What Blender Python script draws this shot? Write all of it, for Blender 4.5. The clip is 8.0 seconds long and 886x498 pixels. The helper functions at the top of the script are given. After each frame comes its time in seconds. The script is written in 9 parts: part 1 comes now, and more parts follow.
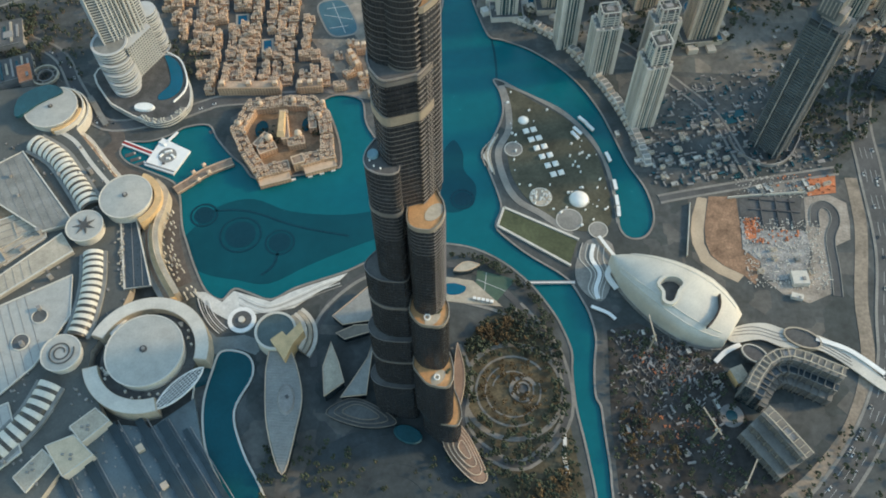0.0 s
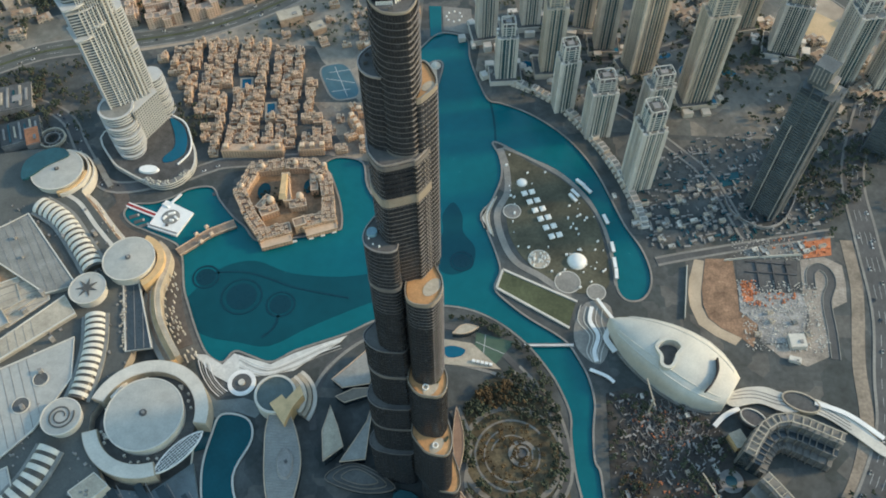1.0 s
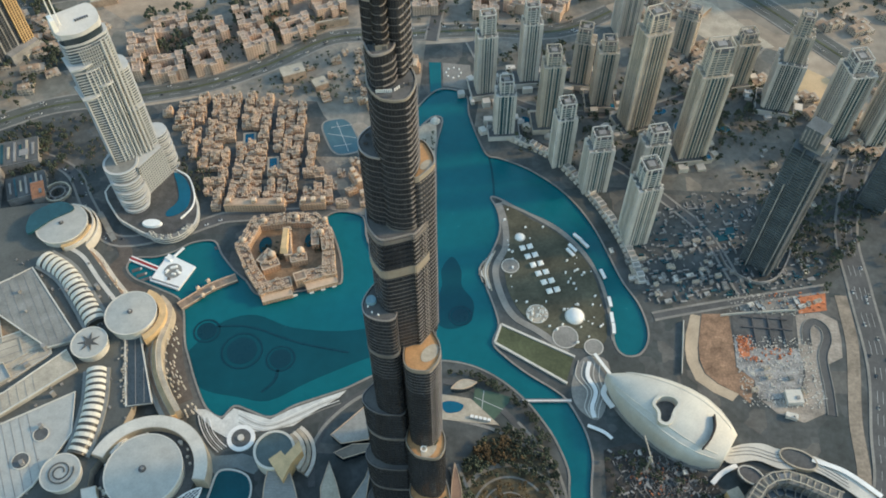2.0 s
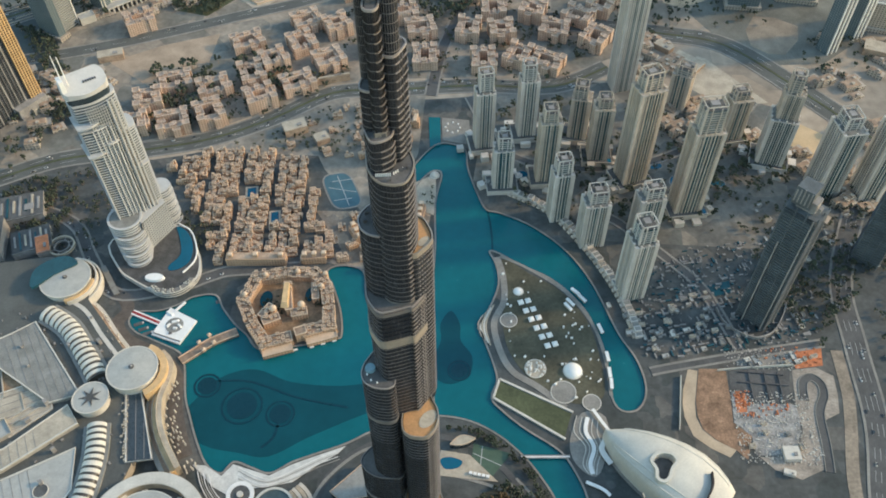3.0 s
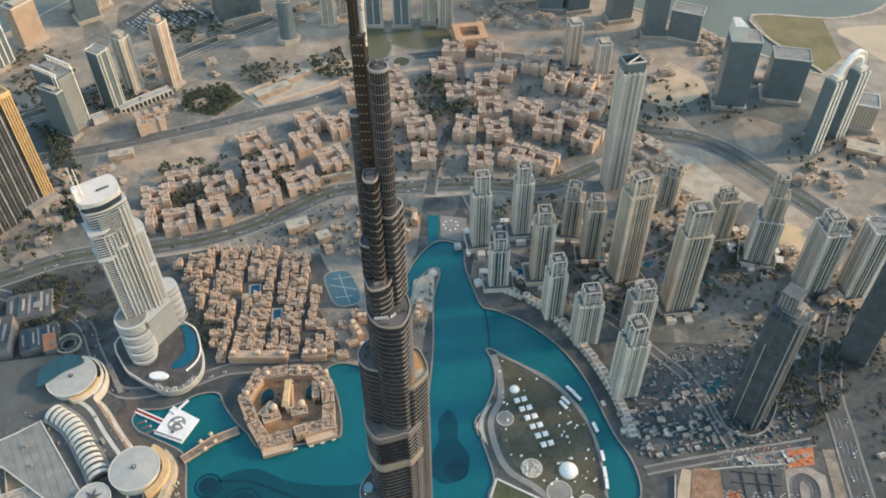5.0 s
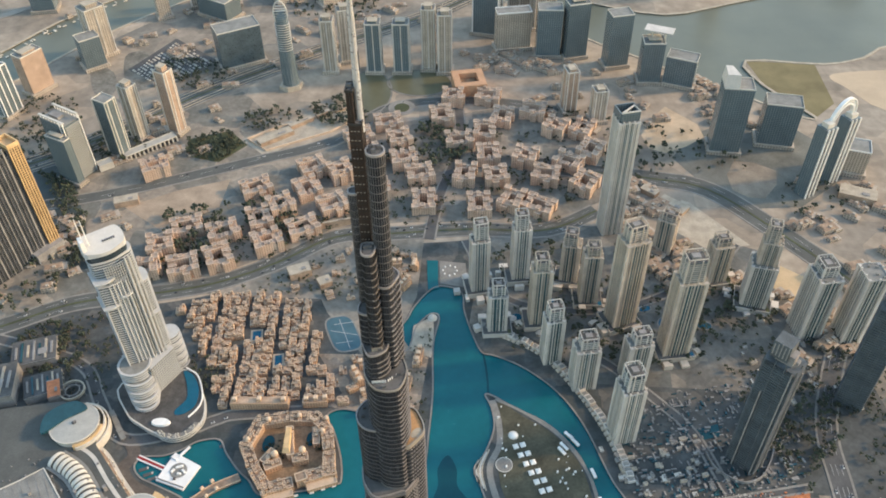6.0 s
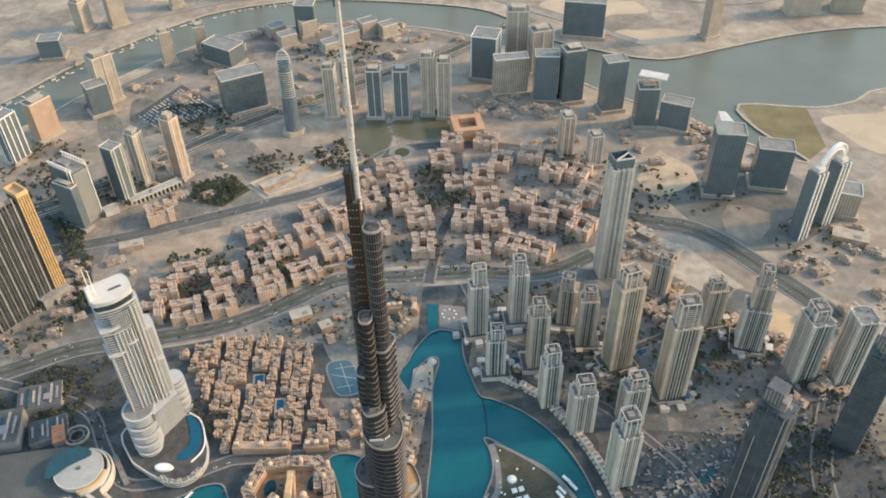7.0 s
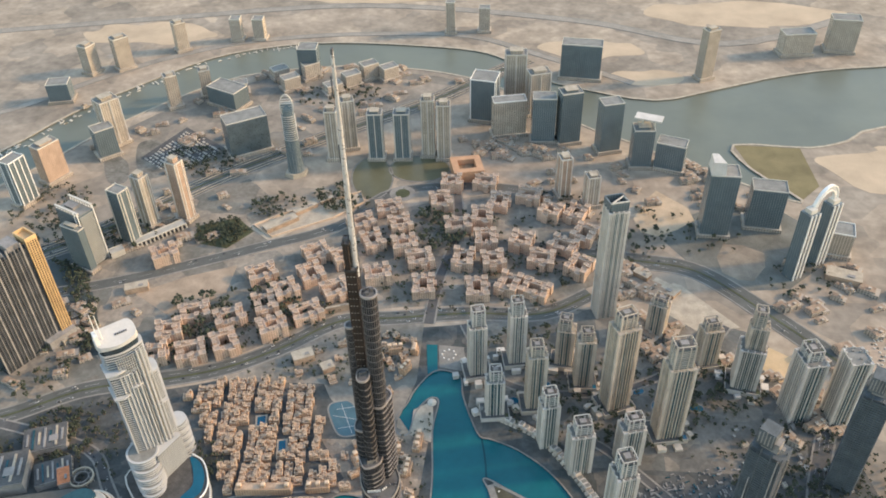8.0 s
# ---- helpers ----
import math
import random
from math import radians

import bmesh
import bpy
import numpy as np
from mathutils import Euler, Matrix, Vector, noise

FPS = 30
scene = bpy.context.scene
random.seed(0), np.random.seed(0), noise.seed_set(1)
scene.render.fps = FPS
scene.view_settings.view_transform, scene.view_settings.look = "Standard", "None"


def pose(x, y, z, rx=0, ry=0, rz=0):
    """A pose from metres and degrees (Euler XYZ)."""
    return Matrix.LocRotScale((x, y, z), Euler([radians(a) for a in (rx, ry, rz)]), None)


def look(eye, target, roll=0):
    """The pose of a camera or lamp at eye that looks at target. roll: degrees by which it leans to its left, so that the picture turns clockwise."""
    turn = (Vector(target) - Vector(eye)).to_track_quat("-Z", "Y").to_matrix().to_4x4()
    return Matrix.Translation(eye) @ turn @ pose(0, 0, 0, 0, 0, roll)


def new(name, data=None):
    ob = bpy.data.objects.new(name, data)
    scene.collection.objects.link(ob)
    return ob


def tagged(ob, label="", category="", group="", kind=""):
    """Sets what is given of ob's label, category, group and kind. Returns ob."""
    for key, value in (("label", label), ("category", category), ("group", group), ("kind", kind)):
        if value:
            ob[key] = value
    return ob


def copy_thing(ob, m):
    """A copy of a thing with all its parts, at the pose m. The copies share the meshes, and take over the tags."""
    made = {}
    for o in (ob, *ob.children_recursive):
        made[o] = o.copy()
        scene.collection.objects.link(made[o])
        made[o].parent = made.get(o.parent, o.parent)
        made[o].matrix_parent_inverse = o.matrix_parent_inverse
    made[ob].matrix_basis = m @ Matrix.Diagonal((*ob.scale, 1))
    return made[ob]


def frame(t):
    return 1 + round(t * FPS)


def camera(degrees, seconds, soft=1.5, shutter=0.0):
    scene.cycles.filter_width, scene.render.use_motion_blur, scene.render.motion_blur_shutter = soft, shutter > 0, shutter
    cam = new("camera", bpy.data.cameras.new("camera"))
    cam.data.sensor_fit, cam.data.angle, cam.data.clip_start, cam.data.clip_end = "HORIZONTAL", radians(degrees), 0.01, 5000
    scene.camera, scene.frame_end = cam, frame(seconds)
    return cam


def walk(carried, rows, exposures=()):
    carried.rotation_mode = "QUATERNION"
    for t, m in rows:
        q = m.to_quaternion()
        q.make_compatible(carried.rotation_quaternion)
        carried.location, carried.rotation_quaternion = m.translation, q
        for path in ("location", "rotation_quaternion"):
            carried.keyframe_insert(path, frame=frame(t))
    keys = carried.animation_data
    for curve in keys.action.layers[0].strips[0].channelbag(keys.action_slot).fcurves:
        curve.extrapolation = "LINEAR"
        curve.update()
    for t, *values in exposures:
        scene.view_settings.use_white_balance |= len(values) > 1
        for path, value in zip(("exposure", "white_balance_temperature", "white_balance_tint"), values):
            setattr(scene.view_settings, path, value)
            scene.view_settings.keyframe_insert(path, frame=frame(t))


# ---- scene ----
cam = camera(55.98, 8.0, soft=1.8)
# seconds, x, y, z, yaw, pitch, roll
ROWS = [
    (0, 46.5, -349.6, 793.8, 3.54, -58.97, -0.71),
    (0.5, 47.7, -344.3, 801.6, 3.63, -57.49, -0.76),
    (1, 48.4, -338.2, 811.5, 3.66, -55.85, -0.75),
    (1.5, 48.9, -333.8, 821.5, 3.64, -54.51, -0.66),
    (3, 51.0, -322.9, 852.5, 3.63, -50.42, -0.57),
    (3.5, 50.9, -319.2, 864.7, 3.54, -49.30, -0.51),
    (4, 51.5, -318.0, 876.7, 3.52, -48.08, -0.50),
    (4.5, 53.1, -318.2, 888.5, 3.56, -46.71, -0.54),
    (6, 58.2, -319.1, 924.9, 3.71, -43.08, -0.78),
    (6.5, 61.6, -321.0, 940.4, 3.84, -41.92, -1.01),
    (7, 63.2, -324.7, 953.7, 3.84, -40.79, -1.09),
    (7.5, 66.3, -329.3, 971.4, 3.94, -39.72, -1.22),
    (8, 69.1, -333.4, 982.3, 4.01, -38.61, -1.38),
]
walk(cam, [(t, pose(x, y, z, 90 + pitch, 0, yaw) @ pose(0, 0, 0, 0, 0, roll)) for t, x, y, z, yaw, pitch, roll in ROWS],
     exposures=[(0, 1.04, 6850, 0), (4, 1.16, 7000, 5), (8, 1.35, 7400, 12)])

# ---- light: low hazy evening sun from the west, soft sky ----
SUN_EL, SUN_AZ = 24.0, 12.0  # degrees above the ground; from +x towards +y
world = bpy.data.worlds.new("sky")
scene.world = world
world.use_nodes = True
wn = world.node_tree.nodes
sky = wn.new("ShaderNodeTexSky")
sky.sky_type = "NISHITA"
sky.sun_disc = False
sky.sun_elevation = radians(SUN_EL)
sky.sun_rotation = radians(90 - SUN_AZ)
sky.air_density = 1.6
sky.dust_density = 1.0
sky.ozone_density = 3.0
bg = wn["Background"]
bg.inputs["Strength"].default_value = 0.15
world.node_tree.links.new(sky.outputs[0], bg.inputs["Color"])
sun = new("sun", bpy.data.lights.new("sun", "SUN"))
sun.data.energy = 1.4
sun.data.angle = radians(5.0)
sun.data.color = (1.0, 0.72, 0.46)
sdir = Vector((math.cos(radians(SUN_EL)) * math.cos(radians(SUN_AZ)), math.cos(radians(SUN_EL)) * math.sin(radians(SUN_AZ)), math.sin(radians(SUN_EL))))
sun.matrix_world = look(sdir * 3000, (0, 0, 0))


# ---- materials ----
def mat(name, col, rough=0.8, metal=0.0, var=0.25, scale=0.03, fine=0.5, bump=0.0, per_object=0.0, spec=0.4):
    """Surface with colour changes at a coarse and a fine scale, in metres."""
    m = bpy.data.materials.new(name)
    m.use_nodes = True
    nt = m.node_tree
    N, L = nt.nodes, nt.links
    b = N["Principled BSDF"]
    b.inputs["Metallic"].default_value = metal
    b.inputs["Specular IOR Level"].default_value = spec
    geo = N.new("ShaderNodeNewGeometry")
    fac = None
    out = None
    for k, (s, v, det) in enumerate(((scale, var, 4), (fine, var * 0.6, 3))):
        n = N.new("ShaderNodeTexNoise")
        n.inputs["Scale"].default_value = s
        n.inputs["Detail"].default_value = det
        n.inputs["Roughness"].default_value = 0.6
        L.new(geo.outputs["Position"], n.inputs["Vector"])
        r = N.new("ShaderNodeMapRange")
        r.inputs["From Min"].default_value = 0.3
        r.inputs["From Max"].default_value = 0.7
        r.inputs["To Min"].default_value = 1 - v
        r.inputs["To Max"].default_value = 1 + v
        L.new(n.outputs["Fac"], r.inputs["Value"])
        if fac is None:
            fac = r.outputs[0]
        else:
            mu = N.new("ShaderNodeMath")
            mu.operation = "MULTIPLY"
            L.new(fac, mu.inputs[0])
            L.new(r.outputs[0], mu.inputs[1])
            fac = mu.outputs[0]
        out = n.outputs["Fac"]
    if per_object:
        oi = N.new("ShaderNodeObjectInfo")
        r = N.new("ShaderNodeMapRange")
        r.inputs["To Min"].default_value = 1 - per_object
        r.inputs["To Max"].default_value = 1 + per_object
        L.new(oi.outputs["Random"], r.inputs["Value"])
        mu = N.new("ShaderNodeMath")
        mu.operation = "MULTIPLY"
        L.new(fac, mu.inputs[0])
        L.new(r.outputs[0], mu.inputs[1])
        fac = mu.outputs[0]
    sc = N.new("ShaderNodeVectorMath")
    sc.operation = "SCALE"
    sc.inputs[0].default_value = col
    L.new(fac, sc.inputs["Scale"])
    L.new(sc.outputs[0], b.inputs["Base Color"])
    rr = N.new("ShaderNodeMapRange")
    rr.inputs["To Min"].default_value = max(0.02, rough - 0.12)
    rr.inputs["To Max"].default_value = min(1.0, rough + 0.12)
    L.new(out, rr.inputs["Value"])
    L.new(rr.outputs[0], b.inputs["Roughness"])
    if bump:
        bp = N.new("ShaderNodeBump")
        bp.inputs["Strength"].default_value = bump
        bp.inputs["Distance"].default_value = 0.5
        L.new(out, bp.inputs["Height"])
        L.new(bp.outputs[0], b.inputs["Normal"])
    return m


def facade(name, wall, glass, bay=4.0, floor=3.6, wide=0.5, tall=0.5, rough=0.75, per_object=0.12):
    """Rendered wall with rows of dark windows, for buildings too far off to build each window."""
    m = mat(name, wall, rough, var=0.18, scale=0.05, fine=0.6, per_object=per_object)
    nt = m.node_tree
    N, L = nt.nodes, nt.links
    b = N["Principled BSDF"]
    src = b.inputs["Base Color"].links[0].from_socket
    rsrc = b.inputs["Roughness"].links[0].from_socket
    geo = N.new("ShaderNodeNewGeometry")
    cr = N.new("ShaderNodeVectorMath")
    cr.operation = "CROSS_PRODUCT"
    L.new(geo.outputs["True Normal"], cr.inputs[0])
    cr.inputs[1].default_value = (0, 0, 1)
    dt = N.new("ShaderNodeVectorMath")
    dt.operation = "DOT_PRODUCT"
    L.new(cr.outputs[0], dt.inputs[0])
    L.new(geo.outputs["Position"], dt.inputs[1])
    sp = N.new("ShaderNodeSeparateXYZ")
    L.new(geo.outputs["Position"], sp.inputs[0])
    sn = N.new("ShaderNodeSeparateXYZ")
    L.new(geo.outputs["True Normal"], sn.inputs[0])

    def op(kind, a, v):
        n = N.new("ShaderNodeMath")
        n.operation = kind
        L.new(a, n.inputs[0])
        if isinstance(v, (int, float)):
            n.inputs[1].default_value = v
        else:
            L.new(v, n.inputs[1])
        return n.outputs[0]

    fu = op("FRACT", op("DIVIDE", dt.outputs["Value"], bay), 0)
    fz = op("FRACT", op("DIVIDE", sp.outputs["Z"], floor), 0)
    inu = op("LESS_THAN", fu, wide)
    inz = op("LESS_THAN", fz, tall)
    up = op("LESS_THAN", op("ABSOLUTE", sn.outputs["Z"], 0), 0.5)
    mask = op("MULTIPLY", op("MULTIPLY", inu, inz), up)
    mix = N.new("ShaderNodeMix")
    mix.data_type = "RGBA"
    L.new(mask, mix.inputs["Factor"])
    L.new(src, mix.inputs[6])
    mix.inputs[7].default_value = (*glass, 1)
    L.new(mix.outputs[2], b.inputs["Base Color"])
    mr = N.new("ShaderNodeMix")
    L.new(mask, mr.inputs["Factor"])
    L.new(rsrc, mr.inputs[2])
    mr.inputs[3].default_value = 0.2
    L.new(mr.outputs[0], b.inputs["Roughness"])
    return m


def patchwork(name, cols, scale):
    """Ground broken into plots of slightly different paving and soil."""
    m = mat(name, (1.0, 1.0, 1.0), 0.9, var=0.3, scale=scale, fine=scale * 5)
    N, L = m.node_tree.nodes, m.node_tree.links
    b = N["Principled BSDF"]
    v = b.inputs["Base Color"].links[0].from_socket
    geo = N.new("ShaderNodeNewGeometry")
    cell = N.new("ShaderNodeTexVoronoi")
    cell.distance = "MANHATTAN"
    cell.inputs["Scale"].default_value = scale
    L.new(geo.outputs["Position"], cell.inputs["Vector"])
    ramp = N.new("ShaderNodeValToRGB")
    ramp.color_ramp.interpolation = "CONSTANT"
    while len(ramp.color_ramp.elements) < len(cols):
        ramp.color_ramp.elements.new(0.5)
    for i, c in enumerate(cols):
        ramp.color_ramp.elements[i].position = 0.25 + 0.5 * i / len(cols) if i else 0.0
        ramp.color_ramp.elements[i].color = (*c, 1)
    L.new(cell.outputs["Color"], ramp.inputs["Fac"])
    mu = N.new("ShaderNodeVectorMath")
    mu.operation = "MULTIPLY"
    L.new(ramp.outputs["Color"], mu.inputs[0])
    L.new(v, mu.inputs[1])
    L.new(mu.outputs[0], b.inputs["Base Color"])
    return m


SAND = patchwork("sandy_ground", ((0.345, 0.28, 0.215), (0.305, 0.252, 0.197), (0.37, 0.30, 0.228), (0.275, 0.232, 0.185)), 0.009)
CITY = patchwork("city_ground", ((0.085, 0.09, 0.087), (0.06, 0.068, 0.066), (0.115, 0.11, 0.10), (0.073, 0.077, 0.074)), 0.035)
BLOCKGROUND = patchwork("dusty_street_ground", ((0.24, 0.212, 0.175), (0.165, 0.16, 0.138), (0.29, 0.245, 0.195), (0.20, 0.182, 0.152)), 0.022)
PAVE = mat("grey_paving", (0.24, 0.225, 0.20), 0.85, var=0.25, scale=0.03, fine=0.4)
DARKPAVE = mat("dark_paving", (0.10, 0.10, 0.098), 0.85, var=0.35, scale=0.025, fine=0.3)
ASPH = mat("asphalt", (0.095, 0.094, 0.092), 0.9, var=0.25, scale=0.04, fine=0.5)
LINE = mat("road_paint", (0.48, 0.48, 0.46), 0.7, var=0.1)
WHITE = mat("white_paint", (0.80, 0.78, 0.74), 0.6, var=0.08, scale=0.08, fine=0.8)
CREAM = mat("cream_render", (0.58, 0.54, 0.47), 0.7, var=0.12, scale=0.05, fine=0.5)
DECKGREY = mat("dark_deck_membrane", (0.11, 0.105, 0.10), 0.85, var=0.25, scale=0.1, fine=0.6)
ROOFGREY = mat("grey_roof_membrane", (0.235, 0.23, 0.21), 0.85, var=0.22, scale=0.06, fine=0.5)
ROOFTAN = mat("tan_roof", (0.42, 0.36, 0.28), 0.85, var=0.2, scale=0.07, fine=0.5)
SANDSTONE = facade("sandstone_render", (0.53, 0.345, 0.222), (0.17, 0.11, 0.08), 3.6, 3.6, 0.34, 0.42)
SANDROOF = mat("sandstone_roof", (0.36, 0.255, 0.18), 0.9, var=0.3, scale=0.08, fine=0.5, per_object=0.2)
# coping coloured paler than the walls to draw sunlit parapet edges
COPING = mat("pale_sunlit_coping", (0.60, 0.45, 0.325), 0.8, var=0.12, scale=0.1, fine=0.6)
# stone colour with the warm low sunlight put into it
SUNGOLD = mat("sunlit_gold_stone", (0.62, 0.42, 0.22), 0.55, var=0.15, scale=0.1, fine=0.7)
GLASS = mat("dark_glass", (0.03, 0.042, 0.05), 0.18, var=0.25, scale=0.06, fine=0.3, spec=0.6)
TEALGLASS = mat("teal_glass", (0.02, 0.075, 0.09), 0.2, var=0.2, scale=0.05, fine=0.3, spec=0.6)
# apartment tower glass, its grey lightened to stand for haze
HAZEGLASS = mat("haze_grey_glass", (0.15, 0.172, 0.172), 0.28, var=0.3, scale=0.07, fine=0.4, spec=0.5)
TGLASS = mat("tower_glass", (0.028, 0.031, 0.037), 0.25, var=0.3, scale=0.06, fine=0.3, spec=0.32)
RIMM = mat("pale_metal_rim", (0.40, 0.35, 0.29), 0.45, metal=0.5, var=0.12, scale=0.1, fine=0.8)
STEEL = mat("brushed_steel", (0.36, 0.325, 0.30), 0.45, metal=0.35, var=0.12, scale=0.1, fine=0.8)
BRONZE = mat("bronze_cladding", (0.062, 0.045, 0.037), 0.45, metal=0.5, var=0.2, scale=0.1, fine=0.8)
SPIREM = mat("polished_steel_tube", (0.75, 0.74, 0.72), 0.3, metal=0.6, var=0.1, scale=0.1)
CONC = mat("bare_concrete", (0.27, 0.255, 0.24), 0.9, var=0.25, scale=0.05, fine=0.5)
DARKCONC = mat("dark_concrete", (0.10, 0.098, 0.10), 0.9, var=0.3, scale=0.05, fine=0.5)
ROSECOPING = mat("rose_coping", (0.56, 0.43, 0.335), 0.85, var=0.15, scale=0.1, fine=0.5)
ROSEROOF = mat("rose_brown_roof", (0.42, 0.32, 0.245), 0.9, var=0.25, scale=0.08, fine=0.5)
BEIGE = mat("beige_tower_render", (0.52, 0.445, 0.365), 0.75, var=0.14, scale=0.05, fine=0.6, per_object=0.15)
PALE = mat("pale_tower_render", (0.56, 0.52, 0.47), 0.7, var=0.12, scale=0.05, fine=0.6, per_object=0.12)
TREE = mat("foliage", (0.045, 0.054, 0.034), 0.95, var=0.5, scale=0.05, fine=0.35)
LAWN = mat("lawn", (0.075, 0.085, 0.045), 0.95, var=0.35, scale=0.03, fine=0.3)
WATER = mat("lake_water", (0.004, 0.118, 0.138), 0.22, var=0.10, scale=0.012, fine=0.08, bump=0.03, spec=0.3)
DEEP = mat("deep_lake_water", (0.003, 0.060, 0.077), 0.22, var=0.10, scale=0.015, fine=0.08, bump=0.03, spec=0.3)
POOL = mat("pool_water", (0.006, 0.10, 0.165), 0.15, var=0.08, scale=0.1, bump=0.02)
CREEK = mat("creek_water", (0.15, 0.16, 0.125), 0.35, var=0.12, scale=0.004, fine=0.01, spec=0.35)
RED = mat("red_carpet", (0.30, 0.035, 0.035), 0.9, var=0.15, scale=0.2)
ORANGE = mat("orange_soil", (0.52, 0.19, 0.09), 0.95, var=0.35, scale=0.06, fine=0.4)
BROWN = mat("brown_soil", (0.27, 0.18, 0.11), 0.95, var=0.4, scale=0.04, fine=0.3)
FARWALL = facade("far_beige_facade", (0.44, 0.375, 0.305), (0.15, 0.145, 0.135), 5.0, 3.8, 0.55, 0.5)
FARGLASS = facade("far_glass_facade", (0.155, 0.185, 0.195), (0.085, 0.118, 0.13), 4.5, 3.8, 0.75, 0.7, rough=0.4)
OFFICEGLASS = mat("office_glass", (0.08, 0.108, 0.122), 0.3, var=0.25, scale=0.04, fine=0.3, spec=0.5)
FARBROWN = facade("far_brown_facade", (0.43, 0.31, 0.235), (0.19, 0.14, 0.11), 4.0, 3.6, 0.42, 0.45)
FARROSE = facade("far_rose_facade", (0.58, 0.415, 0.31), (0.27, 0.19, 0.145), 4.0, 3.6, 0.42, 0.45)


# ---- building blocks ----
def inside(p, poly):
    hit = False
    for (x0, y0), (x1, y1) in zip(poly, poly[1:] + poly[:1]):
        if (y0 > p[1]) != (y1 > p[1]) and p[0] < (x1 - x0) * (p[1] - y0) / (y1 - y0) + x0:
            hit = not hit
    return hit


def topped(name, x, y, z0, z1, w, d, ang, wall, parent, roof=None, cap=None):
    """A flat-roofed mass with a coping, coloured pale like a sunlit edge, round its sunken roof, as one mesh of three
    materials.
    """
    bm = BM()
    c, s = math.cos(radians(ang)), math.sin(radians(ang))

    def loop(k, z):
        return [bm.verts.new((x + c * u - s * v, y + s * u + c * v, z)) for u, v in ((-w / 2 + k, -d / 2 + k), (w / 2 - k, -d / 2 + k), (w / 2 - k, d / 2 - k), (-w / 2 + k, d / 2 - k))]

    e = min(0.9, w * 0.16, d * 0.16)
    rows = [loop(0, z0), loop(0, z1 - 0.6), loop(-0.25, z1 - 0.6), loop(-0.25, z1), loop(e, z1), loop(e, z1 - 1.1)]
    for k, (p, q) in enumerate(zip(rows, rows[1:])):
        for i in range(4):
            f = bm.faces.new((p[i], p[(i + 1) % 4], q[(i + 1) % 4], q[i]))
            f.material_index = 0 if k == 0 else 1
    f = bm.faces.new(rows[-1])
    f.material_index = 2
    ob = part(name, bm, wall, parent)
    ob.data.materials.append(cap or COPING)
    ob.data.materials.append(roof or SANDROOF)
    return ob


def part(name, bm, material, parent=None, label="", smooth=False):
    me = bpy.data.meshes.new(name)
    bm.normal_update()
    bm.to_mesh(me)
    bm.free()
    me.materials.append(material)
    if smooth:
        me.shade_smooth()
    return place(name, me, parent, label=label)


def place(name, me, parent=None, m=None, label=""):
    ob = new(name, me)
    if parent is not None:
        ob.parent = parent
    if m is not None:
        ob.matrix_basis = m
    if label:
        ob["label"] = label
    return ob


def thing(name, label, category, m=None, group="", kind=""):
    ob = new(name)
    if m is not None:
        ob.matrix_basis = m
    return tagged(ob, label, category, group, kind)


def prism(bm, pts, z0, z1, inset=0.0):
    """A closed outline pulled up from z0 to z1; inset draws the top in towards the middle."""
    a = sum((p[0] * q[1] - q[0] * p[1]) for p, q in zip(pts, pts[1:] + pts[:1]))
    if a < 0:
        pts = pts[::-1]
    cx = sum(p[0] for p in pts) / len(pts)
    cy = sum(p[1] for p in pts) / len(pts)
    lo = [bm.verts.new((p[0], p[1], z0)) for p in pts]
    hi = [bm.verts.new((p[0] + (cx - p[0]) * inset, p[1] + (cy - p[1]) * inset, z1)) for p in pts]
    n = len(pts)
    for i in range(n):
        bm.faces.new((lo[i], lo[(i + 1) % n], hi[(i + 1) % n], hi[i]))
    bm.faces.new(hi)
    bm.faces.new(lo[::-1])
    return bm


def box(bm, x, y, z0, z1, w, d, ang=0.0, inset=0.0):
    c, s = math.cos(radians(ang)), math.sin(radians(ang))
    pts = [(x + c * u - s * v, y + s * u + c * v) for u, v in ((-w / 2, -d / 2), (w / 2, -d / 2), (w / 2, d / 2), (-w / 2, d / 2))]
    return prism(bm, pts, z0, z1, inset)


def circle(x, y, r, n=32, a0=0.0, a1=360.0, ry=None, turn=0.0):
    out = []
    full = abs(a1 - a0) >= 360
    c, s = math.cos(radians(turn)), math.sin(radians(turn))
    for i in range(n if full else n + 1):
        a = radians(a0 + (a1 - a0) * i / n)
        u, v = r * math.cos(a), (ry or r) * math.sin(a)
        out.append((x + c * u - s * v, y + s * u + c * v))
    return out


def ring(bm, x, y, r0, r1, z0, z1, a0=0.0, a1=360.0, n=40):
    """A wall or rim between two radii."""
    full = abs(a1 - a0) >= 360
    m = n if full else n + 1
    vs = []
    for i in range(m):
        a = radians(a0 + (a1 - a0) * i / n)
        vs.append([bm.verts.new((x + r * math.cos(a), y + r * math.sin(a), z)) for r, z in ((r0, z0), (r1, z0), (r1, z1), (r0, z1))])
    for i in range(m if full else m - 1):
        p, q = vs[i], vs[(i + 1) % m]
        for k in range(4):
            bm.faces.new((p[k], q[k], q[(k + 1) % 4], p[(k + 1) % 4]))
    if not full:
        bm.faces.new(vs[0][::-1])
        bm.faces.new(vs[-1])
    return bm


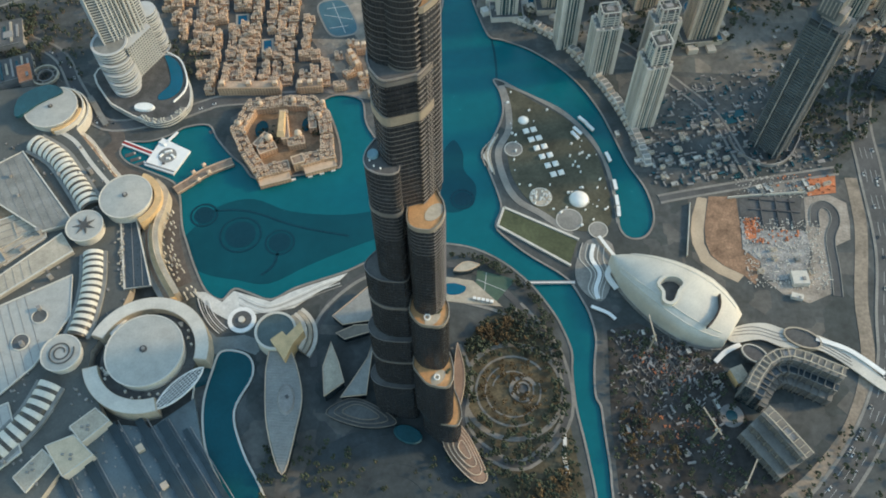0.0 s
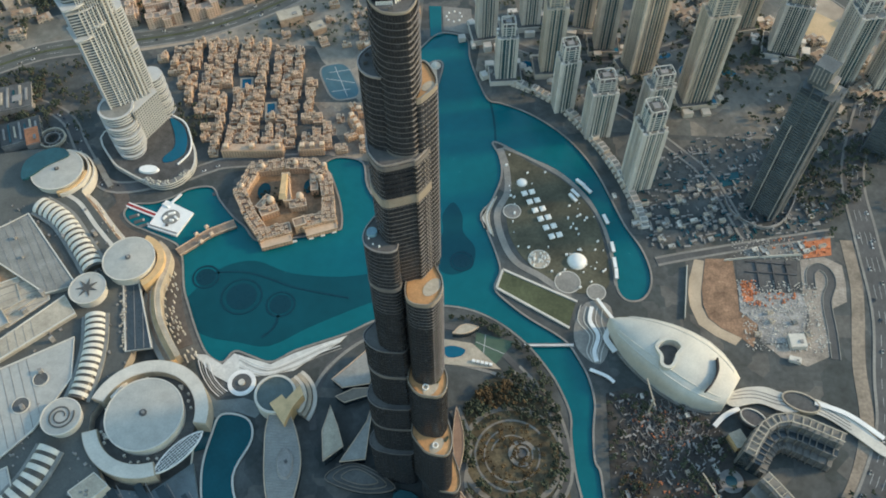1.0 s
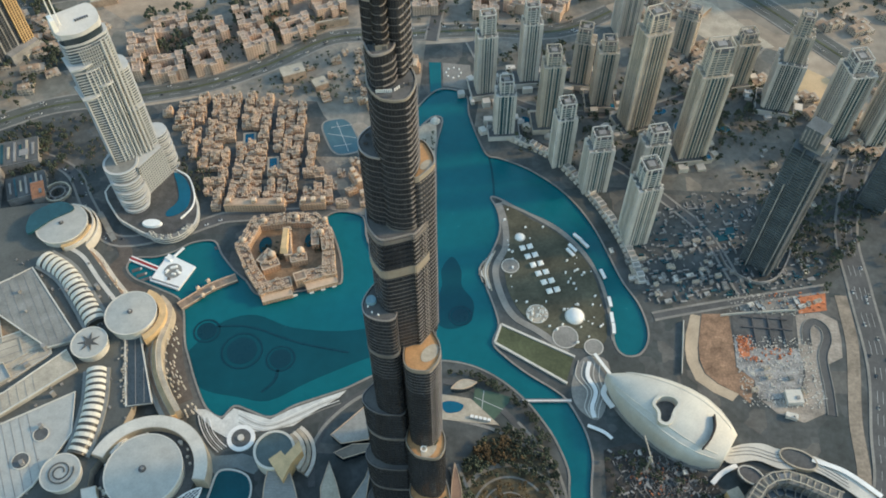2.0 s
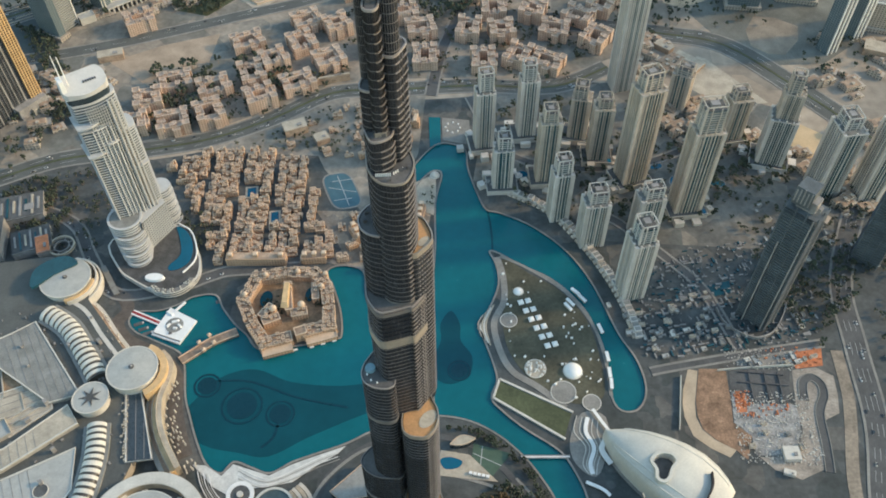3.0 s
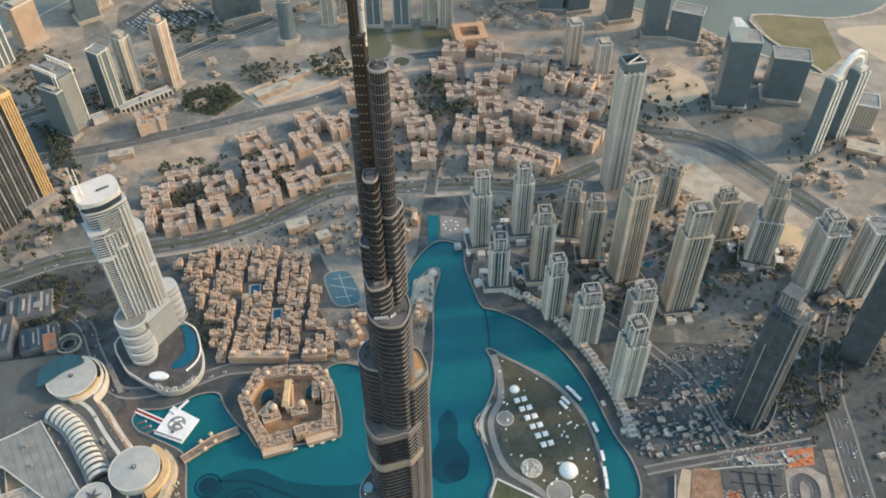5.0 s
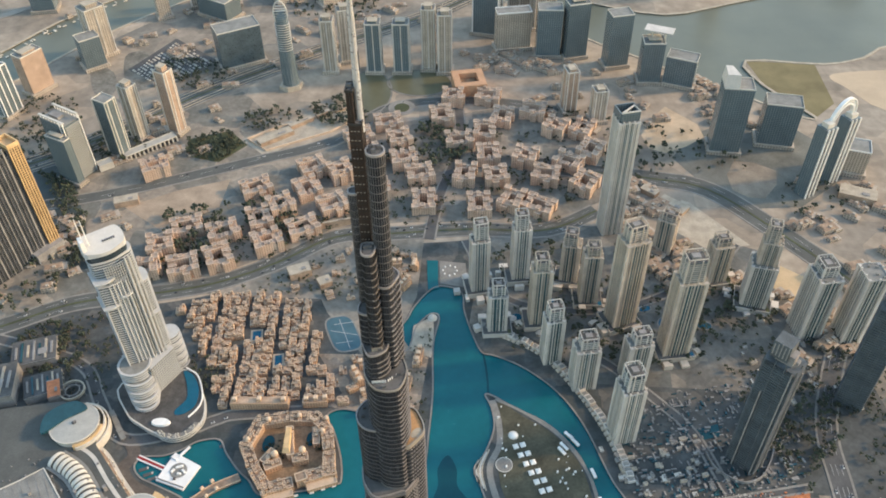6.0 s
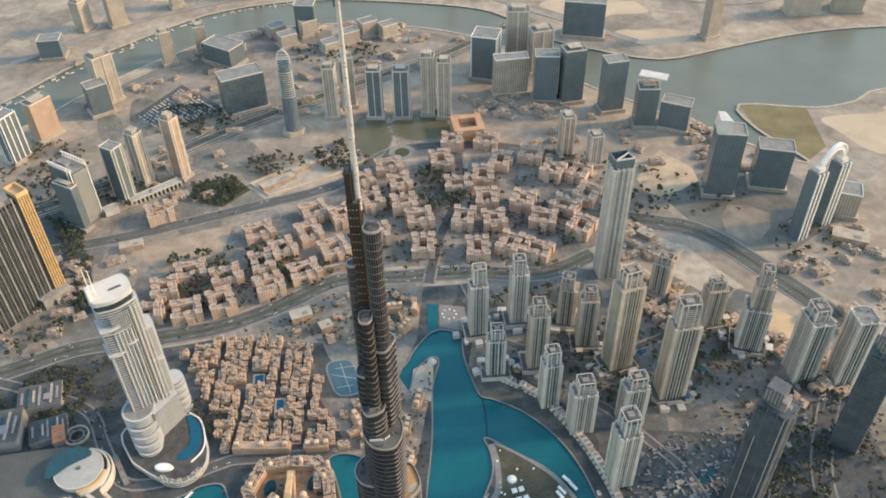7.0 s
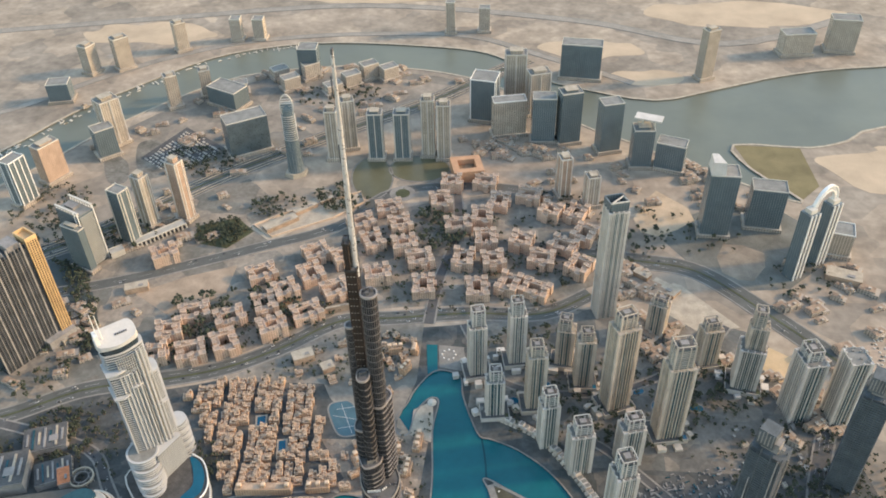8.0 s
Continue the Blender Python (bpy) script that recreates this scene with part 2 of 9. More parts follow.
def curve_through(pts, steps=5, closed=False):
    """A smooth line through plan points."""
    n = len(pts)
    out = []
    for i in range(n if closed else n - 1):
        p = [Vector(pts[j % n]) if closed else Vector(pts[max(0, min(n - 1, j))]) for j in (i - 1, i, i + 1, i + 2)]
        for k in range(steps):
            t = k / steps
            out.append(tuple(0.5 * (2 * p[1] + (p[2] - p[0]) * t + (2 * p[0] - 5 * p[1] + 4 * p[2] - p[3]) * t * t + (3 * p[1] - p[0] - 3 * p[2] + p[3]) * t ** 3)))
    if not closed:
        out.append(tuple(pts[-1]))
    return out


def ribbon(bm, line, w, z0, z1, off=0.0):
    """A strip of width w along a plan line, off to one side, with thickness."""
    vs = []
    for i, p in enumerate(line):
        a, b = Vector(line[max(0, i - 1)]), Vector(line[min(len(line) - 1, i + 1)])
        d = (b - a).normalized()
        nrm = Vector((-d.y, d.x))
        l, r = Vector(p) + nrm * (off + w / 2), Vector(p) + nrm * (off - w / 2)
        vs.append([bm.verts.new((q.x, q.y, z)) for q, z in ((r, z0), (l, z0), (l, z1), (r, z1))])
    for p, q in zip(vs, vs[1:]):
        for k in range(4):
            bm.faces.new((p[k], q[k], q[(k + 1) % 4], p[(k + 1) % 4]))
    bm.faces.new(vs[0][::-1])
    bm.faces.new(vs[-1])
    return bm


def rim(bm, pts, w0, w1, z0, z1):
    """One unbroken rim along a closed outline, from w0 inside it to w1 outside it."""
    a, b = grow(pts, w1), grow(pts, -w0)
    n = len(pts)
    vs = [[bm.verts.new((*p, z)) for p, z in ((a[i], z0), (a[i], z1), (b[i], z1), (b[i], z0))] for i in range(n)]
    for i in range(n):
        for k in range(4):
            bm.faces.new((vs[i][k], vs[(i + 1) % n][k], vs[(i + 1) % n][(k + 1) % 4], vs[i][(k + 1) % 4]))
    bmesh.ops.recalc_face_normals(bm, faces=bm.faces)
    return bm


def grow(pts, k):
    """The outline moved outwards by k."""
    out = []
    n = len(pts)
    for i, p in enumerate(pts):
        a, b = Vector(pts[i - 1]), Vector(pts[(i + 1) % n])
        d = (b - a).normalized()
        out.append((p[0] + d.y * k, p[1] - d.x * k))
    return out


def BM():
    return bmesh.new()


def sheet(name, pts, z, material, label, category, thick=0.3, kind="structure"):
    ob = part(name, prism(BM(), list(pts), z - thick, z), material)
    return tagged(ob, label, category, kind=kind)


# ---- ground, lake and creek ----
BASIN = [(-304, 204), (-342, 220), (-365, 230), (-377, 245), (-370, 259), (-345, 262), (-323, 272), (-305, 286), (-278, 290), (-264, 270), (-243, 246)]
QUAY = [(-226, 232), (-206, 212), (-163, 219), (-118, 231), (-110, 239), (-116, 273), (-131, 312), (-143, 334), (-125, 346), (-95, 338)]
SPIT = [(-85, 300), (-60, 265), (-30, 252), (-8, 262), (-5, 309), (-4, 382), (-9, 462), (-3, 517), (-13, 526), (-24, 517), (-37, 494), (-44, 455), (-60, 455), (-66, 483)]
NORTH = [(-51, 512), (-41, 541), (-17, 578), (6, 583), (29, 570), (34, 532), (49, 483), (62, 454), (79, 449), (116, 432), (152, 404), (179, 372), (199, 336), (214, 297), (229, 255), (246, 223), (254, 192), (252, 169), (241, 153), (225, 151)]
PARKE = [(215, 163), (212, 190), (207, 229), (196, 275), (177, 308), (147, 338), (108, 359), (80, 377), (68, 379), (77, 358), (81, 326), (71, 290), (57, 260), (62, 247), (76, 207), (81, 184), (75, 160), (90, 142), (115, 122), (142, 105)]
CANALE = [(157, 92), (169, 71), (177, 52), (182, 25), (179, -6), (179, -37), (184, -49), (186, -72), (190, -111), (191, -136), (197, -200), (203, -300)]
CANALW = [(184, -300), (181, -200), (175, -137), (171, -112), (166, -84), (159, -50), (156, -14), (156, 11), (144, 43), (130, 66), (112, 89), (84, 113), (52, 129), (17, 134), (-20, 130), (-60, 110)]
WESTSH = [(-86, 94), (-118, 80), (-142, 69), (-164, 55), (-187, 61), (-206, 66), (-217, 52), (-236, 62), (-254, 90), (-270, 122), (-280, 144), (-291, 184), (-298, 194)]
LAKE = curve_through(BASIN + QUAY + SPIT + NORTH + PARKE + CANALE + CANALW + WESTSH, 4, True)
FARBANK = [(-2500, 700), (-1500, 950), (-1150, 1090), (-1033, 1215), (-938, 1392), (-822, 1539), (-687, 1686), (-535, 1761), (-368, 1792), (-164, 1781), (21, 1749), (112, 1689), (196, 1589), (305, 1531), (463, 1482), (608, 1536), (821, 1624), (1059, 1672), (1500, 1700), (2300, 1600)]
NEARBANK = [(2300, 1480), (1400, 1430), (963, 1368), (858, 1304), (764, 1273), (605, 1281), (622, 1184), (696, 1072), (654, 1081), (577, 1140), (483, 1202), (375, 1290), (302, 1340), (191, 1443), (69, 1556), (-33, 1609), (-152, 1639), (-331, 1649), (-571, 1590), (-721, 1452), (-834, 1301), (-925, 1144), (-1020, 1020), (-1180, 880), (-1500, 740), (-2500, 500)]
CREEKL = curve_through(FARBANK, 3) + curve_through(NEARBANK, 3)


def fill(bm, loops, index):
    """A flat sheet inside the first loop and outside the others."""
    tmp = BM()
    edges = []
    for loop in loops:
        vs = [tmp.verts.new((p[0], p[1], 0)) for p in loop]
        edges += [tmp.edges.new((a, b)) for a, b in zip(vs, vs[1:] + vs[:1])]
    bmesh.ops.triangle_fill(tmp, edges=edges, use_beauty=True, use_dissolve=False, normal=(0, 0, 1))
    for f in tmp.faces:
        vs = [bm.verts.new(v.co) for v in f.verts]
        a, b, c = (v.co for v in vs[:3])
        if (b - a).cross(c - a).z < 0:
            vs = vs[::-1]
        bm.faces.new(vs).material_index = index
    tmp.free()


DISTRICT = curve_through([(-700, -420), (560, -420), (600, 100), (600, 420), (480, 640), (260, 735), (40, 692), (-90, 675), (-184, 664), (-268, 600), (-350, 552), (-435, 526), (-562, 496), (-720, 420)], 4, True)


def ground_sheet():
    """One sheet to the horizon with the lake and the creek cut out, and quay walls down to the water."""
    bm = BM()
    fill(bm, [[(-4600, -1400), (4600, -1400), (4600, 4600), (-4600, 4600)], DISTRICT, CREEKL], 0)
    fill(bm, [DISTRICT, LAKE], 1)
    for loop in (LAKE, CREEKL):
        hi = [bm.verts.new((p[0], p[1], 0)) for p in loop]
        lo = [bm.verts.new((p[0], p[1], -3)) for p in loop]
        n = len(hi)
        for i in range(n):
            bm.faces.new((hi[i], hi[(i + 1) % n], lo[(i + 1) % n], lo[i])).material_index = 1
    ob = part("ground", bm, SAND)
    ob.data.materials.append(CITY)
    return tagged(ob, "sandy ground far off, grey paved city ground near the lake", "ground", kind="structure")


ground_sheet()
tagged(part("water", prism(BM(), LAKE, -4, -1.6), WATER), "still turquoise water of the fountain lake", "water", kind="structure")
tagged(part("water", prism(BM(), CREEKL, -4, -1.6), CREEK), "wide grey green creek behind the towers", "water", kind="structure")


def shared(name, bm, material):
    """Mesh data for repeated pieces."""
    me = bpy.data.meshes.new(name)
    bm.normal_update()
    bm.to_mesh(me)
    bm.free()
    me.materials.append(material)
    return me


# ---- the great tower ----
DARKMULL = mat("dark_bronze_mullion", (0.04, 0.036, 0.033), 0.6, var=0.2, scale=0.1)
EDGE = mat("grey_floor_edge", (0.20, 0.185, 0.175), 0.5, metal=0.3, var=0.15, scale=0.1, fine=0.8)
AMBER = mat("sunlit_amber_deck", (0.50, 0.27, 0.12), 0.7, var=0.2, scale=0.12, fine=0.7)
PALEPOOL = mat("pale_blue_glass", (0.20, 0.33, 0.38), 0.25, var=0.12, scale=0.2)


def oval(x, y, r):
    return circle(x, y, r, 22)


def eased(pts):
    """The outline with each corner cut off twice, so that it turns in a soft curve."""
    for _ in range(2):
        pts = [(p[0] + (q[0] - p[0]) * k, p[1] + (q[1] - p[1]) * k) for p, q in zip(pts, pts[1:] + pts[:1]) for k in (0.2, 0.8)]
    return pts


# name of the stage, visible from, to height, plan
STAGES = [
    ("core", 566, 722, [(-0.3, -27.6), (5.3, -27.6), (5.3, -19), (-0.3, -19)]),
    ("core", 722, 738, [(-0.3, -27.0), (2.5, -27.0), (2.5, -20), (-0.3, -20)]),
    ("drum", 628, 710, oval(10.5, -29.5, 4.0)),
    ("drum", 608, 684, oval(-1.6, -25.5, 2.5)),
    ("upper", 566, 630, [(5.5, -26), (6.3, -31.6), (8.4, -34.4), (12.9, -34.4), (16.9, -25), (16, -22), (10.5, -18), (6, -19)]),
    ("upper", 586, 656, [(0.8, -30), (0.9, -36.6), (2.6, -39.0), (5.8, -39.0), (7.3, -36.6), (7.3, -30)]),
    ("upper", 523, 612, [(4, -23), (-1.9, -23.4), (-4.2, -29.5), (-4.0, -34.6), (-0.5, -36.3), (4, -36)]),
    ("upper", 566, 588, [(-3.6, -27), (-4.2, -33.5), (0.2, -43.6), (5.2, -42.6), (10.1, -38.4), (10, -27)]),
    ("deck", 466, 567, [(-6, -19), (-4, -38), (0.3, -45.6), (4.2, -48.8), (10, -49.8), (15.8, -48.4), (18.7, -41.4), (19.1, -33.8), (17.4, -29), (12, -17)]),
    ("front", 200, 470, [(-12.6, -33), (-10.4, -46), (-2.6, -56.4), (6, -53.8), (14.9, -50.2), (16.0, -51), (22.6, -41), (25.4, -29), (20, -14), (4, -4), (-9, -12)]),
    ("left", 390, 524, [(2, -18), (-7.5, -24), (-11, -29.4), (-12.2, -34.4), (-10, -40.6), (-5.4, -44.6), (3, -46)]),
    ("right", 350, 510, [(14, -18), (16, -49.4), (26.9, -36.0), (26.6, -30), (21, -19)]),
    ("left", 262, 396, [(0, -18), (-12, -33), (-17.8, -43.6), (-19, -51), (-16.6, -57.2), (-10, -61), (-1, -61.6), (4, -58)]),
    ("right", 228, 351, [(9, -30), (5.6, -55), (6, -63), (8, -67.6), (12.6, -70.4), (22.8, -71), (28.4, -63.6), (30, -55.4), (28.4, -48.4), (24.5, -42), (20, -28)]),
    ("left", 172, 266, [(0, -18), (-18, -32), (-26, -41), (-29.6, -46.8), (-29.6, -51.6), (-24.8, -57.4), (-18, -61), (-12, -62.2), (6, -62)]),
    ("right", 148, 232, [(10, -30), (2, -66), (6.4, -73.6), (12.8, -79.4), (28.4, -80.4), (32.8, -73), (33, -63), (28, -52), (20, -26)]),
    ("left", 80, 172, [(0, -18), (-22, -34), (-32, -44), (-34.6, -51), (-33.6, -56.6), (-29, -62.4), (-22, -65.6), (-10, -66.6), (6, -66)]),
    ("right", 58, 150, [(10, -30), (2, -76), (9, -85), (16.6, -93.6), (34, -96), (37.6, -87), (37.2, -76), (30, -56), (20, -28)]),
    ("left", 0, 80, [(0, -18), (-26, -36), (-37, -49), (-39.6, -56.6), (-37.6, -63), (-31, -68), (-14, -70.6), (6, -70)]),
    ("right", 0, 60, [(10, -30), (7, -80), (17.6, -88), (26, -95), (42.4, -97), (45.8, -87), (43.6, -75), (32, -48), (20, -28)]),
    ("back", 0, 120, [(-9, -20), (-10, 44), (-5, 52), (4, 55), (13, 52), (18, 44), (17, -20)]),
    ("back", 0, 300, [(-9, -22), (-9, 28), (-4, 36), (4, 39), (12, 36), (17, 28), (16, -22)]),
    ("back", 0, 440, [(-8, -24), (-8, 8), (4, 20), (15, 8), (15, -24)]),
]
FLOOR = 4.0


def area(pts):
    """Twice the signed area of an outline; positive when it runs counter-clockwise."""
    return sum(p[0] * q[1] - q[0] * p[1] for p, q in zip(pts, pts[1:] + pts[:1]))


def plan_way(a, b):
    """Unit vectors along a side of a plan and straight out of it."""
    d = (Vector(b) - Vector(a)).normalized()
    return d, Vector((d.y, -d.x))


def great_tower():
    t = thing("skyscraper", "very tall stepped glass and steel skyscraper ending in a thin spire", "skyscraper")
    rest = BM()
    for stage, z0, z1, pts in STAGES:
        pts = pts if stage in ("core", "drum") else eased(pts)
        body = part("stage", prism(BM(), pts, max(0, z0 - 4), z1), BRONZE if stage == "core" else TGLASS, t, "brown metal shaft" if stage == "core" else "dark reflective glass stage with rounded nose")
        pts = pts if area(pts) > 0 else pts[::-1]
        n = len(pts)
        me = shared("floor_edge", prism(BM(), grow(pts, 0.3), -0.13, 0.15), EDGE)
        z = z0 + FLOOR
        while z < z1 - 2:
            if stage == "core":
                prism(rest, grow(pts, 0.12), z - 0.14, z + 0.14)
            elif z > 318 and stage != "back":
                place("floor_edge", me, body, pose(0, 0, z))
            else:
                prism(rest, grow(pts, 0.3), z - 0.13, z + 0.15)
            z += FLOOR if z < 600 else 4.8
        # upright fins, and pale tips only on the sides facing the sun, as sunlit dots
        fins, tips = BM(), BM()
        for i in range(n):
            a, b = Vector(pts[i]), Vector(pts[(i + 1) % n])
            d, o = plan_way(a, b)
            L = (b - a).length
            ang = math.degrees(math.atan2(d.y, d.x))
            k = 1 if stage == "drum" else max(1, round(L / 4.5))
            for j in range(k):
                q = a.lerp(b, (j + 0.5) / k) + o * 0.12
                box(fins, q.x, q.y, z0, z1 + 0.4, 0.14, 0.26, ang)
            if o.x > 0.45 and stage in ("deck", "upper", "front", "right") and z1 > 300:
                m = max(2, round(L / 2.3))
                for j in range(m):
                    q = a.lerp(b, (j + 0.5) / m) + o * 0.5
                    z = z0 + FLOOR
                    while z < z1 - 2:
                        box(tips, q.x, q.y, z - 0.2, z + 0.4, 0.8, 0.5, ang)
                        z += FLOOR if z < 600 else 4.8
        part("mullions", fins, EDGE if stage == "drum" else DARKMULL, body)
        if tips.verts:
            tagged(part("balcony_tips", tips, STEEL, body, "rows of pale tips standing for sunlit balcony edges"), kind="stuff")
        else:
            tips.free()
        # terrace: deck and parapet, amber and paler on the right wing as if sunlit
        gold = stage == "right"
        part("terrace_deck", prism(BM(), grow(pts, -0.8), z1, z1 + 0.5), AMBER if gold else DECKGREY, body, "terrace deck coloured amber like sunlight" if gold else "dark grey roof deck")
        part("parapet", rim(BM(), pts, 0.3, 0.45, z1 - (2.4 if gold else 0.3), z1 + (1.6 if gold else 0.9)), RIMM if gold or stage == "deck" else DARKMULL if stage == "core" else EDGE if z1 < 300 else STEEL, body, "pale metal parapet")
    # lower floor edges take the dark mullion colour to imitate shade
    tagged(part("lower_floor_edges", rest, DARKMULL, t, "thin floor edges, darkened low down like shade"), kind="stuff")
    # pale plant floors
    for k, z0, z1, g in ((9, 434, 441, 0.9), (9, 466, 469, 0.8), (12, 350, 354, 0.5), (14, 222, 226, 0.7), (16, 128, 131, 0.7), (8, 470, 472, 0.3)):
        part("plant_floor_band", prism(BM(), grow(eased(STAGES[k][3]) if area(STAGES[k][3]) > 0 else eased(STAGES[k][3])[::-1], g), z0, z1), RIMM if k == 9 and z0 < 450 else EDGE, t, "pale louvred plant floor band")
    # recessed dark windows over the plant floor
    for k in range(6):
        z = 444 + k * 4
        part("window_strip", ribbon(BM(), [(-1.2, -56.3), (6, -54.1), (14.2, -50.7)], 0.7, z, z + 1.9), TGLASS, t)
    # spire
    sp = BM()
    prof = [(716, 1.75), (738, 1.7), (741, 1.5), (770, 1.4), (773, 1.2), (804, 1.05), (807, 0.9), (826, 0.75), (835, 0.6)]
    rows = [[sp.verts.new((4.2 + r * math.cos(a), -23 + r * math.sin(a), z)) for a in np.linspace(0, 2 * math.pi, 14, endpoint=False)] for z, r in prof]
    for p, q in zip(rows, rows[1:]):
        for i in range(14):
            sp.faces.new((p[i], p[(i + 1) % 14], q[(i + 1) % 14], q[i]))
    sp.faces.new(rows[-1])
    part("spire", sp, SPIREM, t, "polished steel spire tube", smooth=False)
    part("spire_cap", box(BM(), 4.2, -23, 834, 836.5, 0.9, 2.2), DARKCONC, t)
    for z, s in ((746, 1), (782, -1), (726, 1), (815, -1)):
        part("spire_bracket", box(BM(), 4.2 + s * 1.6, -23, z, z + 9, 0.5, 0.5), DARKCONC, t)
    # short bright window marks on the flat brown shaft
    marks = BM()
    for z in np.arange(594, 720, 4.8):
        for u in (0.9, 2.4, 4.0):
            box(marks, u, -27.75, z, z + 0.4, 0.8, 0.3)
    tagged(part("window_marks", marks, RIMM, t), kind="stuff")
    # round pool dome and small lamps on the west terrace
    part("terrace_pool_dome", prism(BM(), circle(-13.4, -47.5, 3.6, 20), 396.5, 398.4, 0.12), PALEPOOL, t, "round pale blue glass dome")
    for x, y in ((-12, -56), (-8, -57.5), (-15, -52)):
        part("deck_lamp", box(BM(), x, y, 396.5, 397.6, 0.9, 0.9, 30), WHITE, t)
    for x, y, z in ((2, -38, 588), (6, -39, 588), (-1.6, -27, 612), (3, -34, 656), (5, -33, 656), (10, -31, 710), (8.5, -28, 710), (12, -28, 710), (1, -24, 738), (9, -32, 630), (13, -28, 630), (14, -24, 630), (13, -40, 567), (8, -47, 567), (17, -38, 567), (-8, -30, 524), (-8, -36, 524), (3, -23, 722)):
        part("roof_machine", box(BM(), x, y, z + 0.5, z + 2.4, 1.9, 1.3, 20), DARKCONC, t)
    # white frame on the roof deck of the front stage
    part("roof_frame", rim(BM(), [(2.2, -40.4), (7.6, -38.8), (7.0, -36.4), (1.8, -37.6)], 0.5, 0.1, 588.5, 591), RIMM, t, "pale steel frame round a roof machine")
    for x in (3.6, 5.6):
        part("frame_beam", box(BM(), x, -38.4, 590.2, 591, 0.5, 2.6, 14), RIMM, t)
    # row of pale screens along the edge of the upper terrace
    for k in range(9):
        part("screen_panel", box(BM(), 1.6 + k * 0.85, -44.6 + k * 0.1, 567.5, 569.4, 0.6, 0.35), WHITE, t)
    for k in range(5):
        part("screen_panel", box(BM(), 10.0 + k * 0.9, -42.8 + k * 0.9, 567.5, 569.2, 0.6, 0.35, 45), WHITE, t)
    # terraces of the east wing: paler lobe of stone, round tub, plant bed
    for x, y, z, r in ((23, -57, 351, 4.6), (21, -73, 232, 4.6), (25, -87, 150, 4.6), (22.5, -36, 510, 2.4)):
        part("stone_lobe", prism(BM(), circle(x, y, r, 20, ry=r * 1.7, turn=-35), z + 0.5, z + 0.75), ROOFTAN, t, "pale stone paving on the terrace")
    for x, y, z in ((17, -73, 232), (24, -87, 150)):
        part("round_tub", ring(BM(), x, y, 1.7, 2.6, z + 0.75, z + 1.9), WHITE, t, "round white tub rim")
        part("plant_bed", box(BM(), x + 9, y + 6, z + 0.75, z + 1.5, 5, 2, 60), TREE, t)
    return t


great_tower()


# ---- tower blocks ----
def rect(w, d):
    return [(-w / 2, -d / 2), (w / 2, -d / 2), (w / 2, d / 2), (-w / 2, d / 2)]


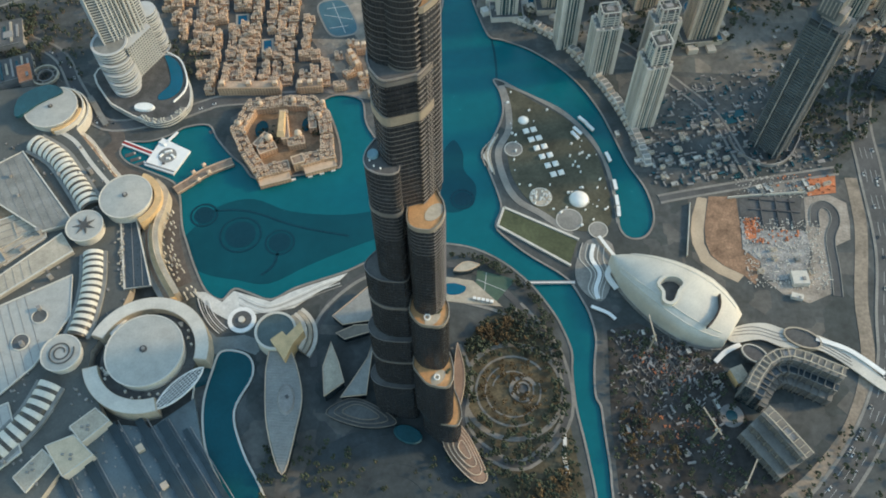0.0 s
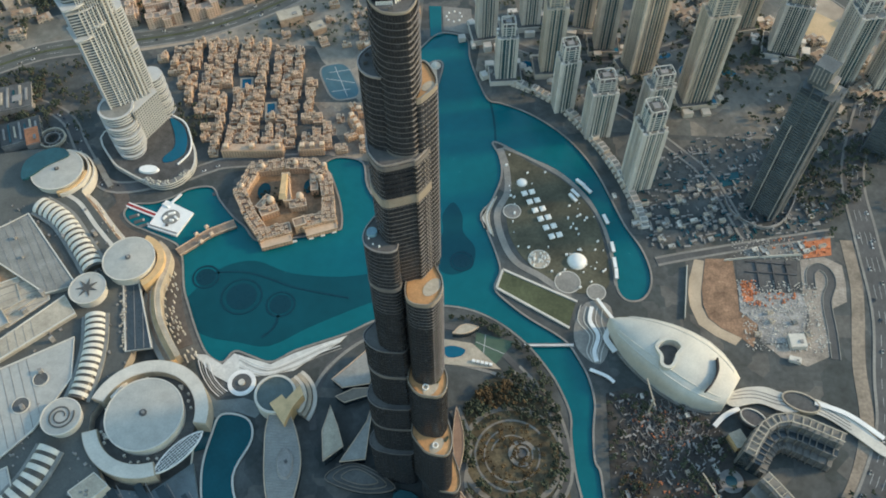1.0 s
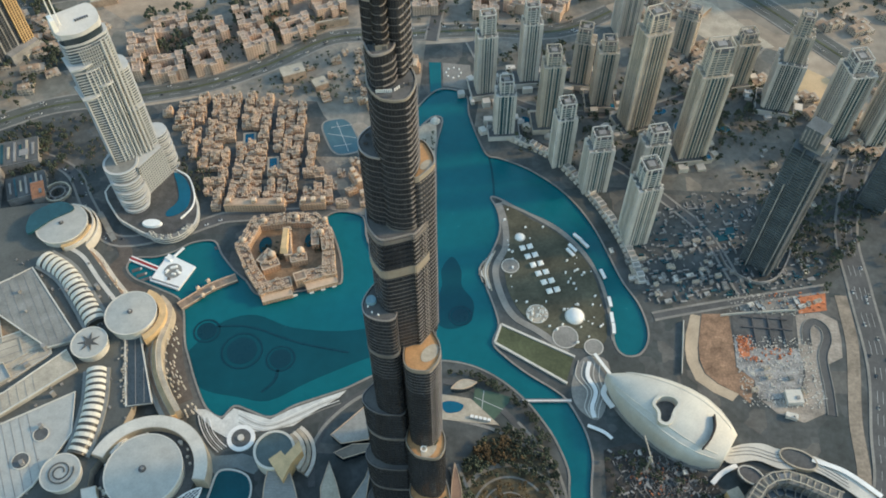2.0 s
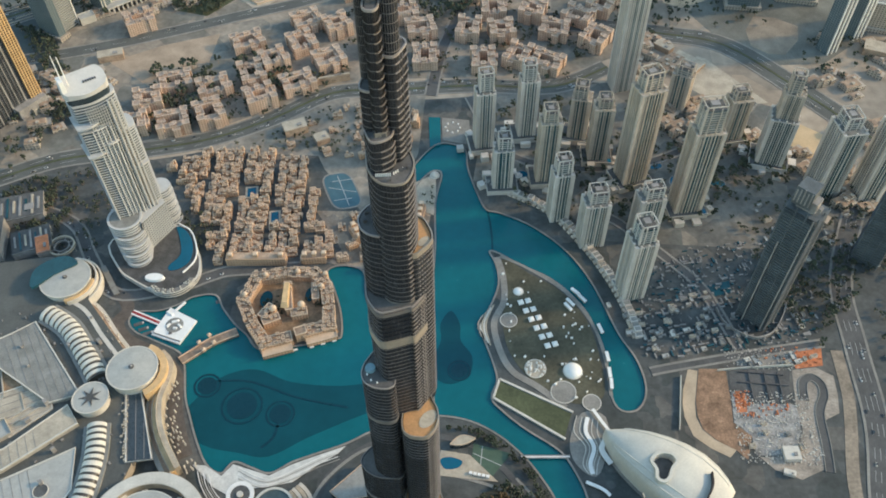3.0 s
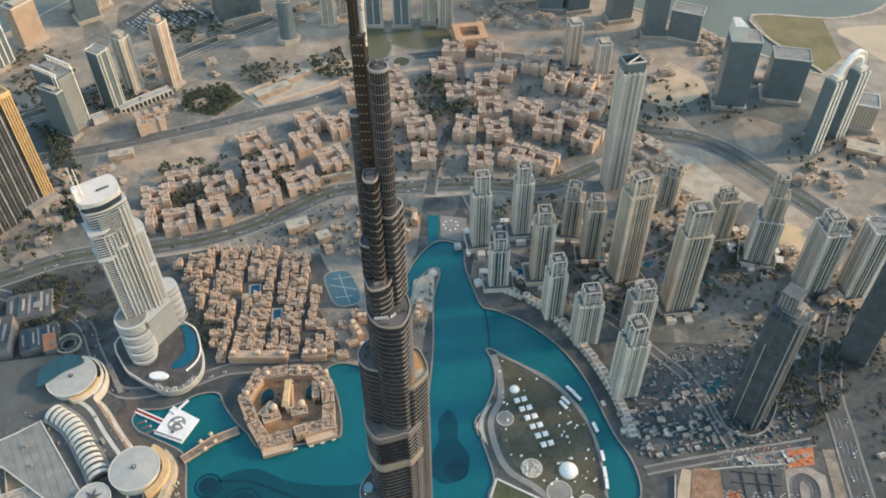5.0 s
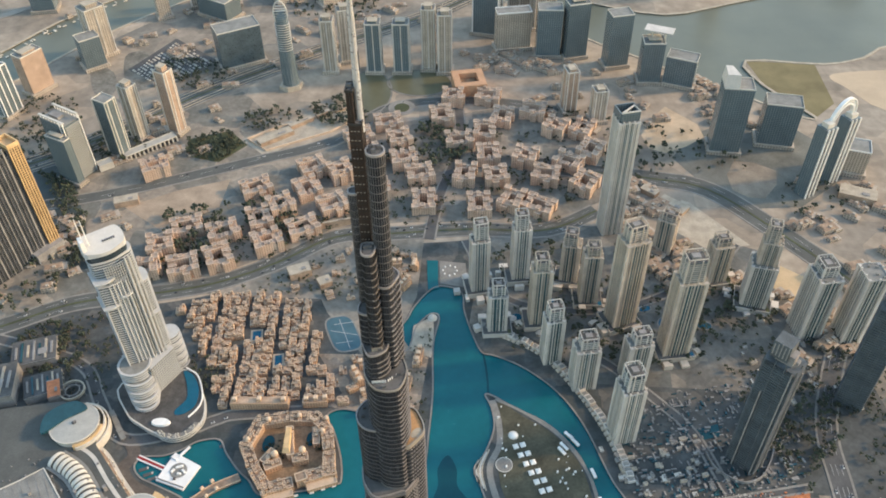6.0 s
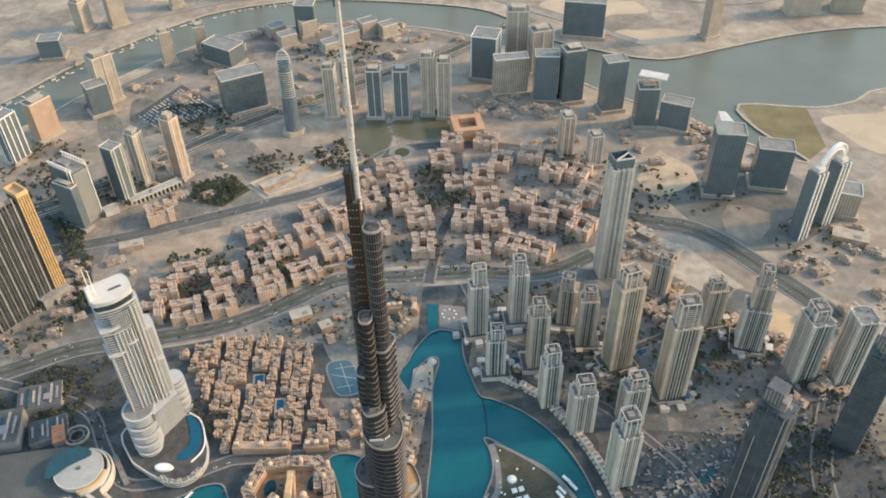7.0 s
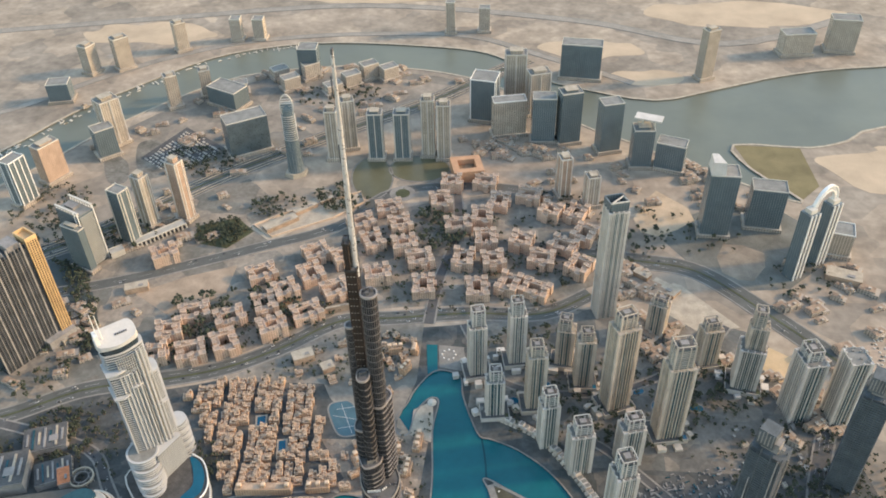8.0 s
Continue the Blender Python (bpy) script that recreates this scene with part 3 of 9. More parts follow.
def tower(x, y, w, d, ang, h, wall, glass=HAZEGLASS, label="", fins=8, floors=True, name="tower_block", podium=0, group="", crown=True, floor=3.7):
    """Residential or office tower: glazed body, floor slabs, upright piers, stepped crown and podium. x, y: middle of the plan."""
    t = thing(name, label, "building", pose(x, y, 0, 0, 0, ang), group=group)
    rnd = random.Random(int(x * 7 + y * 13))
    hs = h * rnd.uniform(0.80, 0.9) if crown else h
    part("body", box(BM(), 0, 0, 0, hs, w - 1.6, d - 1.6), glass, t)
    n = int(hs / floor)
    if floors:
        me = shared("floor_slab", box(BM(), 0, 0, -0.35, 0.4, w - 1.3, d - 1.3), wall)
        for k in range(1, n):
            place("floor_slab", me, t, pose(0, 0, k * floor))
    # glazed strip up the middle of the two long sides, corner shafts
    for s in (-1, 1):
        part("glazed_strip", box(BM(), s * w * 0.13, -d / 2 + 0.3, 0, hs + 1, w * 0.13, 1.2), TEALGLASS, t)
        for v in (-1, 1):
            part("corner_shaft", box(BM(), s * (w / 2 - 1.9), v * (d / 2 - 1.9), 0, hs + 1.5, 4.2, 4.2), wall, t)
    for L, o, a in ((w, d, 0), (w, d, 180), (d, w, 90), (d, w, 270)):
        n = fins if L == w else max(2, round(fins * d / w))
        kinds = [shared("pier", box(BM(), 0, 0, 0, hs + up, pw, 2.2), wall) for up, pw in ((1, 1.1), (4.5, 1.7), (2, 0.9))]
        for k in range(1, n - 1):
            me = kinds[(k * 5 + int(o)) % 3]
            u = (k / (n - 1) - 0.5) * (L - 2.2)
            place("pier", me, t, pose(0, 0, 0, 0, 0, a) @ pose(u, -(o / 2 - 0.5), 0))
    part("roof", box(BM(), 0, 0, hs, hs + 0.7, w - 1, d - 1), ROOFTAN if wall is BEIGE else ROOFGREY, t)
    part("parapet", rim(BM(), rect(w, d), 0.7, 0.2, hs - 0.5, hs + 2.0), wall, t)
    if crown:
        cw, cd = w * rnd.uniform(0.62, 0.78), d * rnd.uniform(0.62, 0.78)
        ox, oy = rnd.uniform(-1, 1) * (w - cw) / 3, rnd.uniform(-0.2, 1) * (d - cd) / 3
        part("upper_body", box(BM(), ox, oy, hs, h, cw - 1, cd - 1), glass, t)
        me = shared("upper_slab", box(BM(), 0, 0, -0.5, 0.5, cw, cd), wall)
        z = hs + floor
        while z < h:
            place("upper_slab", me, t, pose(ox, oy, z))
            z += floor
        for s in (-1, 1):
            for v in (-1, 1):
                part("crown_post", box(BM(), ox + s * (cw / 2 - 0.8), oy + v * (cd / 2 - 0.8), hs, h + 7, 2.0, 2.0), wall, t)
        for k in range(10):
            a = 2 * math.pi * k / 10
            u, v = max(-1, min(1, 1.4 * math.cos(a))) * (cw / 2 - 0.3), max(-1, min(1, 1.4 * math.sin(a))) * (cd / 2 - 0.3)
            part("crown_pier", box(BM(), ox + u, oy + v, hs - 6, h + (2, 5, 3)[k % 3], 1.3, 1.3), wall, t)
        part("crown_ring", rim(BM(), [(p[0] + ox, p[1] + oy) for p in rect(cw, cd)], 0.9, 0.2, h + 5.6, h + 7), wall, t)
        part("upper_roof", box(BM(), ox, oy, h, h + 0.6, cw - 1, cd - 1), DECKGREY, t)
        part("lift_house", box(BM(), ox, oy + 1, h + 0.6, h + 4.5, cw * 0.4, cd * 0.4), CONC, t)
    for k in range(4):
        part("roof_unit", box(BM(), rnd.uniform(-w / 2.4, w / 2.4), rnd.uniform(-d / 2.4, d / 2.4), hs + 0.7, hs + 2.6 + rnd.random(), 3, 2.4), ROOFGREY, t)
    if podium:
        part("podium", box(BM(), 0, 0, 0, podium, w + 16, d + 12), wall, t)
        part("podium_roof", box(BM(), 0, 0, podium, podium + 0.5, w + 14, d + 10), DARKPAVE, t)
        part("podium_rim", rim(BM(), rect(w + 16, d + 12), 0.8, 0.2, podium - 0.3, podium + 1.3), wall, t)
        for k in range(7):
            a = rnd.uniform(0, 6.28)
            u, v = (w / 2 + 12 + rnd.uniform(0, 10)) * math.cos(a), (d / 2 + 10 + rnd.uniform(0, 8)) * math.sin(a)
            part("podium_wing", box(BM(), u, v, 0, rnd.uniform(4, 11), rnd.uniform(7, 17), rnd.uniform(5, 11), rnd.choice((0, 0, 20, 90))), wall, t)
        part("podium_pool", box(BM(), w / 2 + 4, -d / 2 - 2, podium, podium + 0.8, 5, 9), POOL if rnd.random() < 0.4 else LAWN, t)
    return t


def front(ax, ay, bx, by, depth, h, **kw):
    """A tower from the two ends of its front and its depth."""
    w = math.hypot(bx - ax, by - ay)
    ang = math.degrees(math.atan2(by - ay, bx - ax))
    nx, ny = -(by - ay) / w, (bx - ax) / w
    return tower((ax + bx) / 2 + nx * depth / 2, (ay + by) / 2 + ny * depth / 2, w, depth, ang, h, **kw)


RES = "towers east of the lake"
front(44, 565, 70, 571, 24, 131, wall=PALE, label="pale high-rise apartment tower with vertical piers", group=RES, podium=8)
front(105, 594, 131, 598, 24, 129, wall=PALE, label="pale high-rise apartment tower with vertical piers", group=RES, podium=8)
front(130, 502, 158, 505, 25, 128, wall=BEIGE, label="beige high-rise apartment tower with stepped crown", group=RES, podium=8)
front(177, 597, 204, 592, 25, 96, wall=BEIGE, label="beige high-rise apartment tower with stepped crown", group=RES, podium=8)
front(205, 550, 232, 551, 25, 110, wall=BEIGE, label="beige high-rise apartment tower with stepped crown", group=RES, podium=8)
front(252, 501, 285, 515, 30, 187, wall=BEIGE, label="tall beige apartment tower with deep piers and a notched crown", group=RES, fins=9, podium=8)
front(317, 451, 354, 458, 30, 184, wall=BEIGE, label="tall beige apartment tower with deep piers and a notched crown", group=RES, fins=9, podium=8)
front(330, 680, 357, 667, 25, 74, wall=BEIGE, label="beige mid-rise apartment tower", group=RES)
front(404, 599, 433, 606, 26, 88, wall=BEIGE, label="beige mid-rise apartment tower with open crown", group=RES, podium=8)
front(444, 557, 480, 549, 34, 86, wall=PALE, glass=TEALGLASS, label="grey glass block with a framed top", group=RES, fins=12, podium=8, crown=False)
front(452, 563, 478, 557, 24, 152, wall=BEIGE, label="narrow ribbed beige tower rising above a glass block", group=RES, fins=10)
front(517, 496, 549, 502, 40, 130, wall=PALE, label="grey glass tower with a frame of white roof beams", group=RES, fins=7)
front(574, 492, 604, 496, 34, 128, wall=PALE, label="dark glass slab tower with a pale rim", group=RES, fins=7, crown=False)
front(70, 487, 97, 490, 22, 90, wall=PALE, glass=TEALGLASS, label="teal glass tower with pale stone frame at the lake", group=RES, fins=6, podium=7)
front(149, 434, 174, 440, 24, 104, wall=PALE, glass=TEALGLASS, label="slim pale tower with teal glass corners at the lake", group=RES, fins=7)
front(187, 390, 219, 396, 27, 92, wall=PALE, label="pale rounded tower with vertical ribs and open roof ring", group=RES, fins=10)
front(258, 404, 290, 412, 26, 88, wall=PALE, label="pale apartment tower with an open roof frame", group=RES, fins=9)
front(236, 305, 264, 313, 30, 128, wall=PALE, glass=TEALGLASS, label="pale tower with teal glass face and ribbed side", group=RES, fins=10)
front(254, 711, 286, 719, 30, 218, wall=PALE, label="tall slender striped tower with slanted open top", fins=12, floors=False, crown=False)


HAZECONC = mat("haze_tinted_concrete", (0.105, 0.118, 0.124), 0.85, var=0.3, scale=0.05, fine=0.5)
# construction towers, with shade and haze put into their blue-grey colours
def raw_tower(x, y, w, d, ang, h, label):
    t = thing("unfinished_tower", label, "building", pose(x, y, 0, 0, 0, ang))
    part("core", box(BM(), 0, 0, 0, h + 10, w * 0.5, d * 0.5), CONC, t)
    bm = BM()
    box(bm, 0, 0, -0.3, 0.3, w, d)
    me = bpy.data.meshes.new("floor_slab")
    bm.to_mesh(me)
    bm.free()
    me.materials.append(HAZECONC)
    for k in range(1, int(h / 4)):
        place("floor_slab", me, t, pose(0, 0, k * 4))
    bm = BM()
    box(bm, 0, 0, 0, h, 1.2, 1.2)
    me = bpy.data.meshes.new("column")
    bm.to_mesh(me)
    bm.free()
    me.materials.append(HAZECONC)
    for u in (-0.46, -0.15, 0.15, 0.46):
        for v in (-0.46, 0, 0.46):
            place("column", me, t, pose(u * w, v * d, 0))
    part("netting", box(BM(), 0, 0, 2, h - 12, w - 3, d - 3), mat("haze_tinted_netting", (0.085, 0.105, 0.115), 0.9, var=0.3, scale=0.06), t, "safety netting tinted dark blue grey like haze")
    part("upper_core", box(BM(), -w * 0.15, 0, h, h + 24, w * 0.5, d * 0.7), HAZECONC, t)
    for k in range(5):
        part("shutter_frame", box(BM(), -w * 0.35 + k * w * 0.1, -d * 0.36, h + 4, h + 20 + (k * 7) % 5, 1.2, 1.2), CONC, t)
    for k in range(5):
        part("roof_shuttering", box(BM(), (k - 2) * w / 6, (k % 2) * 4 - 2, h + 0.5, h + 4 + k % 3, 3, 6), CONC, t)
    return t


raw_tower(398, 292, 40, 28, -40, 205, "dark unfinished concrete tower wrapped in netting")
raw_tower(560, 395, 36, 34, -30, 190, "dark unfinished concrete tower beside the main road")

# pale strips added for the light edge and streaks, and the round base wall of the nearer one
t = thing("site_hoist", "pale upright strips for the light edge of the unfinished tower", "hoist")
for u, v, h in ((15, -15.2, 200), (-9, -15.2, 150), (21, 4, 190)):
    a = radians(-40)
    part("mast", box(BM(), 398 + math.cos(a) * u - math.sin(a) * v, 292 + math.sin(a) * u + math.cos(a) * v, 0, h, 1.5, 1.5, -40), CONC, t)
t = thing("curved_hoarding", "pale curved base wall round the unfinished tower", "wall")
part("wall", ribbon(BM(), curve_through([(352, 300), (358, 280), (374, 265), (394, 258), (416, 268), (432, 292), (440, 312)], 6), 1.4, 0, 5), CONC, t)


# ---- roads ----
LAYER = [0.25]


FARPAVE = mat("pale_sandy_road", (0.29, 0.26, 0.22), 0.9, var=0.2, scale=0.02, fine=0.2)
DUSTY = mat("dusty_asphalt", (0.105, 0.108, 0.10), 0.9, var=0.2, scale=0.03, fine=0.4)


def road(name, pts, w, label, dashes=True, steps=6, lanes=1):
    LAYER[0] += 0.05
    z = LAYER[0]
    line = curve_through(pts, steps)
    ob = thing(name, label, "road", kind="structure")
    part("carriageway", ribbon(BM(), line, w, 0.02, z), ASPH if name == "street" or "site" in label else FARPAVE if name == "far_road" else DUSTY, ob)
    for s in (-1, 1):
        part("verge", ribbon(BM(), line, 3.0, 0.02, z + 0.15, s * (w / 2 + 1.5)), PAVE, ob)
    if dashes:
        bm = BM()
        for k in range(lanes):
            off = (k - (lanes - 1) / 2) * w / (lanes + 1)
            for i in range(0, len(line) - 1, 2):
                ribbon(bm, line[i:i + 2], 0.35, z + 0.01, z + 0.06, off)
        tagged(part("lane_marks", bm, LINE, ob), kind="stuff")
    if lanes > 5:
        for off in (-21, -12, 12, 21):
            part("barrier", ribbon(BM(), line, 1.5, z, z + 0.9, off), ROOFTAN, ob)
    if w > 28:
        part("median", ribbon(BM(), line, 4.0, z, z + 0.3), LAWN, ob)
    return line


BLVD = road("boulevard", [(-1000, 380), (-800, 425), (-670, 462), (-562, 521), (-435, 550), (-350, 577), (-268, 625), (-184, 689), (-88, 702), (38, 718), (163, 722), (250, 775)], 30, "grey dual carriageway with a planted median", lanes=3)
ROAD2 = road("road", [(-760, 730), (-612, 778), (-491, 830), (-376, 884), (-225, 960), (-126, 1079), (49, 1105), (200, 1080)], 24, "grey city road in front of low blocks", lanes=1)
HIGH = road("highway", [(-1300, 560), (-844, 818), (-675, 946), (-496, 1133), (-279, 1314), (-81, 1465), (12, 1554), (160, 1700)], 52, "wide motorway with many lanes", lanes=7)
RING = road("ring_road", [(150, 900), (260, 880), (350, 868), (452, 838), (560, 715), (660, 585), (760, 455), (860, 300)], 40, "wide grey road curving past sand lots", lanes=3)
RBLV = road("boulevard", [(585, 520), (520, 360), (512, 259), (509, 150), (492, 66), (480, 6), (446, -62), (402, -120), (350, -172), (290, -260)], 24, "grey boulevard with cars beside the building site", lanes=3)
tagged(part("kerb_strip", ribbon(BM(), curve_through([(487, 246), (486, 190), (480, 150), (466, 82), (458, 10), (428, -58), (386, -107), (352, -134)], 6), 14, 0.02, 0.35), mat("dusty_verge", (0.265, 0.215, 0.165), 0.95, var=0.35, scale=0.05, fine=0.3)), "dusty tan verge beside the boulevard", "verge", kind="structure")
road("street", [(262, 205), (291, 213), (372, 233), (473, 256)], 7, "narrow site road with parked trucks", dashes=False)
LROAD = road("street", [(-760, 470), (-585, 431), (-500, 400), (-455, 340), (-405, 285), (-330, 300), (-290, 320), (-262, 330), (-160, 342)], 13, "curving street between hotel and mall", dashes=False)
road("street", [(190, 470), (240, 440), (300, 380), (340, 330), (372, 241)], 10, "narrow street between tower blocks", dashes=False)
road("street", [(30, 690), (60, 620), (100, 560), (190, 540), (300, 560), (420, 640), (470, 700)], 10, "narrow street between tower blocks", dashes=False)
road("street", [(-30, 690), (-20, 800), (10, 950), (0, 1100)], 16, "grey street through low blocks", dashes=False)
road("far_road", [(-1259, 1300), (-1080, 1420), (-940, 1570), (-800, 1690), (-640, 1780), (-477, 1825), (-274, 1850), (0, 1840), (200, 1720), (420, 1570)], 18, "pale shore road along the creek", dashes=False)
road("far_road", [(-1600, 1800), (-900, 1950), (-300, 2050), (300, 1950), (700, 1800), (1100, 2000)], 26, "pale far road through sand", dashes=False)

# ---- sheets of other ground ----
lay = 0.1
for pts, m, lab in (
    ([(605, 1281), (622, 1184), (696, 1072), (745, 1124), (746, 1273)], mat("scrub", (0.20, 0.165, 0.085), 0.95, var=0.2, scale=0.02), "olive scrub on a sand spit"),
    ([(398, 811), (411, 804), (492, 699), (424, 683), (367, 736)], ROOFTAN, "bare tan building plot"),
    ([(527, 654), (576, 618), (535, 563), (503, 609)], mat("yellow_sand", (0.55, 0.40, 0.24), 0.95, var=0.12, scale=0.04), "bright yellow sand plot"),
    ([(440, 1000), (520, 1050), (640, 1040), (700, 960), (690, 880), (600, 800), (500, 790), (440, 860), (400, 930)], mat("grey_green_plots", (0.155, 0.155, 0.135), 0.9, var=0.35, scale=0.02), "grey green ground below dark office towers"),
    ([(352, 1000), (380, 1060), (410, 1099), (464, 1040), (469, 998), (430, 966), (390, 945), (361, 958)], mat("warm_sand", (0.50, 0.38, 0.26), 0.95, var=0.2, scale=0.03), "warm sand plot"),
    ([(510, 925), (545, 922), (580, 900), (572, 860), (543, 820), (515, 822), (491, 841), (490, 885)], mat("dull_sand", (0.27, 0.225, 0.175), 0.95, var=0.3, scale=0.03), "bare tan plot below office towers"),
    ([(-404, 954), (-287, 1054), (-245, 1016), (-347, 902)], ROOFTAN, "sand plot with low walls"),
    ([(-560, 748), (-482, 798), (-396, 833), (-397, 754), (-480, 692)], mat("plot_sand", (0.36, 0.275, 0.20), 0.95, var=0.25, scale=0.03), "sandy plot with scattered rubble"),
    ([(-505, 951), (-433, 982), (-389, 937), (-430, 882), (-495, 898)], LAWN, "dark green garden plot"),
    ([(306, 211), (297, 183), (294, 165), (294, 147), (301, 124), (318, 110), (338, 100), (346, 109), (325, 120), (312, 132), (307, 148), (308, 165), (317, 209)], mat("cream_sand", (0.47, 0.37, 0.265), 0.95, var=0.15, scale=0.04), "cream sand strip beside the building site"),
    ([(319, 212), (350, 213), (350, 173), (348, 143), (366, 127), (357, 98), (346, 109), (325, 121), (313, 133), (309, 150), (310, 171)], mat("red_brown_soil", (0.27, 0.165, 0.105), 0.95, var=0.45, scale=0.07, fine=0.4), "brown excavated soil"),
    ([(362, 236), (430, 246), (432, 222), (368, 216)], PAVE, "pale site yard with materials"),
    ([(353, 216), (425, 214), (417, 173), (372, 169), (352, 186)], DARKPAVE, "dark excavation pit floor"),
    ([(433, 246), (470, 251), (466, 224), (433, 218)], ORANGE, "orange soil heap area"),
    ([(352, 184), (372, 168), (417, 170), (427, 168), (421, 135), (411, 106), (367, 104), (366, 127), (349, 143)], mat("concrete_site_deck", (0.30, 0.285, 0.265), 0.9, var=0.45, scale=0.09, fine=0.4), "pale concrete deck of the building site"),
    ([(355, 182), (368, 178), (366, 157), (354, 156)], ORANGE, "orange formwork area"),
    ([(428, 216), (457, 221), (475, 210), (474, 185), (470, 161), (446, 148), (437, 91), (411, 78), (384, 88), (370, 102), (412, 106), (424, 138), (423, 170)], mat("beige_site_road", (0.31, 0.265, 0.22), 0.95, var=0.3, scale=0.05, fine=0.4), "dusty beige ground round the site drive"),
    ([(-10, 640), (32, 636), (36, 582), (-6, 590)], PAVE, "pale lakeside plaza"),
    ([(640, 640), (760, 700), (900, 640), (820, 520), (720, 520)], mat("parking_sand", (0.40, 0.31, 0.235), 0.95, var=0.2, scale=0.05), "sand car park with rows of cars"),
):
    lay += 0.012
    tagged(part("plot", prism(BM(), pts, 0.0, lay), m), lab, "plot", kind="structure")
for x, y, r, ry, a in ((-180, 1132, 42, 78, 8), (-82, 1168, 64, 48, 0)):
    tagged(part("pond", prism(BM(), circle(x, y, r, 28, ry=ry, turn=a), 0.0, 0.25), mat("olive_pond", (0.13, 0.125, 0.075), 0.35, var=0.15, scale=0.02)), "olive grey shallow pond", "pond", kind="structure")
    tagged(part("pond_rim", ribbon(BM(), circle(x, y, r + 2, 28, ry=ry + 2, turn=a) + circle(x, y, r + 2, 28, ry=ry + 2, turn=a)[:1], 3, 0.02, 0.6), PAVE), "pale path round the pond", "path", kind="structure")
tagged(part("round_plaza", prism(BM(), circle(-110, 1074, 27, 28), 0.0, 0.4), PAVE), "pale round plaza with a dark bed", "pavement", kind="structure")
tagged(part("round_bed", prism(BM(), circle(-110, 1074, 15, 24), 0.4, 0.8), LAWN), "dark round plant bed", "bed", kind="structure")
quarter = [(-560, 560), (-430, 575), (-340, 605), (-260, 655), (-190, 712), (-80, 730), (165, 745), (262, 800), (280, 900), (230, 1060), (100, 1085), (-60, 1040), (-140, 1010), (-240, 925), (-380, 862), (-500, 806)]
tagged(part("quarter_ground", prism(BM(), quarter, 0.0, 0.09), BLOCKGROUND), "dusty grey streets and yards between low blocks", "ground", kind="structure")
tagged(part("inlet", prism(BM(), [(-30, 640), (-12, 640), (-8, 578), (-24, 575)], 0.0, 0.5), WATER), "narrow turquoise lake inlet beside the plaza", "water", kind="structure")
west = [(-1500, 300), (-760, 420), (-660, 470), (-560, 530), (-430, 575), (-500, 806), (-380, 862), (-300, 960), (-440, 1120), (-620, 1000), (-800, 880), (-1500, 520)]
tagged(part("west_ground", prism(BM(), west, 0.0, 0.06), BLOCKGROUND), "dusty grey brown plots west of the old town", "ground", kind="structure")
near_west = [(-1300, 60), (-640, 300), (-500, 330), (-455, 345), (-440, 540), (-562, 510), (-670, 450), (-800, 415), (-1300, 330)]
tagged(part("yard_ground", prism(BM(), near_west, 0.0, 0.075), CITY), "dark asphalt yards beside the mall", "ground", kind="structure")
north = [(-620, 1015), (-440, 1135), (-280, 1280), (-90, 1430), (20, 1480), (30, 1550), (-60, 1595), (-180, 1622), (-330, 1630), (-480, 1590), (-620, 1510), (-730, 1390), (-840, 1240), (-760, 1140)]
tagged(part("north_ground", prism(BM(), north, 0.0, 0.05), patchwork("pale_plots", ((0.27, 0.23, 0.185), (0.19, 0.175, 0.15), (0.32, 0.265, 0.205), (0.22, 0.195, 0.16)), 0.012)), "pale plots beyond the motorway", "ground", kind="structure")
garden = [(-410, 560), (-345, 548), (-186, 548), (-172, 520), (-108, 440), (-62, 480), (-40, 560), (-38, 690), (-90, 692), (-184, 676), (-268, 610), (-350, 563)]
tagged(part("garden_ground", prism(BM(), garden, 0.0, 0.085), BLOCKGROUND), "dusty gardens and lanes north of the old town", "ground", kind="structure")
cluster = [(42, 508), (110, 497), (162, 466), (218, 405), (520, 400), (560, 560), (520, 680), (420, 720), (250, 736), (60, 704)]
tagged(part("cluster_ground", prism(BM(), cluster, 0.0, 0.08), patchwork("podium_ground", ((0.165, 0.157, 0.138), (0.115, 0.118, 0.11), (0.21, 0.188, 0.157), (0.135, 0.131, 0.118)), 0.03)), "grey paved ground between apartment towers", "ground", kind="structure")
# dark sheet that paints the shadow beside the ribbed tower
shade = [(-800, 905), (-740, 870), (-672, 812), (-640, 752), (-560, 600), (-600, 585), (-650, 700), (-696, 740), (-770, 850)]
tagged(part("dark_garden", prism(BM(), shade, 0.0, 0.1), mat("teal_shadow_ground", (0.05, 0.065, 0.065), 0.6, var=0.3, scale=0.03)), "ground darkened like the shadow beside the ribbed tower", "ground", kind="structure")
for bank in (FARBANK, NEARBANK):
    tagged(part("creek_bank", ribbon(BM(), curve_through(bank, 3), 6, 0.02, 1.2), ROOFTAN), "pale bank of the creek", "bank", kind="structure")
bm = BM()
rb = random.Random(90)
shore = curve_through(FARBANK, 8)
for k in range(90):
    i = rb.randrange(20, 60)
    a, b = Vector(shore[i]), Vector(shore[i + 1])
    d = (b - a).normalized()
    p = a.lerp(b, rb.random()) + Vector((d.y, -d.x)) * rb.choice((9, 16, 17, 26))
    box(bm, p.x, p.y, -0.8, 1.0, rb.uniform(7, 13), 3, math.degrees(math.atan2(d.y, d.x)) + rb.choice((0, 90)), 0.2)
tagged(part("moored_boats", bm, CREAM), "white boats moored along the creek bank", "boats", kind="stuff")
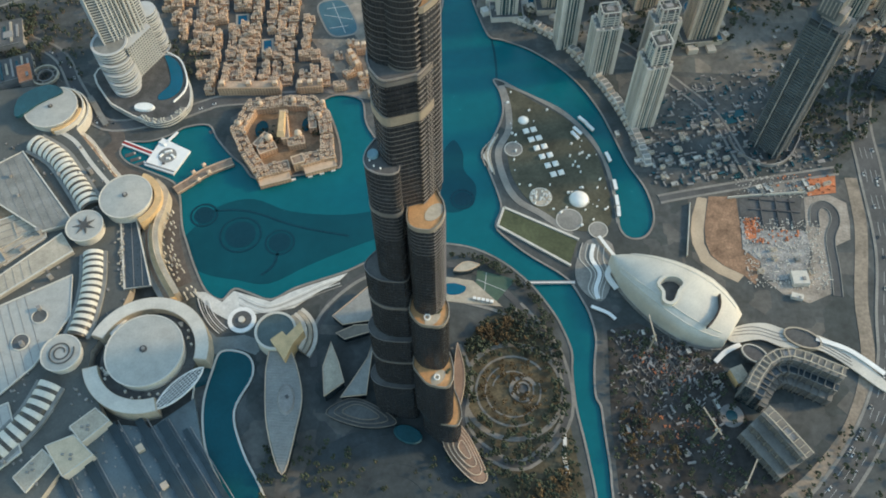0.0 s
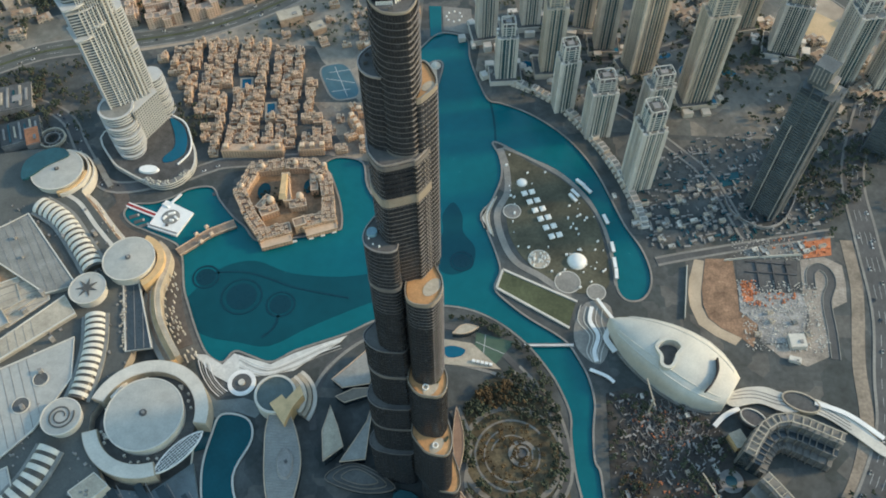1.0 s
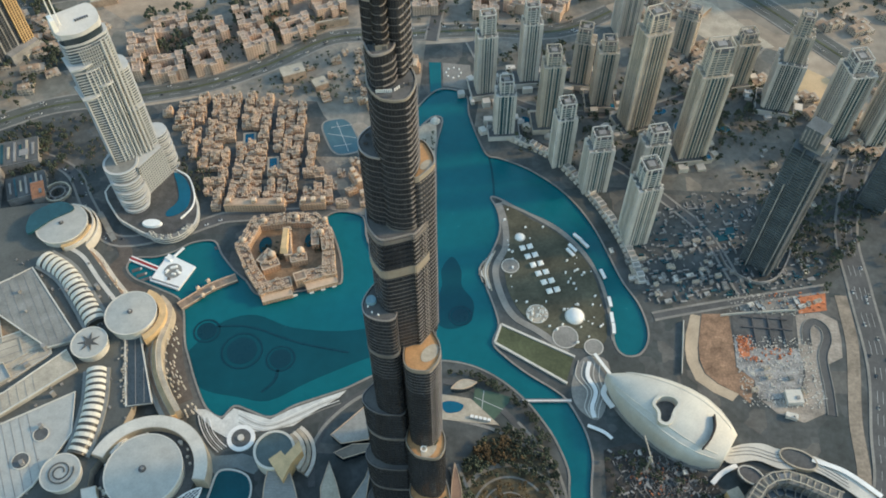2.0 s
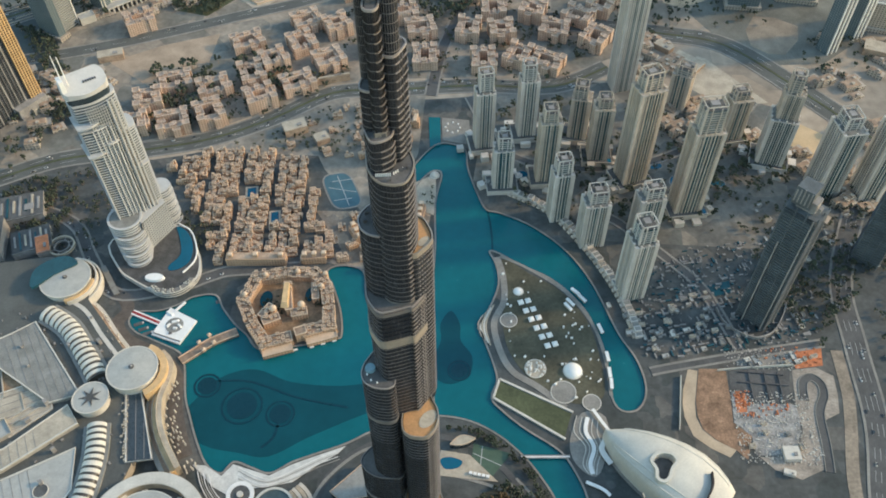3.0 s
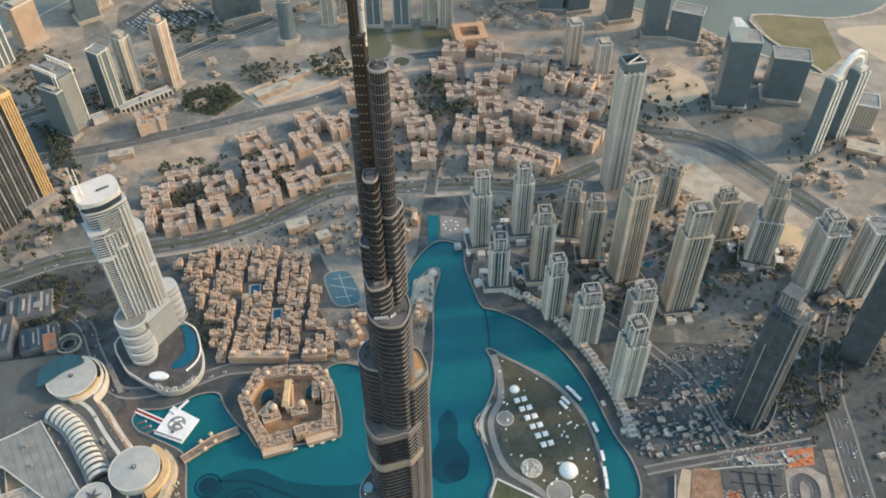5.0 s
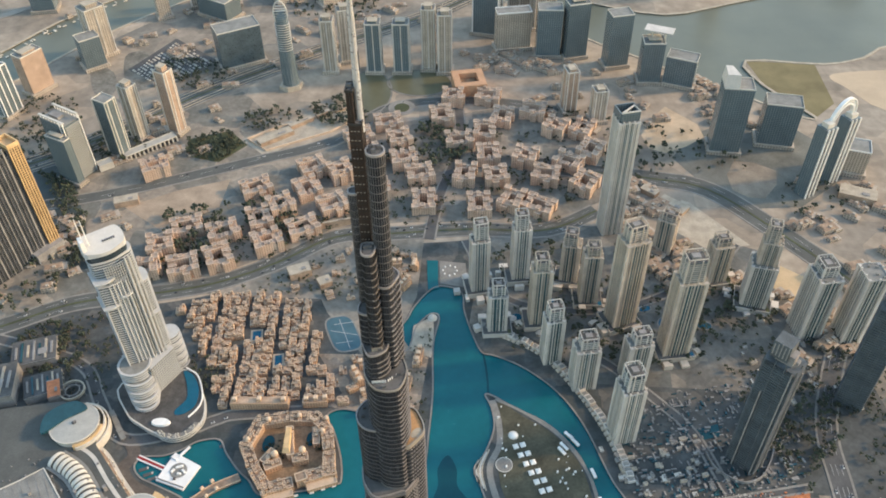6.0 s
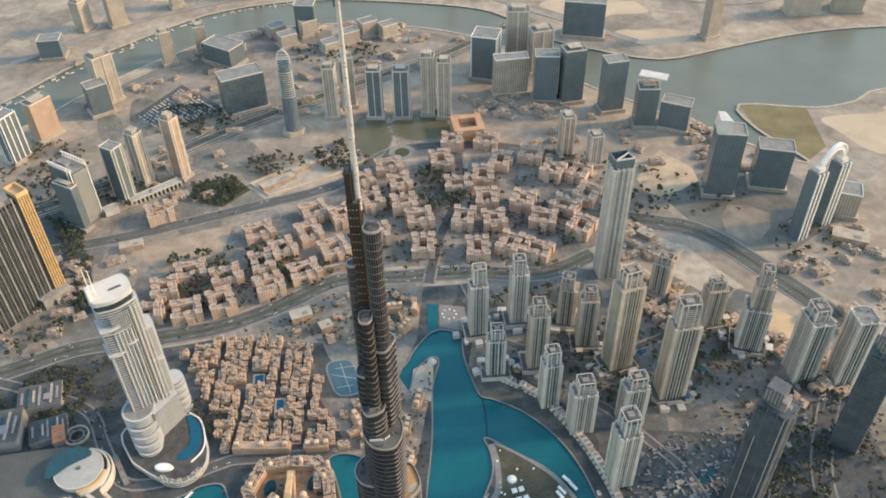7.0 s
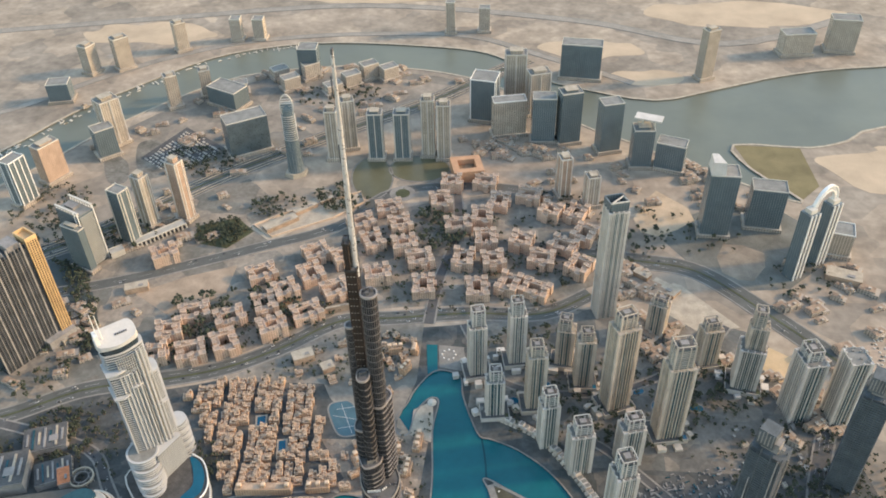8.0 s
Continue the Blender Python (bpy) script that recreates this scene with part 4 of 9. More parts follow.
SCRUB = mat("dark_scrub_ground", (0.175, 0.165, 0.14), 0.9, var=0.4, scale=0.03, fine=0.15)
for pts in ([(-791, 1212), (-730, 1180), (-704, 1104), (-744, 1102)], [(-729, 1249), (-684, 1263), (-626, 1139), (-682, 1126)], [(-599, 1231), (-551, 1280), (-517, 1199), (-565, 1153)], [(-420, 1010), (-380, 1040), (-350, 1010), (-400, 975)]):
    tagged(part("plot", prism(BM(), curve_through(pts, 5, True), 0.0, 0.14), SCRUB), "dark teal plot among towers", "plot", kind="structure")
yard = [(-393, 955), (-345, 994), (-196, 1077), (-186, 1040), (-240, 985), (-350, 920)]
tagged(part("sand_yard", prism(BM(), yard, 0.0, 0.3), ROOFTAN), "tan walled sand yard", "plot", kind="structure")
tagged(part("yard_wall", ribbon(BM(), yard + yard[:1], 2.0, 0.02, 3.5), COPING), "pale wall round a sand yard", "wall", kind="structure")
for x, y, r, ry in ((112, 524, 8, 7), (300, 552, 13, 8), (330, 520, 9, 12), (160, 560, 9, 6), (388, 520, 10, 7)):
    t = thing("garden_pool", "blue pool between apartment towers", "pool", kind="structure")
    part("rim", prism(BM(), circle(x, y, r + 1.6, 20, ry=ry + 1.6), 0.0, 0.4), PAVE, t)
    part("pool_water", prism(BM(), circle(x, y, r, 20, ry=ry), 0.0, 0.6), POOL, t)
t = thing("dancing_lights", "ring of eight small white plaza lamps", "lamps")
for k in range(8):
    a = math.pi * k / 4
    part("lamp", prism(BM(), circle(8 + 11 * math.cos(a), 618 + 11 * math.sin(a), 1.5, 12), 0.2, 1.8, 0.2), WHITE, t)
far_sand = mat("pale_dune_sand", (0.50, 0.385, 0.27), 0.95, var=0.15, scale=0.01)
for x, y, r, ry in ((330, 1760, 140, 60), (460, 1600, 90, 40), (-900, 1850, 200, 70), (970, 1190, 190, 85), (-300, 2150, 300, 80), (800, 2000, 260, 90)):
    pts = [(px + r * 0.3 * noise.noise((px * 0.012, py * 0.012, 3.0)), py + ry * 0.5 * noise.noise((px * 0.012, py * 0.012, 9.0))) for px, py in circle(x, y, r, 40, ry=ry)]
    tagged(part("plot", prism(BM(), pts, 0.0, 0.2), far_sand), "pale bare sand", "plot", kind="structure")

# ---- lake: deep parts, fountain rings, bridge, platform ----
deep = [(-280, 110), (-262, 150), (-240, 175), (-205, 185), (-160, 170), (-100, 168), (-40, 178), (-40, 150), (-85, 125), (-130, 100), (-170, 75), (-205, 78), (-245, 85)]
tagged(part("deep_water", prism(BM(), curve_through(deep, 4, True), -1.6, -1.45), DEEP), "darker deep part of the fountain lake", "water", kind="structure")
tagged(part("submerged_pipe", ribbon(BM(), [(64, 452), (68, 430), (71, 404), (72, 382)], 2.6, -1.62, -1.4), DEEP), "dark pipe line under the lake surface", "pipe", kind="structure")
shoe = curve_through([(22, 282), (34, 262), (36, 238), (50, 218), (50, 196), (36, 180), (18, 178), (4, 192), (6, 216), (12, 238), (10, 262)], 4, True)
tagged(part("deep_water", prism(BM(), shoe, -1.6, -1.45), DEEP), "darker deep part of the lake shaped like a sole", "water", kind="structure")
DARKER = mat("fountain_bed", (0.003, 0.038, 0.055), 0.3, var=0.1, scale=0.03, spec=0.3)
for x, y, r in ((-258, 160, 16), (-212, 136, 24), (-166, 128, 17), (36, 196, 14)):
    t = thing("fountain_ring", "dark submerged ring of fountain nozzles", "fountain", group="lake fountain rings")
    part("rim", ring(BM(), x, y, r - 2.2, r, -1.45, -1.2), DARKER, t)
    part("bed", prism(BM(), circle(x, y, r * 0.72, 24), -1.45, -1.25), DARKER, t)
t = thing("fountain_arc", "dark curved line of submerged fountain jets", "fountain")
part("arc", ribbon(BM(), curve_through([(-166, 128), (-168, 100), (-180, 85)], 6), 3, -1.45, -1.2), DARKER, t)
part("arc", ribbon(BM(), curve_through([(-258, 165), (-210, 168), (-150, 150), (-90, 140)], 6), 2.5, -1.45, -1.2), DARKER, t)

t = thing("footbridge", "sandstone footbridge with pavilions between mall and island", "bridge")
line = curve_through([(-297, 190), (-283, 203), (-266, 219), (-238, 235)], 6)
part("deck", ribbon(BM(), line, 11, -1.0, 2.0), mat("brown_deck", (0.27, 0.195, 0.14), 0.85, var=0.25, scale=0.15), t)
for k in range(4, len(line) - 1, 4):
    part("pier", box(BM(), line[k][0], line[k][1], -1.6, -0.9, 5, 9, 40), SANDROOF, t)
for s in (-1, 1):
    part("balustrade", ribbon(BM(), line, 0.8, 2.0, 3.2, s * 5.2), COPING, t)
for x, y in ((-280, 215), (-272, 205), (-270, 226), (-262, 216)):
    part("pavilion", box(BM(), x, y, 2.0, 6, 3.6, 3.6, 42), SANDROOF, t)
    part("pavilion_roof", box(BM(), x, y, 6, 8, 4.8, 4.8, 42, 0.75), COPING, t)

t = thing("floating_stage", "white square floating stage with a sculpted top", "stage")
part("deck", prism(BM(), [(-330, 267), (-292, 249), (-305, 214), (-343, 226)], -1.6, 1.2), WHITE, t)
part("edge_strip", prism(BM(), [(-341, 229), (-305, 218), (-304.5, 216.5), (-341, 227.5)], 1.2, 2.2), ROOFGREY, t)
part("centre_mat", prism(BM(), circle(-318, 241, 11, 20), 1.2, 1.6), ROOFGREY, t)
for x, y, a, w in ((-318, 246, 20, 10), (-311, 240, -40, 8), (-325, 240, 60, 7), (-316, 236, 0, 6), (-328, 258, -30, 12), (-320, 229, 10, 4)):
    part("panel", box(BM(), x, y, 1.3, 3.2, w, 3.4, a, 0.3), WHITE if w != 4 else DARKCONC, t)
part("mast", ribbon(BM(), [(-322, 262), (-313, 276)], 3, 1, 2.4), WHITE, t)
t = thing("gangway", "red carpeted gangway with white edges over the water", "gangway")
line = [(-376, 258.5), (-336, 243)]
part("deck", ribbon(BM(), line, 7, -1.2, 0.8), WHITE, t)
part("carpet", ribbon(BM(), line, 3.4, 0.8, 1.0), RED, t)
for x, y in ((-364, 242), (-356, 235), (-349, 229), (-262, 276), (-270, 282)):
    t = thing("float", "small dark floating pontoon", "pontoon", group="pontoons in the basin")
    part("deck", box(BM(), x, y, -1.7, -0.9, 12, 4.5, 25), DARKPAVE, t)
    part("rim", box(BM(), x + 5, y + 2, -0.9, -0.4, 2, 3, 25), CREAM, t)

# pale quay rim round the lake
tagged(part("quay_edge", ribbon(BM(), LAKE + LAKE[:1], 2.2, 0.02, 0.6), PAVE), "pale stone quay edge round the lake", "quay", kind="structure")
# lakeside promenade with dark paving west of the lake
prom = curve_through([(-400, 285), (-385, 262), (-392, 240), (-372, 216), (-330, 196), (-300, 170), (-290, 130), (-276, 95), (-262, 68)], 5)
tagged(part("promenade", ribbon(BM(), prom, 16, 0.02, 0.5, 2), mat("brown_paving", (0.115, 0.095, 0.08), 0.85, var=0.25, scale=0.1), ), "brown paved lakeside promenade", "pavement", kind="structure")


# ---- shopping mall ----
def roof_disc(name, x, y, r, z, label, cone=2.5, hub=3.5, mark=None, hubmat=None):
    t = thing(name, label, "building")
    part("drum", prism(BM(), circle(x, y, r - 1.5, 40), 0, z - 1.5), CREAM, t)
    bm = BM()
    rim = [bm.verts.new((px, py, z)) for px, py in circle(x, y, r, 48)]
    low = [bm.verts.new((px, py, z - 1.6)) for px, py in circle(x, y, r, 48)]
    mid = [bm.verts.new((px, py, z + cone)) for px, py in circle(x, y, hub, 48)]
    for i in range(48):
        j = (i + 1) % 48
        bm.faces.new((low[i], low[j], rim[j], rim[i]))
        bm.faces.new((rim[i], rim[j], mid[j], mid[i]))
    bm.faces.new(mid)
    bm.faces.new(low[::-1])
    part("roof", bm, ROOFPALE, t, "pale grey shallow cone roof")
    part("roof_rim", ring(BM(), x, y, r - 0.8, r + 0.5, z - 0.6, z + 0.5, n=48), CREAM, t)
    if hub > 1:
        part("hub", prism(BM(), circle(x, y, hub * 0.9, 20), z + cone, z + cone + 1.2), hubmat or DARKCONC, t, "dark round vent")
        part("hub_cap", prism(BM(), circle(x + 0.3, y, hub * 0.4, 12), z + cone + 1.2, z + cone + 3), CONC, t)
    return t


ROOFPALE = mat("pale_metal_roof", (0.40, 0.39, 0.355), 0.7, var=0.12, scale=0.08, fine=0.5)
MALLW = mat("mall_wall", (0.40, 0.36, 0.30), 0.8, var=0.2, scale=0.06)
rnd = random.Random(6)
mall = thing("shopping_mall", "sprawling shopping mall with flat pale grey roofs", "building")
base = [(-640, -190), (-350, -190), (-318, -112), (-300, -92), (-330, -50), (-335, -20), (-318, 20), (-312, 50), (-316, 100), (-330, 145), (-350, 180), (-430, 265), (-440, 318), (-500, 330), (-640, 300)]
part("podium", prism(BM(), base, 0, 14), MALLW, mall)
part("podium_roof", prism(BM(), base, 14, 14.6), DUSTY, mall, "grey membrane roof")
for pts, z, m in (
    ([(-560, 165), (-501, 206), (-480, 224), (-393, 129), (-424, 117), (-500, 160)], 20, ROOFGREY),
    ([(-520, 20), (-452, 58), (-401, 114), (-383, 93), (-445, 35), (-515, -20)], 21, ROOFTAN),
    ([(-520, -20), (-443, 24), (-377, 65), (-366, 18), (-387, -40), (-412, -72), (-500, -110)], 17, ROOFPALE),
    ([(-440, 150), (-420, 112), (-455, 75), (-500, 120)], 16, ROOFTAN),
    ([(-470, -120), (-400, -80), (-372, -128), (-420, -180)], 17, ROOFPALE),
    ([(-345, 146), (-331, 150), (-291, 57), (-317, 52)], 16, mat("glazed_mall_roof", (0.05, 0.065, 0.075), 0.3, var=0.15, scale=0.1)),
):
    r = part("roof_block", prism(BM(), pts, 14, z), MALLW, mall)
    part("roof_sheet", prism(BM(), grow(pts, -1.2), z, z + 0.4), m, r)
    part("roof_edge", rim(BM(), pts, 1.2, 0.3, z - 0.8, z + 1.3), CREAM, r)
    # raised seams across the sheet
    a0, b0 = Vector(pts[0]), Vector(pts[1])
    seams = BM()
    cx, cy = sum(q[0] for q in pts) / len(pts), sum(q[1] for q in pts) / len(pts)
    for k in range(-4, 5):
        d = (b0 - a0).normalized()
        line = [q for q in [(cx + d.x * k * 9 - d.y * v, cy + d.y * k * 9 + d.x * v) for v in range(-80, 81, 4)] if inside(q, grow(pts, -3))]
        if len(line) > 1:
            ribbon(seams, line, 0.5, z + 0.4, z + 0.75)
    tagged(part("roof_seams", seams, CONC, r), kind="stuff")
# sunken service courts and trenches between the roof slabs
for pts, z, m, lab in (([(-500, 162), (-479, 162), (-460, 132), (-480, 122)], 15.2, BROWN, "brown sunken roof court"), ([(-463, 129), (-443, 137), (-432, 119), (-451, 109)], 15.0, DARKPAVE, "dark service court"), ([(-540, 120), (-505, 150), (-490, 128), (-520, 100)], 17, ROOFPALE, "pale low roof"),
                       ([(-470, 90), (-440, 118), (-434, 112), (-464, 83)], 15.4, DARKPAVE, "dark trench between roof slabs"), ([(-402, 122), (-384, 140), (-378, 146), (-396, 128)], 15.2, DARKPAVE, "dark trench between roof slabs"), ([(-520, 55), (-468, 96), (-452, 78), (-508, 34)], 18.5, ROOFPALE, "pale low roof")):
    q = part("roof_court", prism(BM(), pts, 14, z), m, mall, lab)
    part("court_rim", rim(BM(), pts, 0.3, 1.2, 14, z + 2.4), MALLW, q)
bm = BM()
for k in range(420):
    x, y = rnd.uniform(-560, -300), rnd.uniform(-180, 240)
    if inside((x, y), base) and min((x - cx) ** 2 + (y - cy) ** 2 for cx, cy in ((-376, 122), (-339, 161), (-359, -28))) > 900:
        box(bm, x, y, 14.6, 15.6 + rnd.random() * 2, rnd.uniform(0.8, 3.5), rnd.uniform(0.8, 2.4), rnd.choice((35, 50, -40, 125)))
tagged(part("roof_plant", bm, CONC, mall), kind="stuff")
for x, y, r in ((-397, 15, 7.5), (-408, -15, 8.5)):
    part("skylight_rim", ring(BM(), x, y, r, r + 0.8, 17.4, 18.6, n=24), CREAM, mall)
    part("skylight", prism(BM(), circle(x, y, r, 24), 17.5, 17.9), DARKPAVE, mall, "round sunken skylight")
rnd = random.Random(5)
for k in range(24):
    x, y = rnd.uniform(-520, -372), rnd.uniform(-150, 210)
    if (x + 376) ** 2 + (y - 122) ** 2 > 700 and (x + 359) ** 2 + (y + 28) ** 2 > 700:
        part("roof_unit", box(BM(), x, y, 14.6, 23 + rnd.random() * 2, rnd.uniform(2, 6), rnd.uniform(2, 5), rnd.choice((35, 50, -40))), CONC, mall)
for k in range(26):
    y = 55 + k * 3.4
    part("roof_unit", box(BM(), -322 - 0.25 * (y - 55) + rnd.uniform(-3, 3), y, 14.6, 16 + rnd.random() * 2, rnd.uniform(2, 5), 2.2, 15), ROOFTAN, mall)

roof_disc("mall_dome_roof", -275, -22, 39, 28, "large round pale mall roof with a dark centre vent", 2.6, 4.2)
roof_disc("mall_dome_roof", -339, 161, 29, 30, "round pale mall roof with small hub and golden side wall", 2.5, 3.4)
t = roof_disc("mall_dome_roof", -376, 122, 20, 27, "round white mall roof with a dark star", 0.8, 0.5)
bm = BM()
star = []
for k in range(14):
    a = radians(90 + 360 * k / 14)
    r = 12.5 if k % 2 == 0 else 4.2
    star.append((-376 + r * math.cos(a), 122 + r * math.sin(a)))
part("star_skylight", prism(bm, star, 27.9, 28.5), DARKPAVE, t, "dark seven-pointed star")
t = roof_disc("mall_dome_roof", -359, -28, 20, 26, "round white mall roof with dark spiral rings", 0.8, 0.5)
bm = BM()
sp = [(-359 + (4 + 9.5 * k / 60) * math.cos(radians(12.5 * k)), -28 + (4 + 9.5 * k / 60) * math.sin(radians(12.5 * k))) for k in range(61)]
part("spiral_skylight", ribbon(bm, sp, 1.5, 26.9, 27.4), DARKPAVE, t, "dark spiral groove")
t = roof_disc("mall_dome_roof", -464, 289, 31, 25, "round grey mall roof beside a curved dark court", 1.5, 3.2)
part("dark_court", prism(BM(), curve_through([(-500, 270), (-478, 292), (-455, 312), (-478, 322), (-505, 300)], 5, True), 24, 27.6), TEALGLASS, t)
part("outer_ring", ring(BM(), -464, 289, 35, 37, 0, 20, -70, 90), CREAM, t)
part("outer_ring", ring(BM(), -464, 289, 39, 41, 0, 14, -70, 90), CREAM, t)

# ring building round the large disc
t = thing("ring_building", "curved cream building wrapped round the large mall roof", "building")
part("wing", ring(BM(), -275, -22, 49, 63, 0, 22, -5, 165), ROOFTAN, t)
part("wing_roof", ring(BM(), -275, -22, 49.6, 62.4, 22, 22.5, -4, 164), CREAM, t)
part("wing", ring(BM(), -275, -22, 49, 64, 0, 20, 198, 292), ROOFTAN, t)
part("wing_roof", ring(BM(), -275, -22, 49.6, 63.4, 20, 20.5, 199, 291), CREAM, t)
part("court", ring(BM(), -275, -22, 38, 49, 0, 12, 0, 360), DARKPAVE, t)
for k in range(30):
    a = radians(rnd.uniform(20, 330))
    r = rnd.uniform(41, 47)
    part("roof_unit", box(BM(), -275 + r * math.cos(a), -22 + r * math.sin(a), 12, 14.5 + rnd.random(), 2.4, 2.4, rnd.uniform(0, 90)), CREAM, t)
part("stair", ribbon(BM(), [(-318, -2), (-310, 12), (-300, 26)], 2, 12, 18), WHITE, t)
bm = BM()
along, across, mid = Vector((0.645, 0.764)), Vector((-0.764, 0.645)), Vector((-235, -56))
for u in np.linspace(-0.94, 0.94, 17):
    L = 8.2 * (1 - u * u) ** 0.8
    p = mid + along * 29 * u
    ribbon(bm, [tuple(p - across * L), tuple(p + across * L)], 0.5, 17.0, 17.6)
for v in np.linspace(-0.75, 0.75, 6):
    e = along * 29 * math.sqrt(1 - abs(v) ** 1.25)
    p = mid + across * 8.2 * v
    ribbon(bm, [tuple(p - e), tuple(p + e)], 0.5, 17.1, 17.7)
part("lattice_shell", bm, WHITE, t, "white lattice grid shell canopy")
lens = [tuple(mid + along * 30 * u + across * 8.6 * (1 - u * u) ** 0.8) for u in np.linspace(1, -1, 17)] + [tuple(mid + along * 30 * u - across * 8.6 * (1 - u * u) ** 0.8) for u in np.linspace(-1, 1, 17)[1:-1]]
part("lattice_glass", prism(BM(), lens, 15.5, 16.8), GLASS, t)
part("lattice_rim", rim(BM(), lens if area(lens) > 0 else lens[::-1], 0.5, 0.6, 15.5, 17.9), WHITE, t)


RIBCREAM = mat("cream_rib_cladding", (0.60, 0.57, 0.50), 0.6, var=0.12, scale=0.1)
SMOKE = mat("smoked_glazing", (0.075, 0.07, 0.062), 0.4, var=0.2, scale=0.1)


def vault(axis, w, n, label):
    """Barrel vault of white ribs with dark glazed strips between them."""
    t = thing("barrel_vault", label, "roof", group="ribbed barrel vaults of the mall")
    line = [Vector(p) for p in curve_through(axis, 40)]
    L = [0.0]
    for a, b in zip(line, line[1:]):
        L.append(L[-1] + (b - a).length)

    def at(s):
        k = min(range(len(L) - 1), key=lambda i: abs(L[i] - s))
        d = (line[min(k + 1, len(line) - 1)] - line[max(k - 1, 0)]).normalized()
        return line[k], d

    def slab(s0, s1, r, z0, lift, m, nm):
        bm = BM()
        arcs = []
        for s in (s0, s1):
            p, d = at(s)
            q = Vector((-d.y, d.x))
            arcs.append([bm.verts.new((p.x + q.x * r * math.cos(a), p.y + q.y * r * math.cos(a), z0 + lift * math.sin(a))) for a in np.linspace(0, math.pi, 13)])
        for i in range(12):
            bm.faces.new((arcs[0][i], arcs[0][i + 1], arcs[1][i + 1], arcs[1][i]))
        bm.faces.new(arcs[0])
        bm.faces.new(arcs[1][::-1])
        bm.faces.new((arcs[0][0], arcs[1][0], arcs[1][-1], arcs[0][-1]))
        bmesh.ops.recalc_face_normals(bm, faces=bm.faces)
        part(nm, bm, m, t)

    step = L[-1] / n
    for k in range(n):
        slab(k * step, k * step + step * 0.56, w / 2, 16, 9, RIBCREAM, "rib")
        slab(k * step + step * 0.56, (k + 1) * step, w / 2 - 0.8, 16, 8.0, SMOKE, "glazed_strip")
    for sd in (-1, 1):
        part("gutter", ribbon(BM(), [tuple(p) for p in line[::4]], 4, 14, 17.5, sd * (w / 2 + 1.5)), ROOFGREY, t)
    return t


vault([(-472, 240), (-438, 220), (-404, 182), (-380, 152)], 24, 15, "white ribbed barrel vault over a mall street")
vault([(-362, 94), (-353, 55), (-351, 15), (-353, -6)], 22, 13, "white ribbed barrel vault over a mall street")
vault([(-364, -58), (-374, -93), (-395, -126), (-425, -160)], 24, 12, "white ribbed barrel vault over a mall street")

# golden terraces of the mall on the lake side
t = thing("terrace_building", "stepped golden stone terraces facing the lake", "building")
edge = curve_through([(-318, 192), (-304, 178), (-302, 155), (-304, 130), (-296, 100), (-282, 75), (-262, 48)], 6)
for k, (off, z, m) in enumerate(((2, 17, ROOFTAN), (-4, 12.5, SUNGOLD), (-9, 8, SANDROOF), (-14, 4.5, CREAM))):
    s = part("terrace_step", ribbon(BM(), edge, 6, 0, z, off), m, t)
    part("step_rail", ribbon(BM(), edge, 0.7, z, z + 1.2, off - 2.6), ROOFTAN, s)
# gold only on the sun side of the cream drum, standing for sunlight
part("golden_wall", ring(BM(), -339, 161, 30, 38, 0, 24, -55, 75), SUNGOLD, t, "sunlit golden curved wall")
t = thing("terrace_building", "stepped sandstone terraces with dining decks", "building")
edge = curve_through([(-448, 262), (-425, 248), (-395, 215), (-368, 188)], 6)
for off, z, m in ((-2, 15, CREAM), (4, 11, ROOFTAN), (9, 7, SANDROOF), (14, 4, CREAM)):
    part("terrace_step", ribbon(BM(), edge, 5, 0, z, off), m, t)
part("golden_wall", ring(BM(), -464, 289, 31.5, 35, 0, 22, -75, 5), SUNGOLD, t, "sunlit golden curved wall")
um = BM()
for src, offs in ((edge, (4, 9, 14)), (curve_through([(-304, 150), (-296, 100), (-282, 75), (-258, 44)], 8), (8, 14, 19))):
    for i, p in enumerate(src):
        for o in offs:
            if rnd.random() < 0.7:
                box(um, p[0] + o * 0.8 + rnd.uniform(-2, 2), p[1] + o * 0.5 + rnd.uniform(-2, 2), 4, rnd.uniform(7, 11), 1.7, 1.7, rnd.uniform(0, 90), 0.5)
tagged(part("parasols", um, CREAM), "rows of small cream parasols on the terraces", "parasol", kind="stuff")

# car decks and boxes south of the mall
deckm = mat("teal_grey_deck", (0.12, 0.15, 0.16), 0.8, var=0.2, scale=0.05)
tagged(part("car_deck", prism(BM(), [(-340, -118), (-300, -92), (-258, -94), (-222, -62), (-205, -108), (-170, -165), (-150, -240), (-420, -240)], 0, 6), deckm), "flat teal grey car deck behind the mall", "deck", kind="structure")
d = Vector((0.64, -0.768))
STRIP = mat("dark_canopy", (0.028, 0.046, 0.056), 0.6, var=0.2, scale=0.1)
for x, y, L, w in ((-300, -90, 130, 8), (-274, -84, 130, 8), (-251, -86, 120, 9), (-226, -92, 90, 5), (-334, -142, 70, 7), (-312, -128, 90, 9), (-352, -160, 50, 7)):
    p = Vector((x, y))
    t = thing("deck_canopy", "long dark canopy strip over parked cars", "canopy", group="car deck canopies")
    part("roof", ribbon(BM(), [tuple(p + d * 4), tuple(p + d * L)], w, 8.6, 9.2), STRIP, t)
    part("beam", ribbon(BM(), [tuple(p + d * 4), tuple(p + d * L)], 1.0, 6, 8.6), CONC, t)
    part("kerb", ribbon(BM(), [tuple(p + d * 4), tuple(p + d * L)], 0.8, 6, 7.0, w / 2 + 3), CONC, t)
